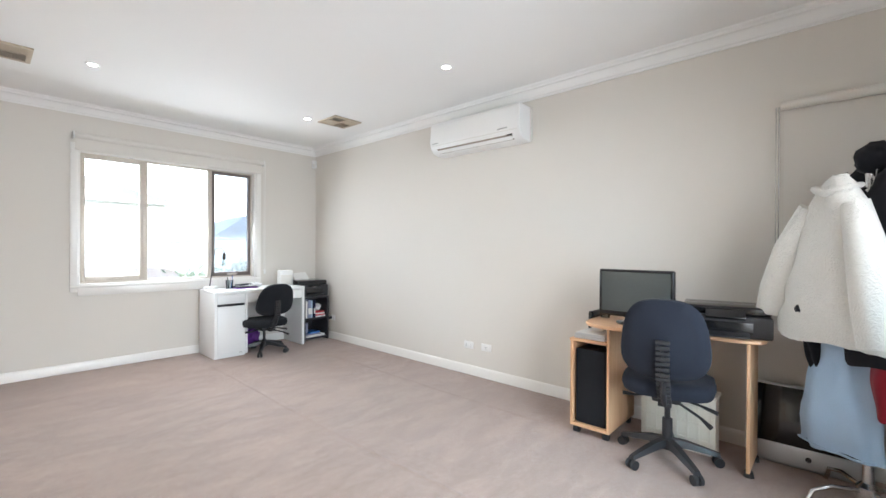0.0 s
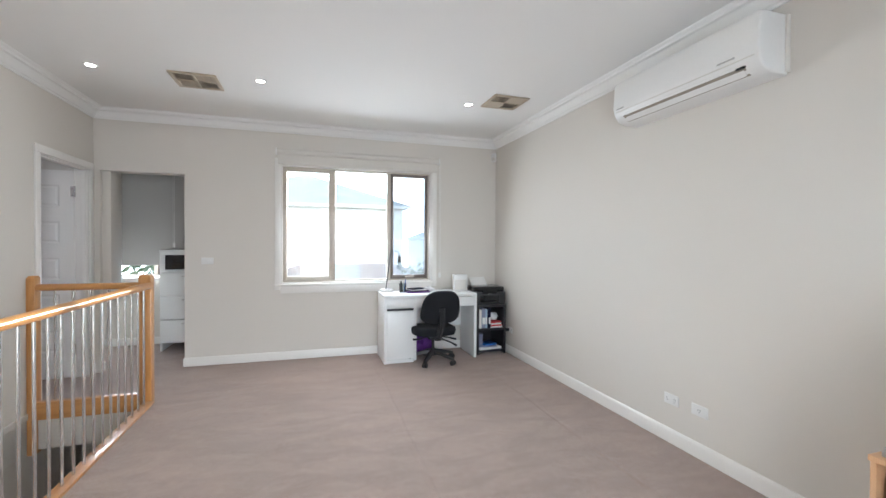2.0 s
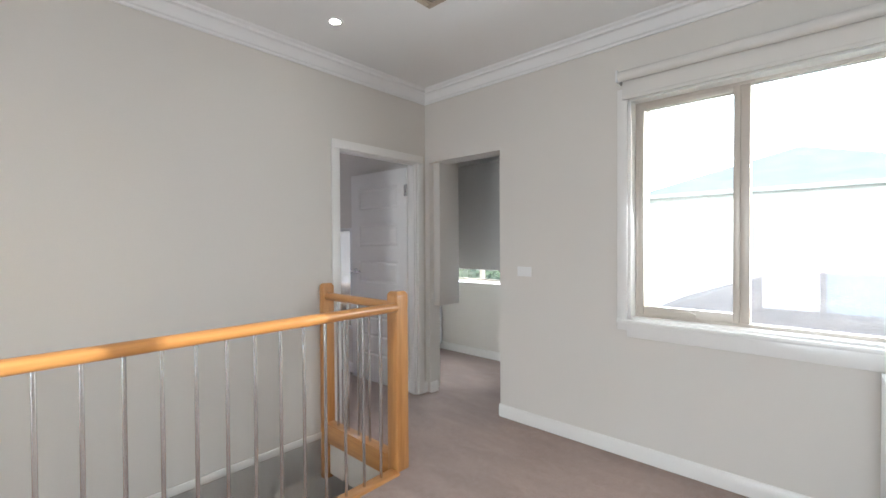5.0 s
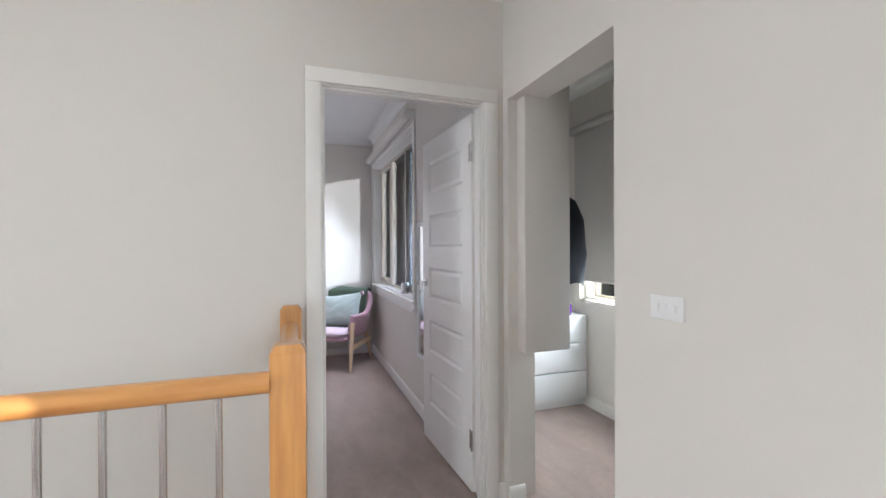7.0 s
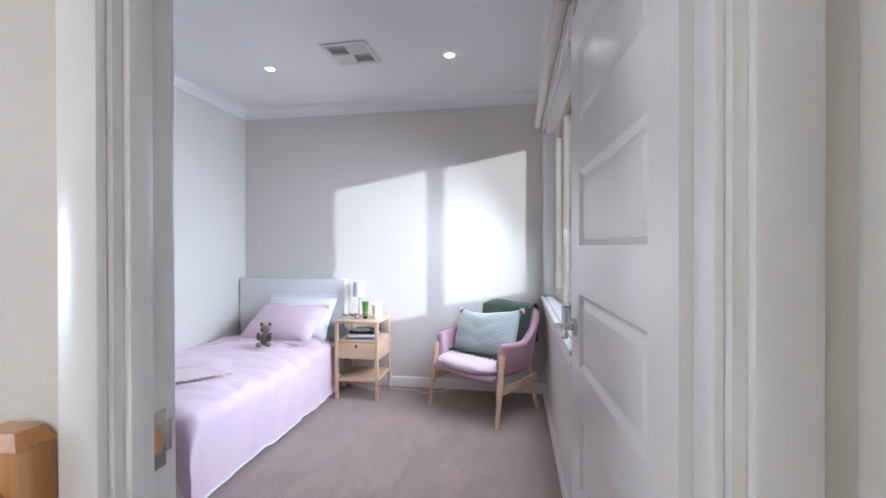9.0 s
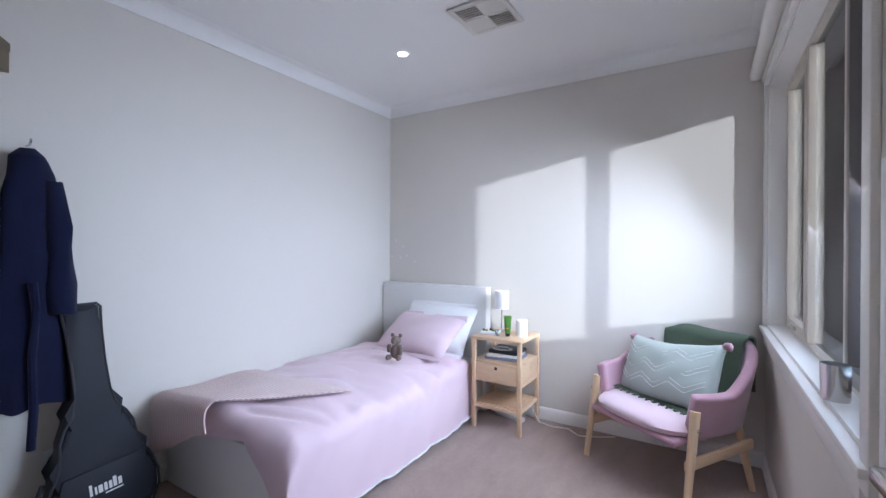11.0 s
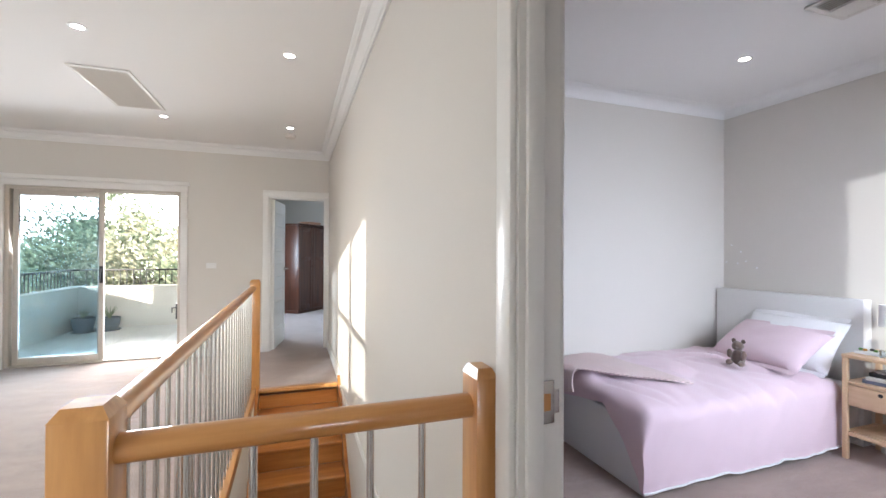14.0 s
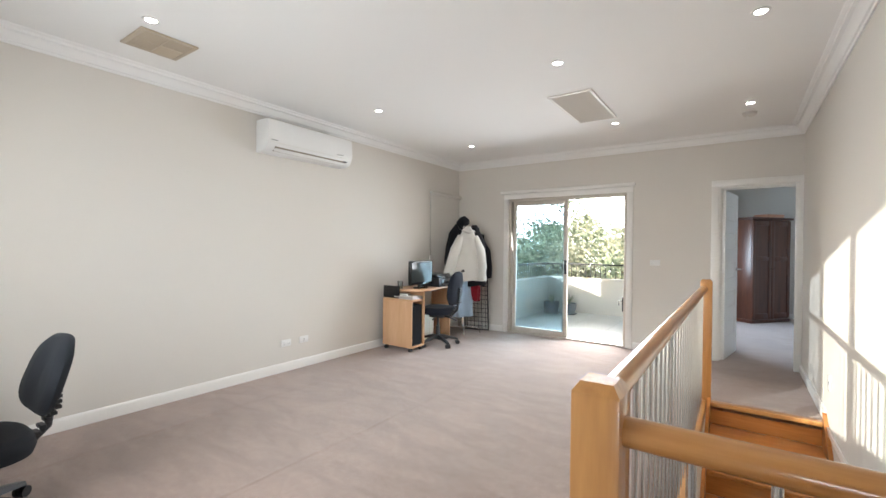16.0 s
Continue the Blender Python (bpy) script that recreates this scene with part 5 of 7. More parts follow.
part("foot", prism(bmesh.new(), [(0.12 * math.cos(a), 0.085 * math.sin(a)) for a in [k * math.tau / 28 for k in range(28)]], 0, 0.016, 0.006), GLOSSB, mo, "oval gloss foot")
part("neck", bx(-0.035, 0.035, 0.0, 0.03, 0.014, 0.07, r=0.008), GLOSSB, mo)
part("bezel", bx(-0.232, 0.232, -0.022, 0.026, 0.045, 0.355, r=0.012, seg=3), GLOSSB, mo, "gloss black bezel")
part("screen", bx(-0.212, 0.212, -0.0238, -0.021, 0.080, 0.338), SCREENM, mo, "grey reflecting screen", smooth=0)
part("rear_housing", bx(-0.16, 0.16, 0.024, 0.065, 0.09, 0.30, r=0.02, seg=3), BLACK, mo)
inkjet(pose(3.09, 0.50, 0.757, 0, 0, -80), 0.43, 0.33, 0.17, "wide black inkjet printer on the beech desk", False)
gl = thing("drinking_glass", pose(3.12, 1.22, 0.757), "empty clear drinking glass on the beech desk", "glass")
part("tumbler", lathe(bmesh.new(), [(0.0001, 0.004), (0.028, 0.004), (0.034, 0.10), (0.036, 0.10), (0.031, 0.0), (0.0001, 0.0)], seg=18), JARGL, gl)
# crate under the desk
cr = thing("plastic_crate", pose(3.14, 0.75, 0), "cream ribbed plastic crate under the beech desk", "crate")
cm = bmesh.new()
for a in ((-0.06, -0.045, -0.21, 0.21), (0.045, 0.06, -0.21, 0.21), (-0.045, 0.045, -0.21, -0.195), (-0.045, 0.045, 0.195, 0.21)):
    box(cm, a[0], a[1], a[2], a[3], 0, 0.35, 0.004)
box(cm, -0.05, 0.05, -0.2, 0.2, 0, 0.01)
part("shell", cm, CREAMP, cr)
for k in range(7):
    y = -0.18 + 0.06 * k
    part("rib", bx(-0.066, -0.058, y - 0.006, y + 0.006, 0.02, 0.33, r=0.002), CREAMP, cr)
for z in (0.08, 0.18, 0.28):
    part("rib", bx(-0.066, -0.058, -0.205, 0.205, z - 0.006, z + 0.006, r=0.002), CREAMP, cr)
part("rim", bx(-0.07, 0.07, -0.22, 0.22, 0.345, 0.365, r=0.006), CREAMP, cr)
# all-in-one computer leaning on the wall
im = thing("desktop_computer", pose(3.275, 0.125, 0.0, 0, 9, 0), "silver all-in-one computer leaning on the floor against the wall", "computer")
part("case", bx(-0.015, 0.02, -0.265, 0.265, 0.0, 0.455, r=0.012, seg=3), SILVER, im, "aluminium case")
part("screen", bx(-0.0175, -0.013, -0.252, 0.252, 0.115, 0.442, r=0.001), GLOSSB, im, "black glass screen")
part("badge", spin(cy((0, 0, 0), (0.003, 0, 0), 0.014, seg=16), pose(-0.0175, 0, 0.06)), GLOSSB, im, "small dark badge")


# ---- coat stand and the clothes on it ----
RKX, RKY = 3.00, -0.10
rk = thing("coat_stand", pose(RKX, RKY, 0), "silver coat stand loaded with jackets in the corner", "coat stand")
part("pole", lathe(bmesh.new(), [(0.022, 0.05), (0.022, 0.95), (0.018, 0.96), (0.018, 1.64), (0.010, 1.68), (0.0001, 1.685)], seg=16), STEEL, rk)
part("hub", lathe(bmesh.new(), [(0.03, 0.045), (0.045, 0.06), (0.045, 0.11), (0.024, 0.13)], seg=16), STEEL, rk)
for k in range(4):
    a = math.radians(35 + 90 * k)
    e = Vector((math.cos(a), math.sin(a), 0))
    part("foot", tube(bmesh.new(), [e * 0.03 + Vector((0, 0, 0.09)), e * 0.16 + Vector((0, 0, 0.10)), e * 0.24 + Vector((0, 0, 0.075)), e * 0.265 + Vector((0, 0, 0.012))], 0.011, 10), STEEL, rk, "bent tube foot")
for k in range(6):
    a = math.radians(60 * k + 10)
    e = Vector((math.cos(a), math.sin(a), 0))
    part("hook", tube(bmesh.new(), [Vector((0, 0, 1.54)), e * 0.07 + Vector((0, 0, 1.56)), e * 0.10 + Vector((0, 0, 1.59)), e * 0.11 + Vector((0, 0, 1.62))], 0.006, 8), STEEL, rk)


def garment(name, m, material, label, category, rings, folds=5, depth=0.02, seed=0.0, fuzz=0.0, group="clothes on the stand"):
    """A hanging garment: rings of (height, half width, half depth, sideways shift), hung with soft folds."""
    g = thing(name, m, label, category, group)
    rings = sorted(rings)
    n = 44

    def fn(u, v):
        k = min(len(rings) - 2, int(u * (len(rings) - 1)))
        f = u * (len(rings) - 1) - k
        f = f * f * (3 - 2 * f)
        z, w, d, sx = (p + (q - p) * f for p, q in zip(rings[k], rings[k + 1]))
        a = v * math.tau
        low = 1 - (z - rings[0][0]) / (rings[-1][0] - rings[0][0] + 1e-6)
        r = 1 + depth / max(w, 0.03) * low * math.sin(folds * a + seed + 1.2 * math.sin(3 * z))
        x, y = w * math.cos(a) * r + sx, d * math.sin(a) * r
        p = Vector((x, y, z + 0.012 * low * math.sin(4 * a + seed)))
        p += 0.018 * Vector(noise.noise_vector(Vector((x * 7 + seed, y * 7, z * 6))))
        if fuzz:
            p += fuzz * Vector(noise.noise_vector(Vector((x * 40, y * 40, z * 40 + seed))))
        return p
    bm = sheet(bmesh.new(), fn, 26, n, closed=True)
    return g, bm


def sleeve(bm, pts, rs):
    tube(bm, pts, rs, 14)
    return bm


g, bm = garment("fleece_jacket", pose(2.86, 0.015, -0.065, 0, 0, 232), FLEECE, "cream fleece jacket hung at the front of the coat stand", "jacket",
                [(0.87, 0.275, 0.10, 0.01), (1.05, 0.255, 0.11, 0.01), (1.30, 0.195, 0.10, 0.0), (1.50, 0.135, 0.085, 0), (1.62, 0.07, 0.06, 0), (1.67, 0.03, 0.03, 0)], 4, 0.018, 1.0, 0.008)
part("body", bm, FLEECE, g, smooth=80)
sm = wobble(sleeve(bmesh.new(), [(-0.11, -0.02, 1.52), (-0.20, -0.03, 1.32), (-0.27, -0.04, 1.10), (-0.32, -0.03, 0.98)], [0.05, 0.072, 0.075, 0.06]), 0.012, 0.05, 5)
part("sleeve", sm, FLEECE, g, smooth=80)
sm = wobble(sleeve(bmesh.new(), [(0.10, -0.03, 1.52), (0.17, -0.07, 1.32), (0.20, -0.08, 1.08), (0.20, -0.06, 0.90)], [0.05, 0.070, 0.072, 0.06]), 0.012, 0.05, 6)
part("sleeve", sm, FLEECE, g, smooth=80)
cm = bmesh.new()
tube(cm, [(-0.065, 0.05, 1.61), (-0.075, -0.035, 1.60), (0, -0.075, 1.57), (0.075, -0.035, 1.60), (0.065, 0.05, 1.61)], [0.012, 0.020, 0.020, 0.022, 0.012], 12)
part("collar", wobble(cm, 0.012, 0.04, 3), FLEECE, g, smooth=80)

g, bm = garment("puffer_jacket", pose(RKX - 0.13, RKY - 0.09, 0, 0, 0, 60), BLKCLO, "black quilted puffer jacket on the coat stand", "jacket",
                [(0.72, 0.22, 0.13, 0.0), (0.95, 0.22, 0.14, 0.0), (1.20, 0.20, 0.13, 0), (1.42, 0.16, 0.11, 0), (1.58, 0.08, 0.07, 0), (1.63, 0.03, 0.03, 0)], 3, 0.012, 2.0)
for v in bm.verts:
    v.co.x *= 1 + 0.035 * math.sin(v.co.z * 60)
    v.co.y *= 1 + 0.035 * math.sin(v.co.z * 60)
part("body", bm, BLKCLO, g, smooth=80)
sm = sleeve(bmesh.new(), [(-0.13, -0.02, 1.48), (-0.22, -0.03, 1.25), (-0.26, -0.03, 1.0), (-0.27, -0.02, 0.82)], [0.05, 0.07, 0.068, 0.055])
part("sleeve", wobble(sm, 0.01, 0.05, 2), BLKCLO, g, smooth=80)
g, bm = garment("dark_coat", pose(RKX + 0.10, RKY + 0.02, 0, 0, 0, 20), BLKCLO, "long dark coat hanging behind the other jackets", "coat",
                [(0.62, 0.19, 0.10, 0.0), (0.95, 0.20, 0.11, 0.0), (1.30, 0.19, 0.11, 0), (1.50, 0.14, 0.09, 0), (1.62, 0.06, 0.06, 0), (1.66, 0.03, 0.03, 0)], 4, 0.016, 3.0)
part("body", bm, BLKCLO, g, smooth=80)
g, bm = garment("denim_trousers", pose(2.94, 0.0, -0.03, 0, 0, 60), DENIM, "pale blue denim trousers hanging under the fleece jacket", "trousers",
                [(0.30, 0.165, 0.055, 0.0), (0.55, 0.145, 0.06, 0.0), (0.80, 0.11, 0.06, 0), (1.00, 0.09, 0.05, 0), (1.10, 0.05, 0.04, 0)], 6, 0.016, 0.5)
part("body", bm, DENIM, g, smooth=80)
part("waistband", wobble(tube(bmesh.new(), [(0.085 * math.cos(a), 0.045 * math.sin(a), 1.0) for a in [k * math.tau / 16 for k in range(17)]], 0.014, 8), 0.006, 0.05, 2), DENIM, g, "stitched denim waistband")
part("hem", wobble(tube(bmesh.new(), [(0.165 * math.cos(a) * (1 + 0.09 * math.sin(6 * a + 0.5)), 0.058 * math.sin(a) * (1 + 0.09 * math.sin(6 * a + 0.5)), 0.305) for a in [k * math.tau / 40 for k in range(41)]], 0.006, 6), 0.004, 0.04, 3), DENIM, g, "turned denim hem")
g, bm = garment("crimson_top", pose(RKX - 0.14, RKY - 0.06, 0, 0, 0, 10), REDC, "crimson top hanging low among the dark jackets", "top",
                [(0.50, 0.09, 0.05, 0.0), (0.65, 0.10, 0.06, 0.0), (0.85, 0.09, 0.05, 0), (1.0, 0.05, 0.04, 0)], 5, 0.014, 1.7)
part("body", bm, REDC, g, smooth=80)
g, bm = garment("black_trousers", pose(RKX - 0.06, RKY + 0.20, 0, 0, 0, -30), BLKCLO, "black garment hem showing under the fleece jacket", "trousers",
                [(0.62, 0.06, 0.04, 0.10), (0.80, 0.10, 0.05, 0.05), (0.95, 0.12, 0.05, 0), (1.05, 0.08, 0.04, 0)], 5, 0.012, 2.7)
part("body", bm, BLKCLO, g, smooth=80)
hb = bmesh.new()
ball(hb, (0, 0, 0), 0.10, 1.0, 0.8, 0.75, 20)
wobble(hb, 0.03, 0.05, 9)
hb = solid("bucket_hat", hb, BLKCLO, "dark patterned hat perched on top of the coat stand", "hat", smooth=80)
hb.location = (RKX + 0.02, RKY - 0.02, 1.680)
# folded wire rack against the wall
wr = thing("wire_rack", pose(2.96, -0.45, 0, -7, 0, 14), "black wire grid rack standing behind the clothes", "wire rack")
fr = bmesh.new()
for a, b in (((-0.19, 0, 0.01), (-0.19, 0, 0.92)), ((0.19, 0, 0.01), (0.19, 0, 0.92)), ((-0.19, 0, 0.01), (0.19, 0, 0.01)), ((-0.19, 0, 0.92), (0.19, 0, 0.92))):
    cyl(fr, a, b, 0.010, seg=10)
part("frame", fr, IRON, wr)
for k in range(6):
    part("wire", cy((-0.15 + 0.06 * k, 0, 0.01), (-0.15 + 0.06 * k, 0, 0.92), 0.004, seg=6), IRON, wr)
for k in range(12):
    part("wire", cy((-0.19, 0, 0.07 + 0.07 * k), (0.19, 0, 0.07 + 0.07 * k), 0.004, seg=6), IRON, wr)

# ---- dressing nook ----
ch = thing("drawer_chest", pose(-0.632, 6.31, 0), "white chest of drawers with a glazed top box in the nook", "chest of drawers")
for x0, x1 in ((0, 0.02), (0.58, 0.60)):
    part("side_panel", bx(x0, x1, 0, 0.44, 0.0, 1.20, r=0.002), WHITE, ch)
part("top", bx(-0.004, 0.604, -0.006, 0.444, 1.20, 1.222, r=0.003), WHITE, ch)
part("carcass", bx(0.02, 0.58, 0.02, 0.44, 0.10, 1.20), WHITE, ch, smooth=0)
for k in range(3):
    z = 0.105 + 0.283 * k
    d = part("drawer", bx(0.004, 0.596, -0.018, 0.0, z, z + 0.275, r=0.003), WHITE, ch)
    part("drawer_handle", tube(bmesh.new(), [(0.24, -0.018, z + 0.235), (0.24, -0.038, z + 0.235), (0.36, -0.038, z + 0.235), (0.36, -0.018, z + 0.235)], 0.004, 8), STEEL, d)
bm = bmesh.new()
for a in ((0.004, 0.596, 0.955, 0.99), (0.004, 0.596, 1.165, 1.197), (0.004, 0.06, 0.99, 1.165), (0.54, 0.596, 0.99, 1.165), (0.285, 0.315, 0.99, 1.165)):
    box(bm, a[0], a[1], -0.018, 0.0, a[2], a[3], 0.002)
fd = part("flap_frame", bm, WHITE, ch, "glazed flap")
part("flap_glass", bx(0.06, 0.54, -0.012, -0.006, 0.99, 1.165), GLOSSB, fd, "dark glass", smooth=0)
dr = thing("drawer_unit", pose(NW + 0.005, 5.98, 0), "low white drawer unit with bar handles inside the nook", "drawers")
part("carcass", bx(0, 0.265, 0, 0.81, 0.06, 0.74, r=0.002), WHITE, dr)
part("plinth", bx(0.0, 0.235, 0.0, 0.81, 0, 0.06), WHITE, dr, smooth=0)
for k in range(3):
    z = 0.075 + 0.225 * k
    d = part("drawer", bx(0.265, 0.283, 0.003, 0.807, z, z + 0.215, r=0.003), WHITE, dr)
    part("drawer_handle", tube(bmesh.new(), [(0.283, 0.10, z + 0.165), (0.305, 0.10, z + 0.165), (0.305, 0.26, z + 0.165), (0.283, 0.26, z + 0.165)], 0.005, 8), STEEL, d, "bar handle")
wc = thing("wall_cupboard", pose(0, 0, 0), "tall pale wall cupboard hung above the drawers in the nook", "cupboard")
part("carcass", bx(-1.36, -0.930, 5.735, 5.858, 0.778, H - 0.004), WALL, wc, smooth=0)
part("end_panel", bx(-0.929, -0.855, 5.602, 5.862, 0.775, H - 0.004, r=0.002), WALL, wc)
hr = thing("hanging_rail", pose(0, 0, 0), "chrome hanging rail high in the nook", "hanging rail")
part("tube", cy((NW, 6.20, 1.72), (-1.34, 6.20, 1.72), 0.012, seg=14), CHROME, hr)
part("drop_bracket", cy((-1.36, 6.20, 1.72), (-1.36, 6.20, H), 0.008, seg=10), CHROME, hr)
g, bm = garment("nook_jacket", pose(-1.44, 6.20, 0, 0, 0, 90), BLKCLO, "black jacket on the hanging rail in the nook", "jacket",
                [(1.05, 0.20, 0.10, 0), (1.25, 0.21, 0.11, 0), (1.48, 0.19, 0.10, 0), (1.60, 0.12, 0.06, 0), (1.66, 0.03, 0.03, 0)], 4, 0.012, 0.7, group="")
part("body", bm, BLKCLO, g, smooth=80)
part("hanger_hook", tube(bmesh.new(), [(0, 0, 1.64), (0, 0, 1.69), (0, 0.012, 1.715), (0, 0.0, 1.738), (0, -0.012, 1.735)], 0.003, 8), CHROME, g)
pbx = solid("purple_tub", lathe(bmesh.new(), [(0.035, 0), (0.04, 0.07), (0.036, 0.085), (0.0001, 0.09)], seg=18), PURPLE, "small purple tub on the white drawers", "tub")
pbx.location = (NW + 0.20, 6.66, 0.74)

# ---- the room past the landing ----
wd = thing("wardrobe", pose(-0.62, -3.98, 0, 0, 0, 51), "dark timber wardrobe with panelled doors in the dim room", "wardrobe")
part("carcass", bx(-0.92, 0, -0.56, -0.02, 0.06, 1.86, r=0.004), MAHOG, wd)
part("plinth", bx(-0.93, 0.01, -0.57, 0.0, 0, 0.06, r=0.004), MAHOG, wd)
part("cornice_board", bx(-0.96, 0.04, -0.59, 0.03, 1.86, 1.90, r=0.012, seg=3), MAHOG, wd)
for x0, x1 in ((-0.915, -0.463), (-0.457, -0.005)):
    bm = bmesh.new()
    for a in ((x0, x0 + 0.07, 0.08, 1.84), (x1 - 0.07, x1, 0.08, 1.84), (x0 + 0.07, x1 - 0.07, 0.08, 0.17), (x0 + 0.07, x1 - 0.07, 1.75, 1.84), (x0 + 0.07, x1 - 0.07, 1.12, 1.19)):
        box(bm, a[0], a[1], -0.02, 0.004, a[2], a[3], 0.003)
    d = part("door", bm, MAHOG, wd, "panelled door")
    part("door_panel", bx(x0 + 0.06, x1 - 0.06, -0.018, -0.008, 0.16, 1.76), MAHOG, d, smooth=0)
    part("knob", ball(bmesh.new(), ((x1 - 0.03) if x0 < -0.5 else (x0 + 0.03), 0.018, 0.98), 0.014, seg=12), MAHOG, d)
wb = stack(pose(-0.86, -4.36, 1.90, 0, 0, 51), [(0.40, 0.26, 0.05, 0, 0, 0, TERRA, "lid_box")], "flat_box", "flat tan box lying on top of the wardrobe", "box")

# ---- the bedroom ----
def cushion(bm, w, h, t, m=None, n=18, sag=0.0, seed=0.0):
    """A stuffed pillow, thin at its seams."""
    def half(s):
        def fn(u, v):
            x, y = 2 * u - 1, 2 * v - 1
            puff = (max(0, 1 - abs(x) ** 2.6) * max(0, 1 - abs(y) ** 2.6)) ** 0.55
            pull = 1 - 0.05 * (1 - abs(x) ** 2) * abs(y) ** 3
            p = Vector((w / 2 * x * (1 - 0.06 * (1 - y * y) * abs(x) ** 3), h / 2 * y * pull - sag * (1 - x * x), s * (t / 2 * puff + 0.004)))
            return p + 0.012 * puff * Vector(noise.noise_vector(Vector((x * 2.2 + seed, y * 2.2, s + seed))))
        return fn
    for s in (-1, 1):
        sheet(bm, half(s), n, n)
    bmesh.ops.remove_doubles(bm, verts=bm.verts, dist=0.0085)
    if m is not None:
        spin(bm, m)
    return bm


bd = thing("bed", pose(0, 0, 0), "single bed with a white frame and tall plain headboard", "bed")
part("headboard", bx(-4.30, -4.205, 2.575, 3.645, 0, 1.00, r=0.006), BEDW, bd, "tall white headboard")
part("side_rail", bx(-4.205, -2.36, 3.575, 3.62, 0.03, 0.30, r=0.006), BEDW, bd)
part("side_rail", bx(-4.205, -2.36, 2.585, 2.62, 0.03, 0.30, r=0.006), BEDW, bd)
part("footboard", bx(-2.36, -2.32, 2.585, 3.62, 0.0, 0.385, r=0.010, seg=3), BEDW, bd, "low white footboard")
part("slat_base", bx(-4.205, -2.36, 2.62, 3.575, 0.16, 0.20), BEDW, bd, smooth=0)
mt = solid("mattress", bx(-4.195, -2.37, 2.60, 3.60, 0.20, 0.43, r=0.05, seg=4), LINEN, "white mattress on the bed frame", "mattress")


def duvet(u, v):
    # u: from pillow to foot, v: from the wall over the top and down the open side
    x = -3.98 + 1.60 * min(u / 0.86, 1.0)
    arc = v * 1.46
    over = max(0.0, u - 0.86) / 0.14
    if arc < 0.98:
        y, z = 2.585 + arc, 0.475 + 0.055 * math.sin(min(1, arc / 0.98) * math.pi) ** 0.6
    else:
        k = min(1.0, (arc - 0.98) / 0.14)
        y = 3.565 + 0.085 * math.sin(k * math.pi / 2) + 0.02 * max(0, arc - 1.12)
        z = 0.475 - 0.085 * (1 - math.cos(k * math.pi / 2)) - max(0, arc - 1.12)
    side = min(1.0, max(0.0, (arc - 0.75) / 0.3))
    if over > 0:
        drop = 0.10 + 0.30 * side + 0.05 * math.sin(arc * 5)
        bend = min(1.0, over * 1.3)
        x += 0.085 * math.sin(bend * math.pi / 2)
        z = max(z - drop * over * over - 0.03 * over, 0.045)
    p = Vector((x, y, z))
    w = noise.noise_vector(Vector((x * 3.2, y * 3.2 + z * 2, 4.0)))
    f = noise.noise_vector(Vector((x * 8.5 + z * 5, y * 5.0, z * 3 + 9.0)))
    crease = abs(noise.noise(Vector((x * 4.3 + y * 2.0, y * 1.6 - x * 1.2, 2.0))))
    p += Vector((0, 0.018 * w[1], 0.024 * w[2])) + 0.014 * Vector(f) - Vector((0, 0, 0.020 * (1 - min(1, crease * 4))))
    p.y = max(p.y, 2.572)
    p.z = max(p.z, 0.04)
    return p


dv = thing("duvet", pose(0, 0, 0), "rumpled pale pink duvet hanging down the side of the bed", "duvet")
part("cover", sheet(bmesh.new(), duvet, 110, 96, 0.012), PINK, dv, smooth=80)
part("hem", tube(bmesh.new(), [duvet(k / 40, 1.0) + Vector((0, 0.004, 0)) for k in range(41)], 0.006, 6), LINEN, dv, "white hem")


def bed_top(x, y):
    """Height of the made bed."""
    w = noise.noise_vector(Vector((x * 3.2, y * 3.2 + 1.0, 4.0)))
    return 0.488 + 0.055 * math.sin(min(1.0, max(0.02, (y - 2.585) / 0.98)) * math.pi) ** 0.6 + 0.024 * w[2]


def throw(u, v):
    # u: from the sleeper's side down over the foot, v: from the wall towards the room
    x0 = -2.86 + 0.05 * math.sin(v * 4.0) + 0.04 * v
    L = (-2.285 - x0) + 0.34 - 0.20 * v
    s = u * L
    run = -2.285 - x0
    y = 2.60 + (0.88 - 0.34 * min(1.0, s / run)) * v + 0.03 * math.sin(u * 6) * v
    if s < run:
        x, z = x0 + s, bed_top(x0 + s, y) + 0.012 * min(1.0, s / 0.1)
    else:
        o = s - run
        k = min(1.0, o / 0.09)
        x, z = -2.285 + 0.055 * math.sin(k * math.pi / 2), bed_top(-2.285, y) + 0.012 - 0.05 * k - max(0, o - 0.05)
    n = noise.noise_vector(Vector((x * 5, y * 5, z * 4 + 3)))
    f = noise.noise(Vector((x * 3.0 + y * 7.0, y * 2.0, 6.0)))
    p = Vector((x, y, z)) + 0.007 * Vector(n) + Vector((0, 0, 0.010 * abs(f)))
    p.y = max(p.y, 2.572)
    return p


tw = thing("throw_blanket", pose(0, 0, 0), "ribbed dusty pink knitted throw across the foot of the bed", "blanket")
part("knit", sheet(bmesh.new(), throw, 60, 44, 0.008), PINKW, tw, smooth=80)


def pillow_on_bed(name, m, mtl, label, w, h, t, seed):
    p = thing(name, m, label, "pillow", "bed pillows")
    part("case", cushion(bmesh.new(), w, h, t, seed=seed), mtl, p, smooth=80)
    for s in (-1, 1):
        fl = bmesh.new()
        sheet(fl, lambda u, v: Vector((s * (w / 2 - 0.008 + 0.035 * v), h / 2 * (2 * u - 1) * 0.97, 0.006 * math.sin(9 * u + s))), 12, 2, 0.004)
        part("flange", fl, mtl, p, smooth=60)
    return p


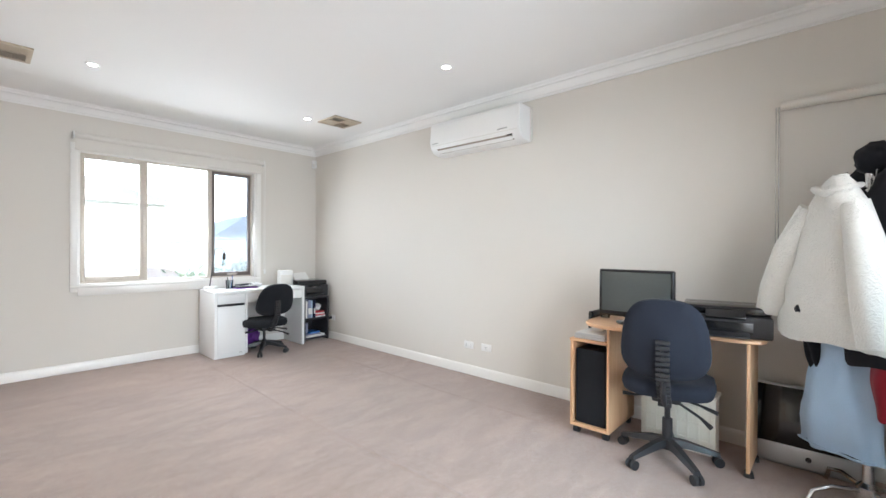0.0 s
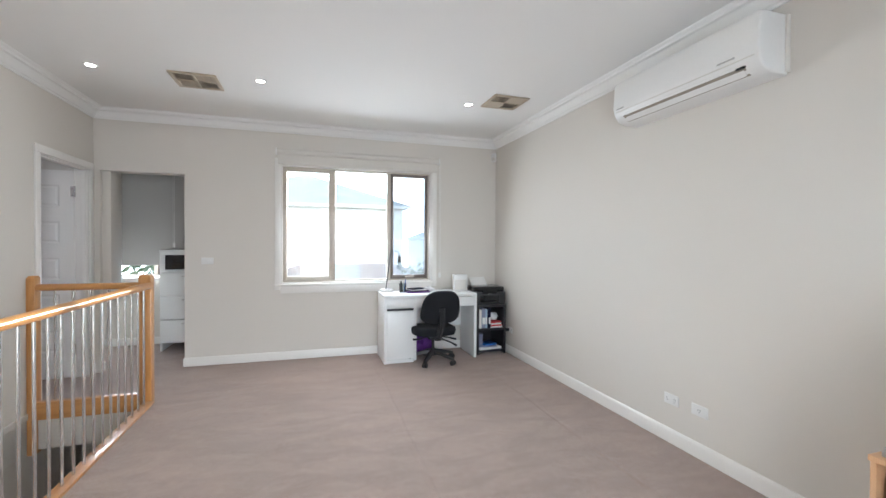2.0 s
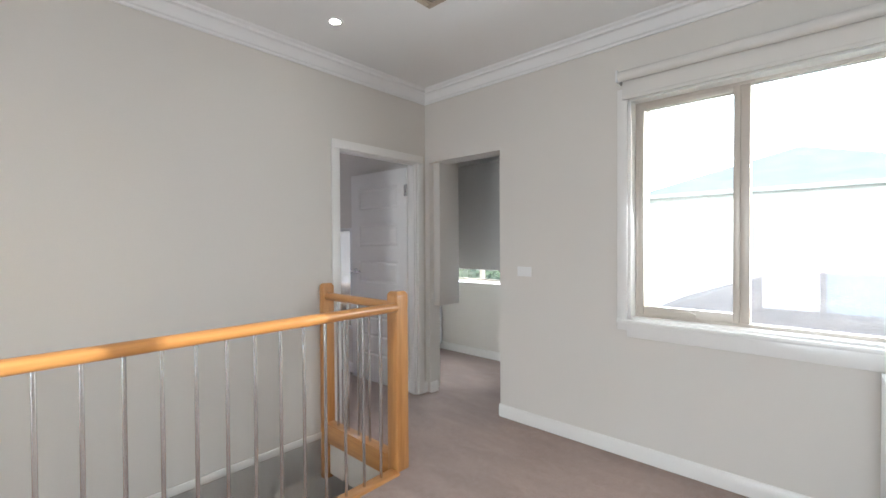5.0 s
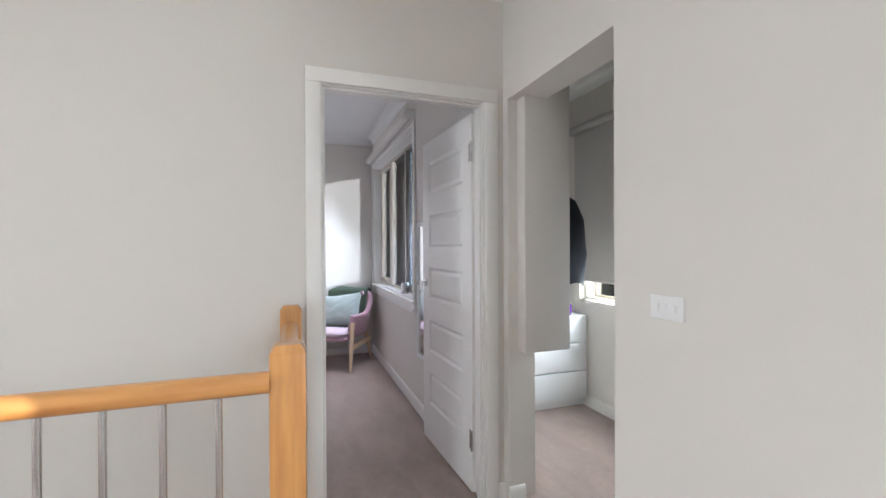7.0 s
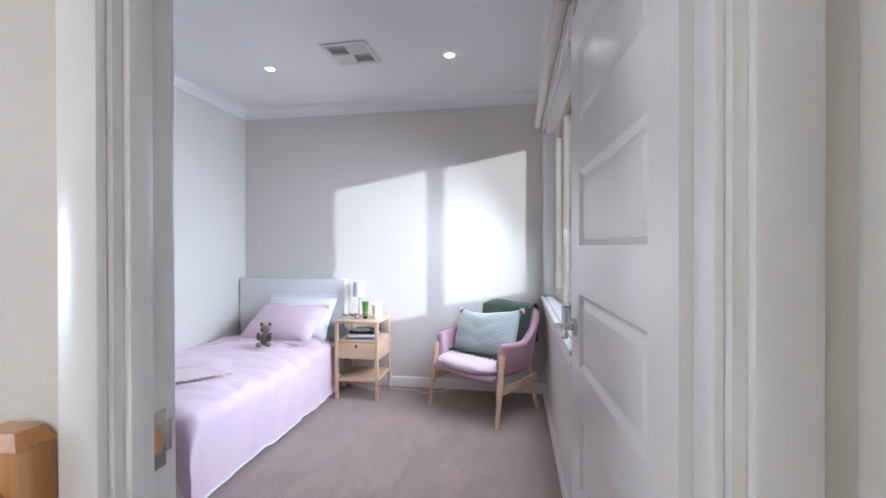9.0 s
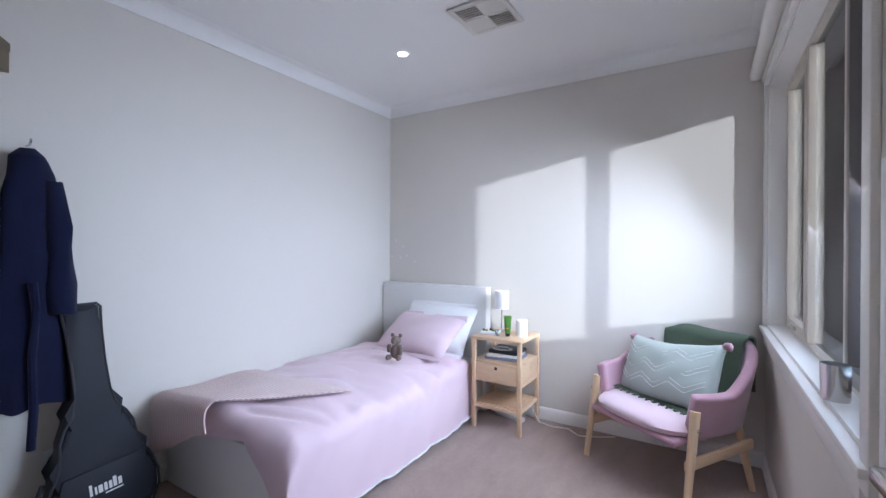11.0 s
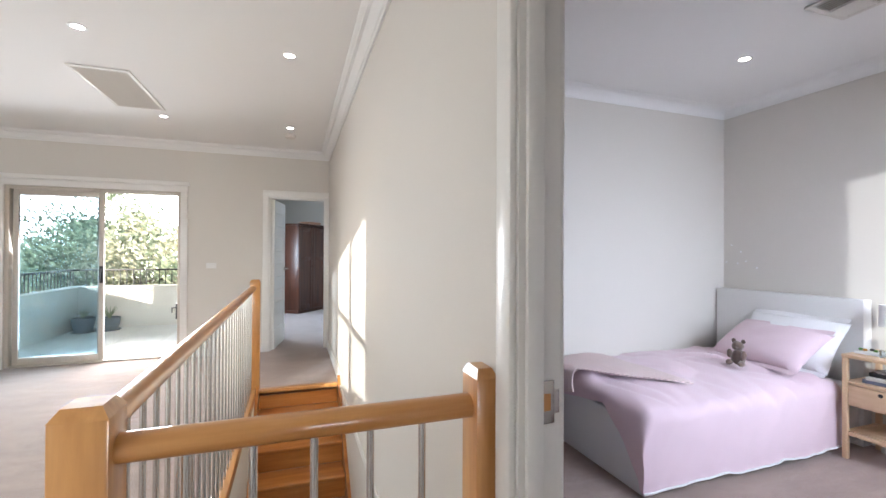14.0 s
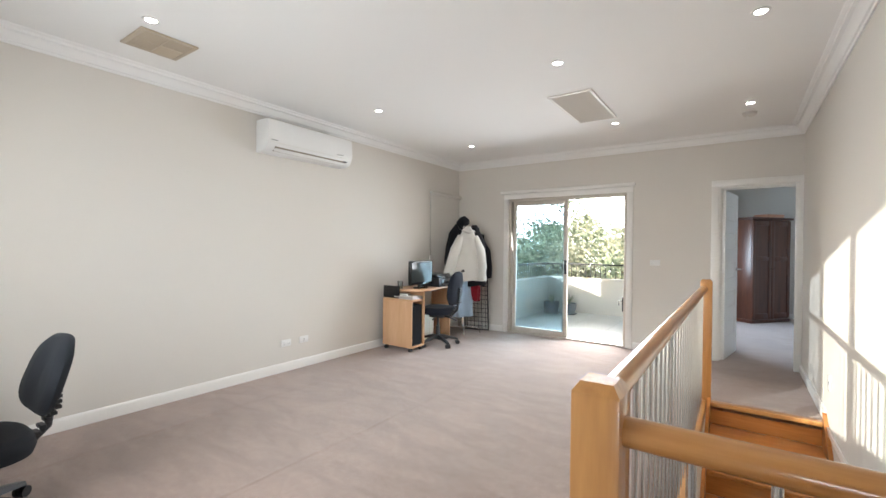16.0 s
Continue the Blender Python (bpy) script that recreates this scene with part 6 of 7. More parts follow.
pillow_on_bed("pillow", pose(-4.03, 3.27, 0.67, 0, 48, 2), LINEN, "plump white pillow leaning on the headboard", 0.44, 0.66, 0.15, 3.0)
pillow_on_bed("pillow", pose(-3.835, 3.26, 0.650, 0, 33, -4), PINK, "pale pink pillow propped in front of the white one", 0.42, 0.66, 0.16, 1.0)
br = bmesh.new()
ball(br, (0, 0, 0.055), 0.048, 1, 0.9, 1.15, 16)
ball(br, (0.01, 0, 0.135), 0.036, 1, 1.0, 0.95, 16)
for s in (-1, 1):
    ball(br, (0.0, s * 0.030, 0.168), 0.015, 0.7, 1, 1, 10)
    ball(br, (0.045, s * 0.038, 0.022), 0.021, 1.7, 0.9, 0.9, 10)
    ball(br, (0.028, s * 0.045, 0.080), 0.017, 1.2, 1, 1.8, 10)
ball(br, (0.042, 0, 0.128), 0.016, 1, 1, 0.8, 10)
br = solid("soft_toy", wobble(br, 0.004, 0.02, 1), BROWNP, "small brown soft toy sitting on the pink duvet", "soft toy", smooth=80)
br.matrix_basis = pose(-3.475, 3.31, 0.535, 0, 0, 12)

# nightstand
ns = thing("nightstand", pose(-4.275, 3.685, 0), "pale bamboo nightstand with one drawer and a slatted shelf", "nightstand")
S = 0.385
for x, y in ((0, 0), (S - 0.03, 0), (0, S - 0.03), (S - 0.03, S - 0.03)):
    bm = bmesh.new()
    box(bm, x, x + 0.03, y, y + 0.03, 0, 0.655, 0.006)
    part("leg", bm, PALE, ns)
part("top", bx(-0.002, S + 0.002, -0.002, S + 0.002, 0.650, 0.672, r=0.004), PALE_Y, ns)
part("shelf", bx(0.006, S - 0.006, 0.006, S - 0.006, 0.485, 0.500, r=0.002), PALE_Y, ns)
part("drawer_case", bx(0.01, S - 0.02, 0.008, S - 0.008, 0.345, 0.485, r=0.002), PALE_Y, ns)
d = part("drawer", bx(S - 0.022, S - 0.006, 0.032, S - 0.032, 0.350, 0.480, r=0.003), PALE_Y, ns)
part("finger_hole", cy((S - 0.0065, S / 2, 0.455), (S - 0.0045, S / 2, 0.455), 0.012, seg=16), BLACK, d, "dark round finger hole")
for y in (0.0, S - 0.03):
    part("rail", bx(0.03, S - 0.03, y + 0.005, y + 0.025, 0.155, 0.180, r=0.003), PALE, ns)
    part("rail", bx(0.03, S - 0.03, y + 0.005, y + 0.025, 0.335, 0.360, r=0.003), PALE, ns)
for x in (0.0, S - 0.03):
    part("rail", bx(x + 0.005, x + 0.025, 0.03, S - 0.03, 0.155, 0.180, r=0.003), PALE_Y, ns)
slm = mesh_of("slat", bx(-0.010, 0.010, 0.026, S - 0.026, 0.168, 0.180, r=0.003), PALE_Y)
for k in range(9):
    part_of("slat", slm, ns, pose(0.06 + 0.033 * k, 0, 0))
tl = thing("table_lamp", pose(-4.17, 3.80, 0.672), "small white drum table lamp on a thin steel stem", "table lamp")
part("base", lathe(bmesh.new(), [(0.048, 0), (0.048, 0.006), (0.010, 0.012), (0.0001, 0.013)], seg=24), STEEL, tl)
part("stem", cy((0, 0, 0.01), (0, 0, 0.22), 0.0055, seg=10), STEEL, tl)
part("shade", lathe(bmesh.new(), [(0.056, 0.175), (0.054, 0.315), (0.052, 0.315), (0.054, 0.175)], seg=28), LINEN, tl, "white drum shade")
tb = thing("hand_cream_tube", pose(-4.02, 3.915, 0.672, 0, 0, 105), "green squeeze tube standing on its cap on the nightstand", "cosmetic tube")
part("cap", lathe(bmesh.new(), [(0.017, 0), (0.019, 0.022), (0.0001, 0.023)], seg=16), GLOSSB, tb)


def tubefn(u, v):
    a = v * math.tau
    w, t = 0.021 + 0.008 * u, 0.020 * (1 - u) + 0.0015
    return Vector((w * math.cos(a), t * math.sin(a), 0.022 + 0.128 * u))


part("tube", sheet(bmesh.new(), tubefn, 8, 20, closed=True), GREEN, tb, smooth=60)
part("print_bar", bx(-0.014, 0.014, -0.0215, -0.0165, 0.055, 0.062), OCHRE, tb, smooth=0)
cn = solid("candle", lathe(bmesh.new(), [(0.040, 0), (0.042, 0.005), (0.042, 0.118), (0.038, 0.122), (0.0001, 0.118)], seg=24), LINEN, "white pillar candle on the nightstand", "candle")
cn.location = (-4.07, 4.005, 0.672)
ty = thing("trinket_tray", pose(-4.04, 3.765, 0.672, 0, 0, 12), "small white tray of trinkets on the nightstand", "tray")
part("tray", bx(-0.05, 0.05, -0.07, 0.07, 0, 0.02, r=0.005), WHITE, ty)
for k, mtl in enumerate((GREEN, OCHRE, BLACK, GREEN, CHROME)):
    part("trinket", ball(bmesh.new(), (0.02 * math.sin(k * 2.3), -0.05 + 0.025 * k, 0.026), 0.012, 1.4, 1, 0.7, 10), mtl, ty)
bt = solid("perfume_bottle", bx(-0.014, 0.014, -0.014, 0.014, 0, 0.05, r=0.004), JARGL, "tiny clear bottle beside the tray", "bottle")
bt.location = (-3.98, 3.85, 0.672)
stack(pose(-4.08, 3.88, 0.500, 0, 0, 6), [(0.24, 0.26, 0.022, 0, 0, 0, LILAC, "book"), (0.22, 0.24, 0.02, 0.01, 0, 5, PAPER, "book"), (0.20, 0.22, 0.025, 0, 0.01, -6, BLACK, "book")], "book_pile", "books and magazines on the nightstand shelf", "books")
ca = bmesh.new()
rnd = random.Random(7)
pts = []
for k in range(34):
    a = k * 0.75
    r = 0.045 + 0.03 * rnd.random()
    pts.append((-4.02 + r * 0.8 * math.cos(a), 3.87 + r * 1.3 * math.sin(a), 0.572 + 0.002 * (k % 5)))
tube(ca, pts, 0.0028, 6)
solid("charging_cable", ca, PLAST_W, "coiled white charging cable on the nightstand shelf", "cable")
fl = bmesh.new()
tube(fl, [(-4.27, 4.00, 0.10), (-4.22, 4.09, 0.008), (-4.20, 4.20, 0.005), (-4.23, 4.30, 0.005), (-4.15, 4.40, 0.005), (-4.20, 4.52, 0.005), (-4.27, 4.62, 0.005)], 0.004, 8)
solid("floor_cable", fl, PLAST_W, "white cable trailing over the carpet by the wall", "cable")
fl = thing("power_strip", pose(-4.20, 3.86, 0, 0, 0, 70), "white power strip on the carpet under the nightstand", "power strip")
part("body", bx(-0.13, 0.13, -0.028, 0.028, 0, 0.035, r=0.006), PLAST_W, fl)
part("plug", bx(-0.08, -0.04, -0.02, 0.02, 0.035, 0.075, r=0.006), PLAST_W, fl)

# armchair
ac2 = thing("armchair", pose(-3.945, 4.955, 0, 0, 0, -124.8), "dusty pink upholstered armchair on pale wooden legs", "armchair")


def shell(u, v):
    # v runs from one arm's front round the back to the other; u goes up
    a = (v - 0.5) * 2
    ang = a * radians(128)
    px, py = math.sin(ang), -math.cos(ang)
    w, dd = 0.345, 0.33
    x = w * (1 if px > 0 else -1) * abs(px) ** 0.62
    y = dd * (py if py < 0 else py * 1.15) - 0.02
    low = 0.345
    top = 0.575 + 0.235 * max(0.0, math.cos(ang)) ** 0.9
    z = low + (top - low) * u
    flare = 0.055 * u
    x += flare * (1 if px > 0 else -1) * abs(px)
    y -= 0.11 * u * max(0, math.cos(ang))
    return Vector((x, y, z))


sm = sheet(bmesh.new(), shell, 10, 44, 0.055)
bmesh.ops.bevel(sm, geom=[e for e in sm.edges if e.is_manifold and e.calc_face_angle(0) > 1.0], offset=0.02, segments=3, profile=0.6, affect="EDGES")
part("shell", sm, ROSE, ac2, "pink wraparound shell", smooth=70)


def seatfn(u, v):
    a = v * math.tau
    ca, sa = math.cos(a), math.sin(a)
    sup = (abs(ca) ** 3 + abs(sa) ** 3) ** (-1 / 3)
    rad, z = ((0.0001, 0.075), (0.6, 0.072), (0.92, 0.058), (1.0, 0.028), (0.95, 0.0), (0.6, -0.03), (0.0001, -0.03))[round(u * 6)]
    return Vector((0.325 * ca * sup * rad, 0.30 * sa * sup * rad + 0.035, 0.355 + z + 0.02 * (0.035 + 0.3 * sa * sup * rad)))


part("seat_cushion", sheet(bmesh.new(), seatfn, 6, 40, closed=True), PINK, ac2, "pale pink seat pad", smooth=70)
part("seat_pan", bx(-0.29, 0.29, -0.26, 0.30, 0.315, 0.350, r=0.015, seg=3), ROSE, ac2)
for sx in (-1, 1):
    part("leg", cy((sx * 0.345, 0.285, 0.0), (sx * 0.335, 0.205, 0.505), 0.016, 0.025, seg=14), PALE, ac2, "round tapered leg")
    part("leg", cy((sx * 0.325, -0.27, 0.0), (sx * 0.285, -0.18, 0.42), 0.015, 0.024, seg=14), PALE, ac2, "round tapered leg")
    part("stretcher", spin(bx(-0.011, 0.011, -0.27, 0.25, -0.026, 0.026, r=0.004), pose(sx * 0.322, 0.005, 0.245, -3)), PALE_Y, ac2)
    part("bolt", cy((sx * 0.36, 0.222, 0.42), (sx * 0.372, 0.222, 0.42), 0.008, seg=12), STEEL, ac2)


def wrap(u, v):
    x = -0.26 + 0.50 * v
    s = u * 0.95
    if s < 0.30:
        y, z = -0.415 - 0.012 * math.sin(8 * v), 0.50 + s
    elif s < 0.42:
        k = (s - 0.30) / 0.12
        y, z = -0.415 + 0.10 * k, 0.80 + 0.028 * math.sin(k * math.pi)
    else:
        k = (s - 0.42) / 0.53
        y, z = -0.305 + 0.10 * k + 0.25 * max(0, k - 0.7), 0.80 - 0.37 * min(1, k * 1.15)
    y += 0.22 * x * x * (1 if s > 0.42 else 0.6)
    return Vector((x, y, z)) + 0.010 * Vector(noise.noise_vector(Vector((x * 6, s * 6, 1.0))))


gb = thing("wool_blanket", ac2.matrix_basis.copy(), "dark green wool blanket folded over the armchair's back", "blanket")
part("blanket", sheet(bmesh.new(), wrap, 40, 22, 0.012), FOREST, gb, smooth=80)
fr = bmesh.new()
for k in range(46):
    x = -0.27 + 0.56 * k / 45
    tube(fr, [(x, 0.05 + 0.01 * math.sin(k), 0.437), (x + 0.008, 0.12 + 0.02 * math.sin(k * 1.7), 0.436)], 0.004, 5)
part("fringe", fr, FOREST, gb, "knotted fringe")
cs = thing("cushion", ac2.matrix_basis @ pose(0.02, -0.05, 0.605, -64, 0, -3) @ pose(0, 0, 0, 0, 0, 6), "sage green cushion with zigzag stitching and pink pompoms", "cushion")
part("cover", cushion(bmesh.new(), 0.64, 0.38, 0.20, n=22, sag=-0.03, seed=5.0), SAGE, cs, smooth=80)
for row in (-0.11, -0.085, -0.02, 0.005, 0.07, 0.095):
    pts = []
    for k in range(40):
        x = -0.28 + 0.56 * k / 39
        y = row + 0.028 * (1 - abs(((k / 6.5) % 2) - 1) * 2) * 0.9
        xx, yy = x / 0.32, y / 0.19
        puff = (max(0, 1 - abs(xx) ** 2.6) * max(0, 1 - abs(yy) ** 2.6)) ** 0.55
        pts.append((x, y + 0.03 * (1 - xx * xx), 0.100 * puff + 0.005))
    part("stitching", tube(bmesh.new(), pts, 0.0015, 5), LINEN, cs, "white zigzag stitch row")
for x, y in ((-0.315, 0.172), (0.315, 0.172), (0.318, -0.172), (-0.318, -0.172)):
    part("pompom", wobble(ball(bmesh.new(), (x, y, 0), 0.024, seg=14), 0.008, 0.012, x), ROSE, cs, "pink pompom", smooth=80)

# bookshelf, books and jars
bs = thing("bookcase", pose(-1.385, 3.075, 0, 0, 0, 235.7), "tall narrow white bookcase full of jars and books", "bookcase")
BWD, BD = 0.43, 0.235
part("side_panel", bx(0, 0.018, 0, BD, 0, 2.02, r=0.001), WHITE, bs)
sp_ = part("side_panel", bx(BWD - 0.018, BWD, 0, BD, 0, 2.02, r=0.001), WHITE, bs)
hole = mesh_of("peg_hole", cy((0, 0, 0), (0.0008, 0, 0), 0.003, seg=8), BLACK, 0)
for k in range(34):
    part_of("peg_hole", hole, sp_, pose(BWD - 0.0190, 0.05, 0.15 + 0.053 * k))
part("back_panel", bx(0.018, BWD - 0.018, BD - 0.006, BD, 0.06, 2.02), WHITE, bs, smooth=0)
LEV = (0.06, 0.40, 0.71, 1.05, 1.315, 1.75, 2.00)
for z in LEV:
    part("shelf", bx(0.018, BWD - 0.018, 0.004, BD - 0.006, z, z + 0.018, r=0.001), WHITE, bs)
part("plinth", bx(0.018, BWD - 0.018, 0.02, 0.03, 0, 0.06), WHITE, bs, smooth=0)
BM = bs.matrix_basis


def on_shelf(level, x, y=0.10, turn=0.0):
    return BM @ pose(x, y, LEV[level] + 0.018, 0, 0, turn)


stack(BM @ pose(0.215, 0.105, 2.02), [(0.42, 0.27, 0.085, 0, 0, 0, OLIVE, "box"), (0.425, 0.275, 0.035, 0, 0, 0, OLIVE, "lid")], "storage_box", "olive card storage box with a lid on the bookcase", "box", "boxes on the bookcase")
stack(BM @ pose(0.16, 0.10, 2.14), [(0.30, 0.22, 0.06, 0, 0, 3, TERRA, "box"), (0.305, 0.225, 0.025, 0, 0, 3, TERRA, "lid")], "storage_box", "salmon card storage box on top of the olive one", "box", "boxes on the bookcase")


def bottle(m, prof, mtl, label, category, cap=None):
    b = thing(category.replace(" ", "_"), m, label, category)
    part("body", lathe(bmesh.new(), prof, seg=18), mtl, b)
    if cap:
        part("lid", lathe(bmesh.new(), [(cap[0], prof[-1][1] - 0.002), (cap[0], prof[-1][1] + cap[1]), (0.0001, prof[-1][1] + cap[1])], seg=16), cap[2], b)
    return b


bottle(on_shelf(5, 0.10), [(0.035, 0), (0.037, 0.01), (0.037, 0.13), (0.016, 0.19), (0.013, 0.25), (0.0001, 0.25)], GREEN, "dark green glass bottle on the top shelf", "bottle")
bottle(on_shelf(5, 0.25, 0.09), [(0.045, 0), (0.047, 0.07), (0.0001, 0.07)], PLAST_W, "white jar with a dark lid on the top shelf", "jar", (0.048, 0.02, BLACK))
bottle(on_shelf(4, 0.09, 0.08), [(0.02, 0), (0.02, 0.12), (0.0001, 0.12)], BLUEP, "small blue can on the bookcase", "can")
bottle(on_shelf(4, 0.15, 0.06), [(0.022, 0), (0.022, 0.06), (0.0001, 0.06)], JARGL, "clear perfume flask on the bookcase", "flask", (0.010, 0.03, CHROME))
bottle(on_shelf(4, 0.22, 0.07), [(0.020, 0), (0.020, 0.075), (0.0001, 0.075)], JARGL, "clear scent flask with a black stopper", "flask", (0.010, 0.025, BLACK))
bottle(on_shelf(4, 0.30, 0.07), [(0.042, 0), (0.042, 0.03), (0.0001, 0.03)], JARGL, "low glass pot with a black lid", "pot", (0.043, 0.025, BLACK))
bottle(on_shelf(4, 0.12, 0.13), [(0.03, 0), (0.03, 0.09), (0.0001, 0.09)], PINK, "pink cosmetic tub on the bookcase", "tub")
bottle(on_shelf(3, 0.10, 0.08), [(0.035, 0), (0.035, 0.16), (0.0001, 0.16)], JARGL, "tall glass holding bright pens", "tumbler", (0.036, 0.012, REDP))
bottle(on_shelf(3, 0.25, 0.08), [(0.055, 0), (0.057, 0.07), (0.0001, 0.07)], LINEN, "big white candle in a glass", "candle")
bottle(on_shelf(3, 0.25, 0.08), [(0.0595, 0.0), (0.0605, 0.115), (0.0585, 0.115), (0.0585, 0.001)], JARGL, "clear glass round the white candle", "candle glass")
for k, (mtl, w, hh) in enumerate(((REDP, 0.028, 0.20), (OCHRE, 0.03, 0.19), (BLUEP, 0.022, 0.215), (LILAC, 0.045, 0.185), (LILAC, 0.048, 0.18))):
    b = thing("book", on_shelf(2, 0.05 + 0.052 * k, 0.04), "upright hardback on the bookcase", "book", "upright books")
    part("cover", bx(0, w, 0, 0.15, 0, hh, r=0.003), mtl, b)
    part("spine_bar", bx(0.004, w - 0.004, -0.001, 0.001, hh * 0.55, hh * 0.8), PAPER, b, smooth=0)
bottle(on_shelf(2, 0.09, 0.02), [(0.028, 0), (0.030, 0.01), (0.030, 0.085), (0.014, 0.11), (0.012, 0.125), (0.0001, 0.125)], PLAST_W, "white lotion bottle with a green cap", "bottle", (0.013, 0.03, GREEN))
stack(on_shelf(1, 0.20, 0.10, 4), [(0.30, 0.17, 0.03, 0, 0, 0, PINKP, "book"), (0.29, 0.17, 0.025, 0, 0, 5, REDP, "book"), (0.28, 0.16, 0.032, 0, 0, -3, PAPER, "book"), (0.27, 0.16, 0.022, 0, 0, 4, BLACK, "book"), (0.27, 0.16, 0.028, 0, 0, -6, PAPER, "book"), (0.24, 0.15, 0.03, 0, 0, 8, BLACK, "book"), (0.20, 0.14, 0.02, 0, 0, -5, OCHRE, "notebook")], "book_stack", "leaning pile of paperbacks with bright spines", "books")
stack(on_shelf(0, 0.13, 0.10, -8), [(0.20, 0.16, 0.03, 0, 0, 0, PINKP, "book"), (0.18, 0.15, 0.05, 0, 0, 7, PURPLE, "box")], "book_stack", "magenta book and purple box at the bottom of the bookcase", "books")
bottle(on_shelf(0, 0.29, 0.08), [(0.04, 0), (0.042, 0.16), (0.0001, 0.16)], OCHRE, "ochre cylinder tin at the bottom of the bookcase", "tin", (0.043, 0.03, OCHRE))

# bathrobe on a hook
g, bm = garment("bathrobe", pose(-1.735, 2.665, 0, 0, 0, 4), NAVYC, "navy towelling bathrobe hanging from a wall hook", "bathrobe",
                [(0.62, 0.135, 0.055, 0.0), (1.00, 0.125, 0.06, 0.0), (1.25, 0.115, 0.065, 0.0), (1.50, 0.095, 0.065, 0.0), (1.62, 0.075, 0.055, 0), (1.70, 0.05, 0.045, 0.02), (1.735, 0.02, 0.02, 0.02)], 5, 0.014, 0.3, group="")
part("body", bm, NAVYC, g, smooth=80)
part("sleeve", wobble(sleeve(bmesh.new(), [(-0.06, 0.03, 1.60), (-0.075, 0.05, 1.40), (-0.085, 0.055, 1.15), (-0.085, 0.05, 1.02)], [0.035, 0.05, 0.055, 0.05]), 0.010, 0.05, 4), NAVYC, g, smooth=80)
part("belt", tube(bmesh.new(), [(0.02, 0.075, 1.16), (0.01, 0.085, 1.05), (0.02, 0.080, 0.85), (0.012, 0.07, 0.62), (0.02, 0.065, 0.45)], [0.018, 0.016, 0.016, 0.017, 0.016], 8), NAVYC, g)
hk = solid("wall_hook", tube(bmesh.new(), [(-1.745, 2.56, 1.765), (-1.745, 2.60, 1.765), (-1.745, 2.615, 1.775), (-1.745, 2.62, 1.79)], 0.005, 8), STEEL, "small steel coat hook on the bedroom wall", "hook")

# guitar bag
gt = thing("guitar_bag", pose(-1.985, 2.755, 0.0, 5.5, 5.0, 0), "padded black nylon guitar bag leaning in the corner", "guitar bag")
half = [(0.0, 0.012), (0.10, 0.0), (0.17, 0.02), (0.212, 0.09), (0.218, 0.17), (0.195, 0.26), (0.158, 0.335), (0.145, 0.40), (0.140, 0.455), (0.118, 0.51), (0.082, 0.56), (0.066, 0.64), (0.062, 0.78), (0.066, 0.93), (0.074, 1.03), (0.060, 1.048), (0.0, 1.052)]
outl = [(x, z) for x, z in half] + [(-x, z) for x, z in half[-2:0:-1]]
gm = prism(bmesh.new(), outl, -0.055, 0.055, 0.03, 4)
spin(gm, Matrix.Rotation(radians(90), 4, "X"))
part("bag", gm, NYLON, gt, "black padded shell", smooth=50)
part("piping", tube(bmesh.new(), [(x * 1.003, 0.052, z) for x, z in outl + outl[:1]], 0.006, 6), BLACK, gt)
pk = [(-0.165, 0.07), (0.165, 0.07), (0.185, 0.14), (0.180, 0.22), (0.150, 0.30), (-0.150, 0.30), (-0.180, 0.22), (-0.185, 0.14)]
pm = prism(bmesh.new(), pk, 0.0, 0.014, 0.006, 2)
spin(pm, Matrix.Translation((0, 0.066, 0)) @ Matrix.Rotation(radians(90), 4, "X"))
part("front_pocket", pm, NYLON, gt, "zipped front pocket", smooth=50)
lg = bmesh.new()
for k, (x, w, h) in enumerate(((-0.062, 0.010, 0.050), (-0.044, 0.008, 0.034), (-0.026, 0.016, 0.034), (-0.006, 0.012, 0.036), (0.012, 0.012, 0.034), (0.030, 0.014, 0.046), (0.050, 0.014, 0.034))):
    box(lg, -x - w / 2, -x + w / 2, 0.0665, 0.0685, 0.185, 0.185 + h)
box(lg, -0.06, 0.01, 0.0665, 0.0685, 0.170, 0.176)
part("logo_bars", lg, PAPER, gt, "white printed mark", smooth=0)
part("carry_strap", tube(bmesh.new(), [(0.20, 0.0, 0.30), (0.235, 0.02, 0.24), (0.235, 0.02, 0.16), (0.21, 0.0, 0.10)], 0.010, 8), NYLON, gt)

# stool, mat, mirror and small things
sl_ = thing("stool", pose(-1.455, 3.30, 0, 0, 0, 30), "pale wooden stool with a rounded seat", "stool")
part("seat", bx(-0.13, 0.13, -0.15, 0.15, 0.41, 0.45, r=0.016, seg=4), PALE_Y, sl_)
for x, y in ((-0.09, -0.11), (0.09, -0.11), (-0.09, 0.11), (0.09, 0.11)):
    part("leg", cy((x * 1.15, y * 1.15, 0), (x, y, 0.415), 0.014, 0.018, seg=12), PALE, sl_)
for s in (-1, 1):
    part("stretcher", cy((s * 0.097, -0.115, 0.16), (s * 0.097, 0.115, 0.16), 0.009, seg=10), PALE_Y, sl_)
solid("folded_mat", bx(-1.155, -1.085, 3.42, 3.85, 0.0, 0.97, r=0.02, seg=3), BLUEP, "bright blue folded mat standing against the wall", "mat")
mr = thing("wall_mirror", pose(-2.085, BN, 0.97), "narrow white-framed mirror on the wall beside the window", "mirror")
bm = bmesh.new()
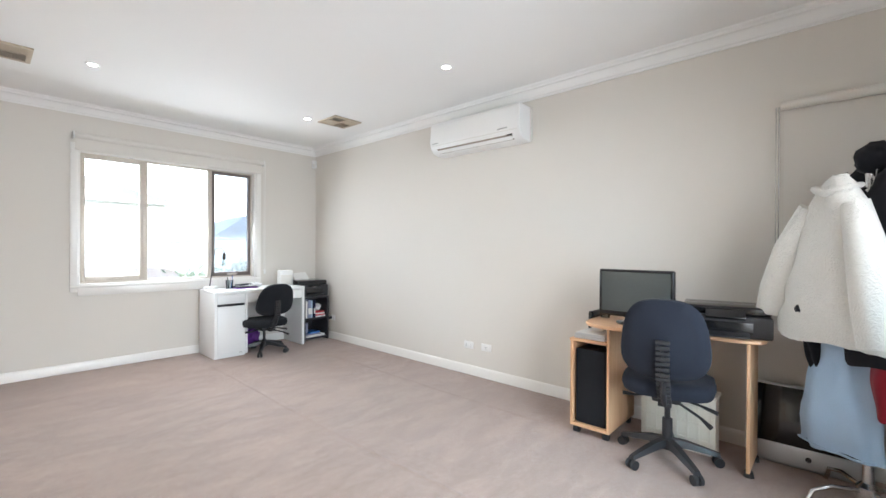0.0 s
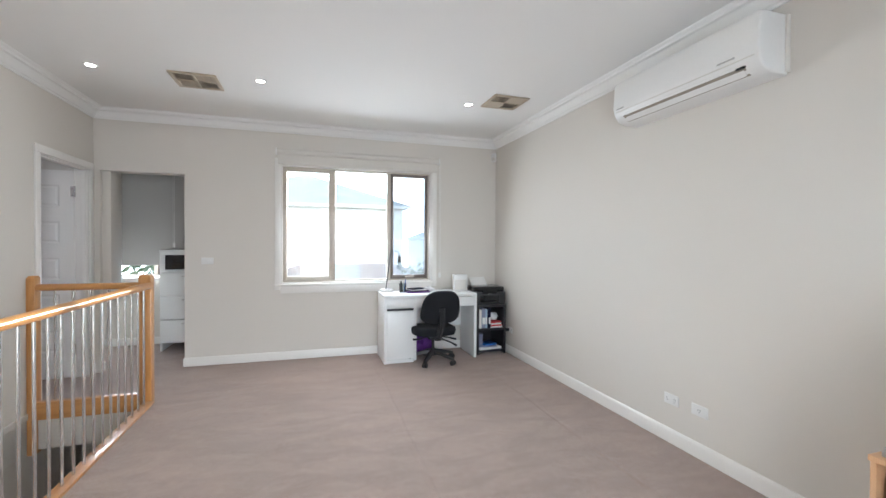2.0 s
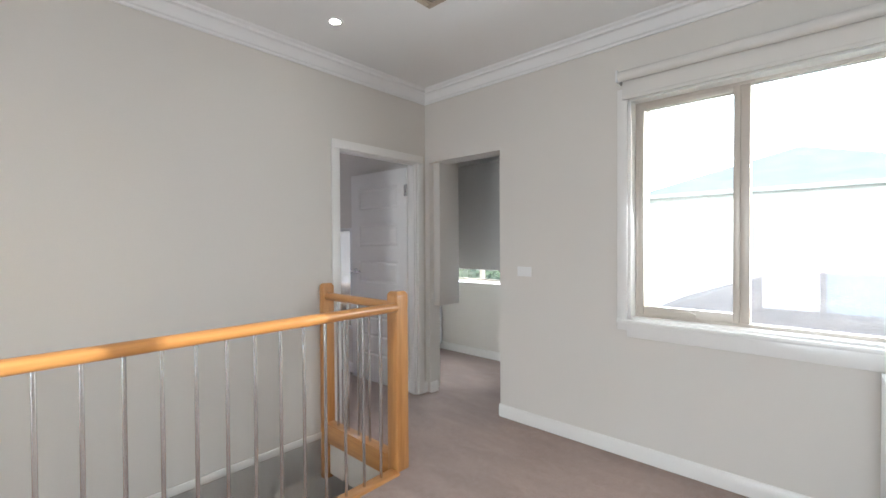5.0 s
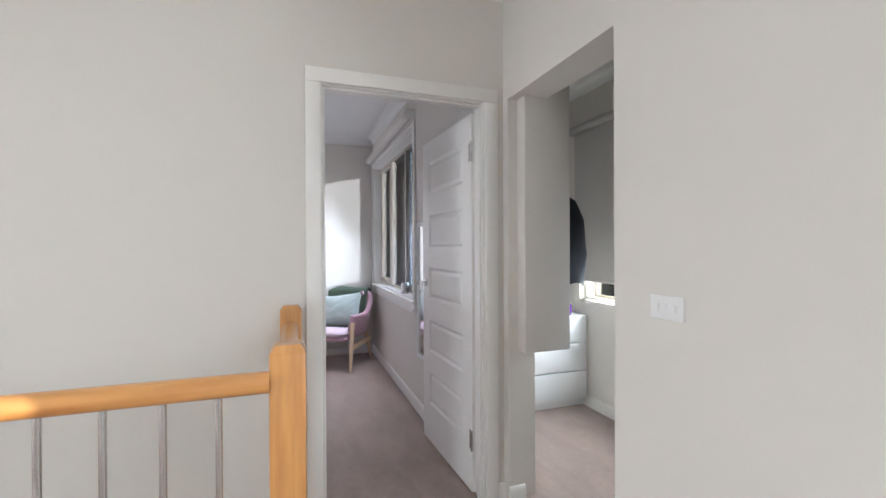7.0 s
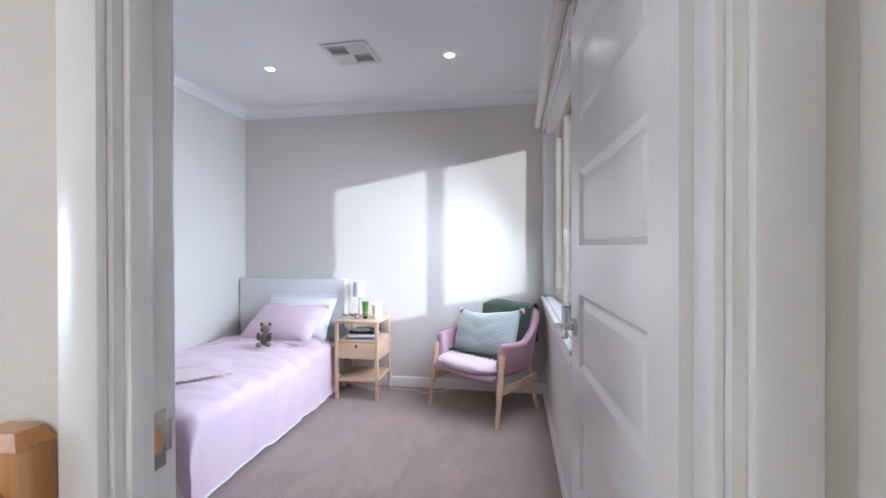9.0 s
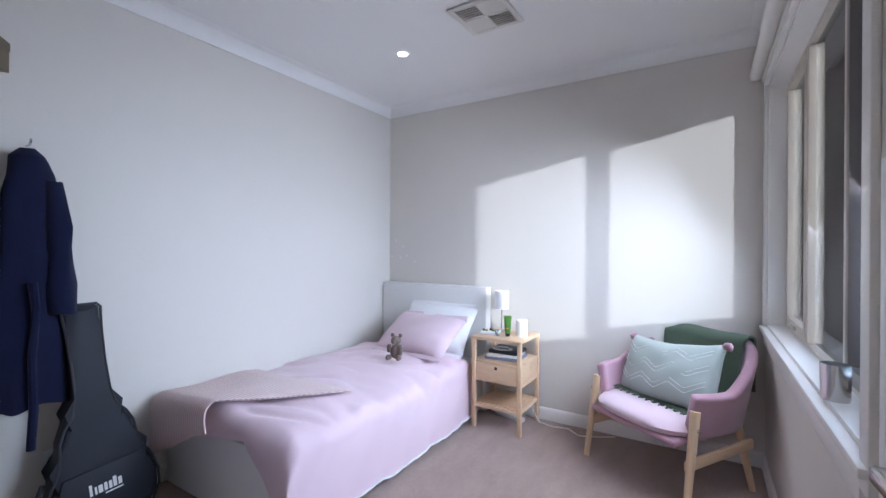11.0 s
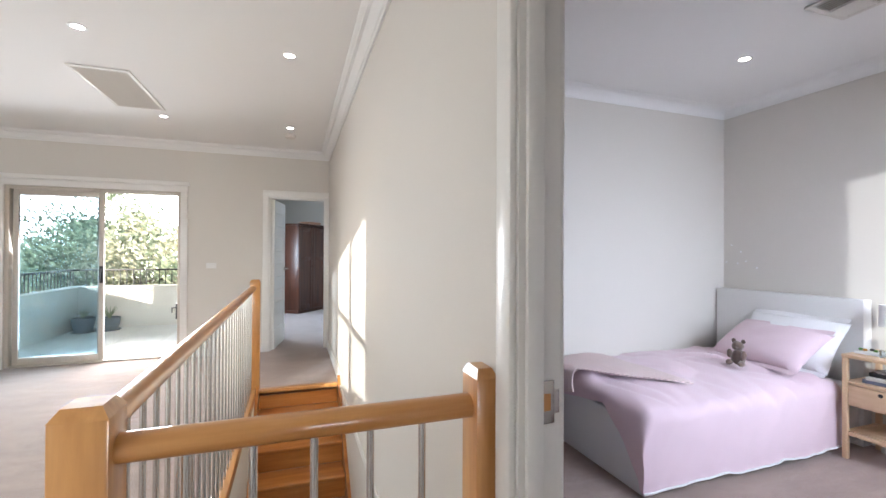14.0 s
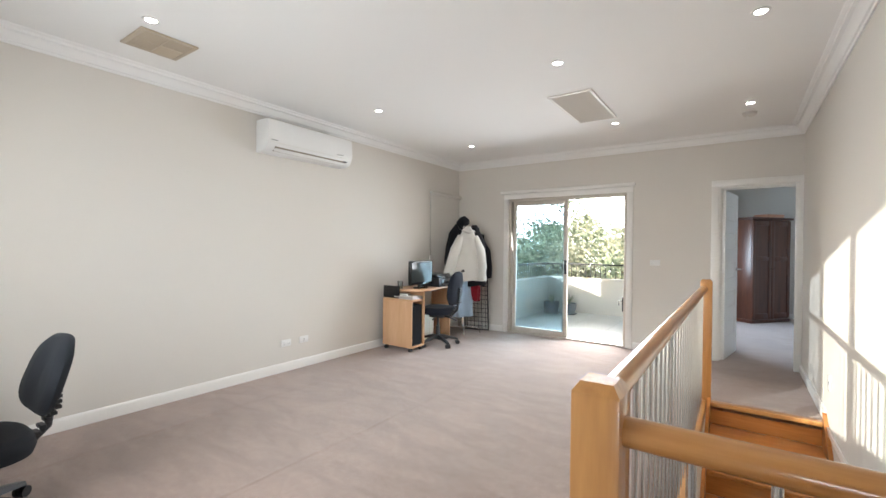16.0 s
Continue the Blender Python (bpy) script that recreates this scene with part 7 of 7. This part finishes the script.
for a in ((-0.155, -0.125, -0.52, 0.52), (0.125, 0.155, -0.52, 0.52), (-0.125, 0.125, -0.52, -0.49), (-0.125, 0.125, 0.49, 0.52)):
    box(bm, a[0], a[1], -0.022, 0.0, a[2], a[3], 0.004)
part("frame", bm, WHITE, mr)
part("glass", bx(-0.125, 0.125, -0.010, -0.004, -0.49, 0.49), CHROME, mr, "mirror glass", smooth=0)
cp = solid("steel_cup", lathe(bmesh.new(), [(0.033, 0), (0.034, 0.004), (0.036, 0.105), (0.034, 0.105), (0.032, 0.008), (0.0001, 0.008)], seg=22), STEEL, "brushed steel cup on the window sill", "cup")
cp.location = (-2.78, BN + 0.02, 0.878)
for k, (y, z) in enumerate(((2.635, 1.39), (2.72, 1.33), (2.585, 1.235), (2.69, 1.225), (2.765, 1.245), (2.86, 1.19))):
    o = solid("wall_star", lathe(bmesh.new(), [(0.009, 0), (0.008, 0.003), (0.0001, 0.0035)], seg=10), LINEN, "tiny white sticker on the bedroom wall", "wall sticker", "wall stickers")
    o.matrix_basis = pose(BW, y, z, 0, 90, 0)

# ---- outside ----
structure("ground", bx(-400, 400, -400, 400, -3.3, -3.05), GRASS, "open ground far below the windows", smooth=0)
gl_n = emit_material("bright_sky_backdrop", (0.88, 0.95, 1.0), 4.0)
gl_s = emit_material("south_sky_backdrop", (0.93, 0.97, 1.0), 4.0)
bk = structure("backdrop_north", bx(-40, 27, 62, 62.2, -3.2, 40), gl_n, smooth=0)
bk = structure("backdrop_south", bx(-60, 70, -75.2, -75, -3.2, 50), gl_s, smooth=0)

# balcony
BX0, BX1, BY0 = SE + 0.15, 2.98, -3.56
structure("balcony_slab", bx(BX0, BX1 + 0.15, BY0 - 0.15, YS - 0.14, -0.35, -0.055), RENDER, smooth=0)
tl_me = mesh_of("tile", bx(-0.2965, 0.2965, -0.2965, 0.2965, -0.055, -0.040, r=0.003, seg=1), TILE)
tp = structure("balcony_paving", bx(BX0, BX1, BY0, YS - 0.141, -0.0549, -0.046), RENDER, "pale square balcony tiles with thin joints", smooth=0)
for i in range(4):
    for j in range(5):
        x, y = BX0 + 0.30 + 0.6 * i, YS - 0.445 - 0.6 * j
        if x + 0.29 < BX1 + 0.2 and y - 0.29 > BY0 - 0.2:
            part_of("tile", tl_me, tp, pose(x, y, 0))
pr = thing("balcony_parapet", pose(0, 0, 0), "cream rendered balcony parapet with a flat capping", "parapet")
part("wall", bx(BX1, BX1 + 0.15, BY0 - 0.15, YS - 0.14, -0.35, 0.66), RENDER, pr, smooth=0)
part("wall", bx(BX0, BX1, BY0 - 0.15, BY0, -0.35, 0.66), RENDER, pr, smooth=0)
part("capping", bx(BX1 - 0.02, BX1 + 0.17, BY0 - 0.17, YS - 0.14, 0.66, 0.69, r=0.006), RENDER, pr)
part("capping", bx(BX0, BX1 - 0.02, BY0 - 0.17, BY0 + 0.02, 0.66, 0.69, r=0.006), RENDER, pr)
br_ = thing("balcony_railing", pose(0, 0, 0), "thin dark metal railing on top of the parapet", "railing")
part("top_rail", bx(BX0, BX1 + 0.10, BY0 - 0.095, BY0 - 0.055, 0.955, 0.985, r=0.004), IRON, br_)
part("top_rail", bx(BX1 + 0.055, BX1 + 0.095, BY0 - 0.05, YS - 0.14, 0.955, 0.985, r=0.004), IRON, br_)
bm_ = mesh_of("bar", bx(-0.006, 0.006, -0.006, 0.006, 0.689, 0.956), IRON, 0)
for k in range(22):
    part_of("bar", bm_, br_, pose(BX0 + 0.10 * k + 0.05, BY0 - 0.075, 0))
for k in range(28):
    part_of("bar", bm_, br_, pose(BX1 + 0.075, BY0 + 0.10 * k, 0))


def potted_plant(x, y, r, h, seed):
    p = thing("potted_plant", pose(x, y, -0.040), "spiky potted plant in a blue-grey glazed pot on the balcony", "potted plant", "balcony pots")
    part("pot", lathe(bmesh.new(), [(r * 0.7, 0), (r * 0.95, h * 0.5), (r, h * 0.92), (r * 1.06, h), (r * 0.92, h), (r * 0.9, h * 0.9), (0.0001, h * 0.88)], seg=22), POT, p)
    part("saucer", lathe(bmesh.new(), [(r * 0.98, 0.0), (r * 1.12, 0.02), (r * 0.8, 0.012)], seg=22), POT, p)
    rn = random.Random(seed)
    for k in range(26):
        a, lean, ln = rn.uniform(0, 6.28), rn.uniform(0.2, 1.0), rn.uniform(0.18, 0.34)
        e = Vector((math.cos(a), math.sin(a), 0))
        s = Vector((-e.y, e.x, 0)) * 0.014
        lb = bmesh.new()
        q = []
        for u in (0, 0.35, 0.7, 1.0):
            c = e * (lean * ln * u ** 1.3) + Vector((0, 0, h * 0.88 + ln * (u - 0.35 * lean * u * u)))
            q.append((lb.verts.new(c - s * (1 - u * 0.97)), lb.verts.new(c + s * (1 - u * 0.97))))
        for (a0, a1), (b0, b1) in zip(q, q[1:]):
            lb.faces.new((a0, a1, b1, b0))
        part("leaf", lb, LEAF_A, p, smooth=60)


potted_plant(2.75, -3.15, 0.16, 0.24, 1)
potted_plant(2.42, -3.25, 0.15, 0.22, 2)


def tree(x, y, height, spread, seed, leaf, label, n=2600, size=0.16, base=-3.05):
    """A tapered trunk with limbs, and a crown of many small leaves in loose clumps."""
    t = thing("tree", pose(x, y, base), label, "tree", "garden trees")
    rn = random.Random(seed)
    tm = bmesh.new()
    top = height * 0.62
    bend = [Vector((0, 0, 0)), Vector((rn.uniform(-0.2, 0.2), rn.uniform(-0.2, 0.2), top * 0.4)), Vector((rn.uniform(-0.4, 0.4), rn.uniform(-0.4, 0.4), top * 0.75)), Vector((rn.uniform(-0.5, 0.5), rn.uniform(-0.5, 0.5), top))]
    tube(tm, bend, [height * 0.028, height * 0.022, height * 0.014, height * 0.008], 10)
    clumps = []
    for k in range(9):
        a, u = rn.uniform(0, 6.28), rn.uniform(0.35, 1.0)
        s = bend[1].lerp(bend[3], u)
        e = s + Vector((math.cos(a) * spread * rn.uniform(0.35, 0.8), math.sin(a) * spread * rn.uniform(0.35, 0.8), height * rn.uniform(0.06, 0.30)))
        mid = (s + e) / 2 + Vector((0, 0, -0.06 * height))
        tube(tm, [s, mid, e], [height * 0.010, height * 0.006, height * 0.003], 7)
        clumps += [e, mid.lerp(e, 0.6) + Vector((rn.uniform(-0.5, 0.5), rn.uniform(-0.5, 0.5), rn.uniform(0, 0.5)))]
    clumps.append(bend[3] + Vector((0, 0, height * 0.25)))
    part("trunk", tm, BARK, t, smooth=50)
    vs, fs = [], []
    for k in range(n):
        c = rn.choice(clumps)
        d = Vector((rn.gauss(0, 1), rn.gauss(0, 1), rn.gauss(0, 0.75)))
        p = c + d * spread * 0.17
        nrm = Vector((rn.gauss(0, 1), rn.gauss(0, 1), rn.gauss(0.6, 1))).normalized()
        a = nrm.orthogonal().normalized()
        b = nrm.cross(a)
        w = size * rn.uniform(0.6, 1.3)
        i = len(vs)
        vs += [p - a * w, p - b * w * 0.45, p + a * w, p + b * w * 0.45]
        fs.append((i, i + 1, i + 2, i + 3))
    me = bpy.data.meshes.new("crown")
    me.from_pydata([tuple(v) for v in vs], [], fs)
    me.materials.append(leaf)
    o = new("crown", me)
    o.parent = t
    o["kind"] = "stuff"
    return t


for k, (x, y, h, s, lf) in enumerate(((1.5, -11, 5.0, 2.2, LEAF_A), (4.6, -12, 6.0, 2.5, LEAF_B), (7.6, -14, 5.6, 2.8, LEAF_A), (3.2, -20, 7.6, 3.4, LEAF_B), (9.0, -22, 8.2, 3.8, LEAF_A), (-1.5, -17, 6.2, 3.0, LEAF_B), (13.0, -17, 6.8, 3.6, LEAF_B), (6.2, -9.5, 4.9, 2.0, LEAF_A), (0.2, -26, 7.6, 4.2, LEAF_A))):
    tree(x, y, h, s, 10 + k, lf, "leafy garden tree beyond the balcony railing", 6500, 0.085 if y > -15 else 0.13)
tree(4.2, 12.5, 4.1, 1.0, 40, LEAF_A, "small green shrub tree beside the neighbouring house", 1500, 0.10)
tree(-3.2, 11.0, 4.7, 1.8, 41, LEAF_A, "green tree outside the nook window", 2000, 0.12)
tree(-6.9, 11.6, 4.8, 2.1, 42, LEAF_A, "green tree outside the bedroom window", 2000, 0.12)


def neighbour(name, x0, x1, y0, y1, z0, z1, rise, wall_mat, roof_mat, label, wins):
    """A rendered house with a hipped roof; wins: (x, z, w, h) on its near face."""
    h = thing(name, pose(0, 0, 0), label, "house", "neighbouring houses")
    part("wall", bx(x0, x1, y0, y1, z0, z1), wall_mat, h, smooth=0)
    o = 0.45
    rm = bmesh.new()
    c = [rm.verts.new(p) for p in ((x0 - o, y0 - o, z1), (x1 + o, y0 - o, z1), (x1 + o, y1 + o, z1), (x0 - o, y1 + o, z1))]
    inset = min(x1 - x0, y1 - y0) / 2 + o
    if x1 - x0 > y1 - y0:
        r = [rm.verts.new((x0 - o + inset, (y0 + y1) / 2, z1 + rise)), rm.verts.new((x1 + o - inset, (y0 + y1) / 2, z1 + rise))]
        rm.faces.new((c[0], c[1], r[1], r[0]))
        rm.faces.new((c[2], c[3], r[0], r[1]))
        rm.faces.new((c[1], c[2], r[1]))
        rm.faces.new((c[3], c[0], r[0]))
    else:
        r = [rm.verts.new(((x0 + x1) / 2, y0 - o + inset, z1 + rise)), rm.verts.new(((x0 + x1) / 2, y1 + o - inset, z1 + rise))]
        rm.faces.new((c[0], c[1], r[0]))
        rm.faces.new((c[1], c[2], r[1], r[0]))
        rm.faces.new((c[2], c[3], r[1]))
        rm.faces.new((c[3], c[0], r[0], r[1]))
    rm.faces.new(c[::-1])
    part("roof", rm, roof_mat, h, "tiled hip roof", smooth=0)
    part("gutter", bx(x0 - o - 0.06, x1 + o + 0.06, y0 - o - 0.10, y0 - o, z1 - 0.10, z1 + 0.02, r=0.01), RENDERW, h)
    for x, z, w, hh in wins:
        wm = bmesh.new()
        for a in ((x, x + 0.06, z, z + hh), (x + w - 0.06, x + w, z, z + hh), (x, x + w, z, z + 0.06), (x, x + w, z + hh - 0.06, z + hh), (x + w / 2 - 0.03, x + w / 2 + 0.03, z, z + hh)):
            box(wm, a[0], a[1], y0 - 0.05, y0 + 0.01, a[2], a[3])
        wo = part("window", wm, RENDERW, h, smooth=0)
        part("pane", bx(x + 0.06, x + w - 0.06, y0 - 0.02, y0 - 0.012, z + 0.06, z + hh - 0.06), PALEGL, wo, smooth=0)
    return h


neighbour("neighbour_house", -3.5, 5.2, 20, 30, -3.05, 3.0, 2.0, RENDERW, ROOFG, "white rendered two-storey house with a grey hip roof", ((2.2, 0.9, 2.2, 1.3), (-1.6, 0.9, 1.8, 1.3)))
neighbour("garage", -1.5, 6.5, 14.5, 19.0, -3.05, -0.55, 1.1, RENDERW, ROOFT, "low white garage with a terracotta tiled hip roof", ())
neighbour("neighbour_house", 9.0, 16.0, 26, 36, -3.05, 1.6, 1.8, RENDERW, ROOFG, "pale single house farther off with a grey roof", ((10.0, -0.8, 2.0, 1.2),))
fn = thing("garden_fence", pose(0, 0, 0), "pale rendered garden wall between the yards", "fence")
part("panel", bx(6.5, 14.0, 16.0, 16.2, -3.05, 0.35), RENDERW, fn, smooth=0)
part("panel", bx(-9.0, -1.5, 16.0, 16.2, -3.05, -0.6), RENDERW, fn, smooth=0)
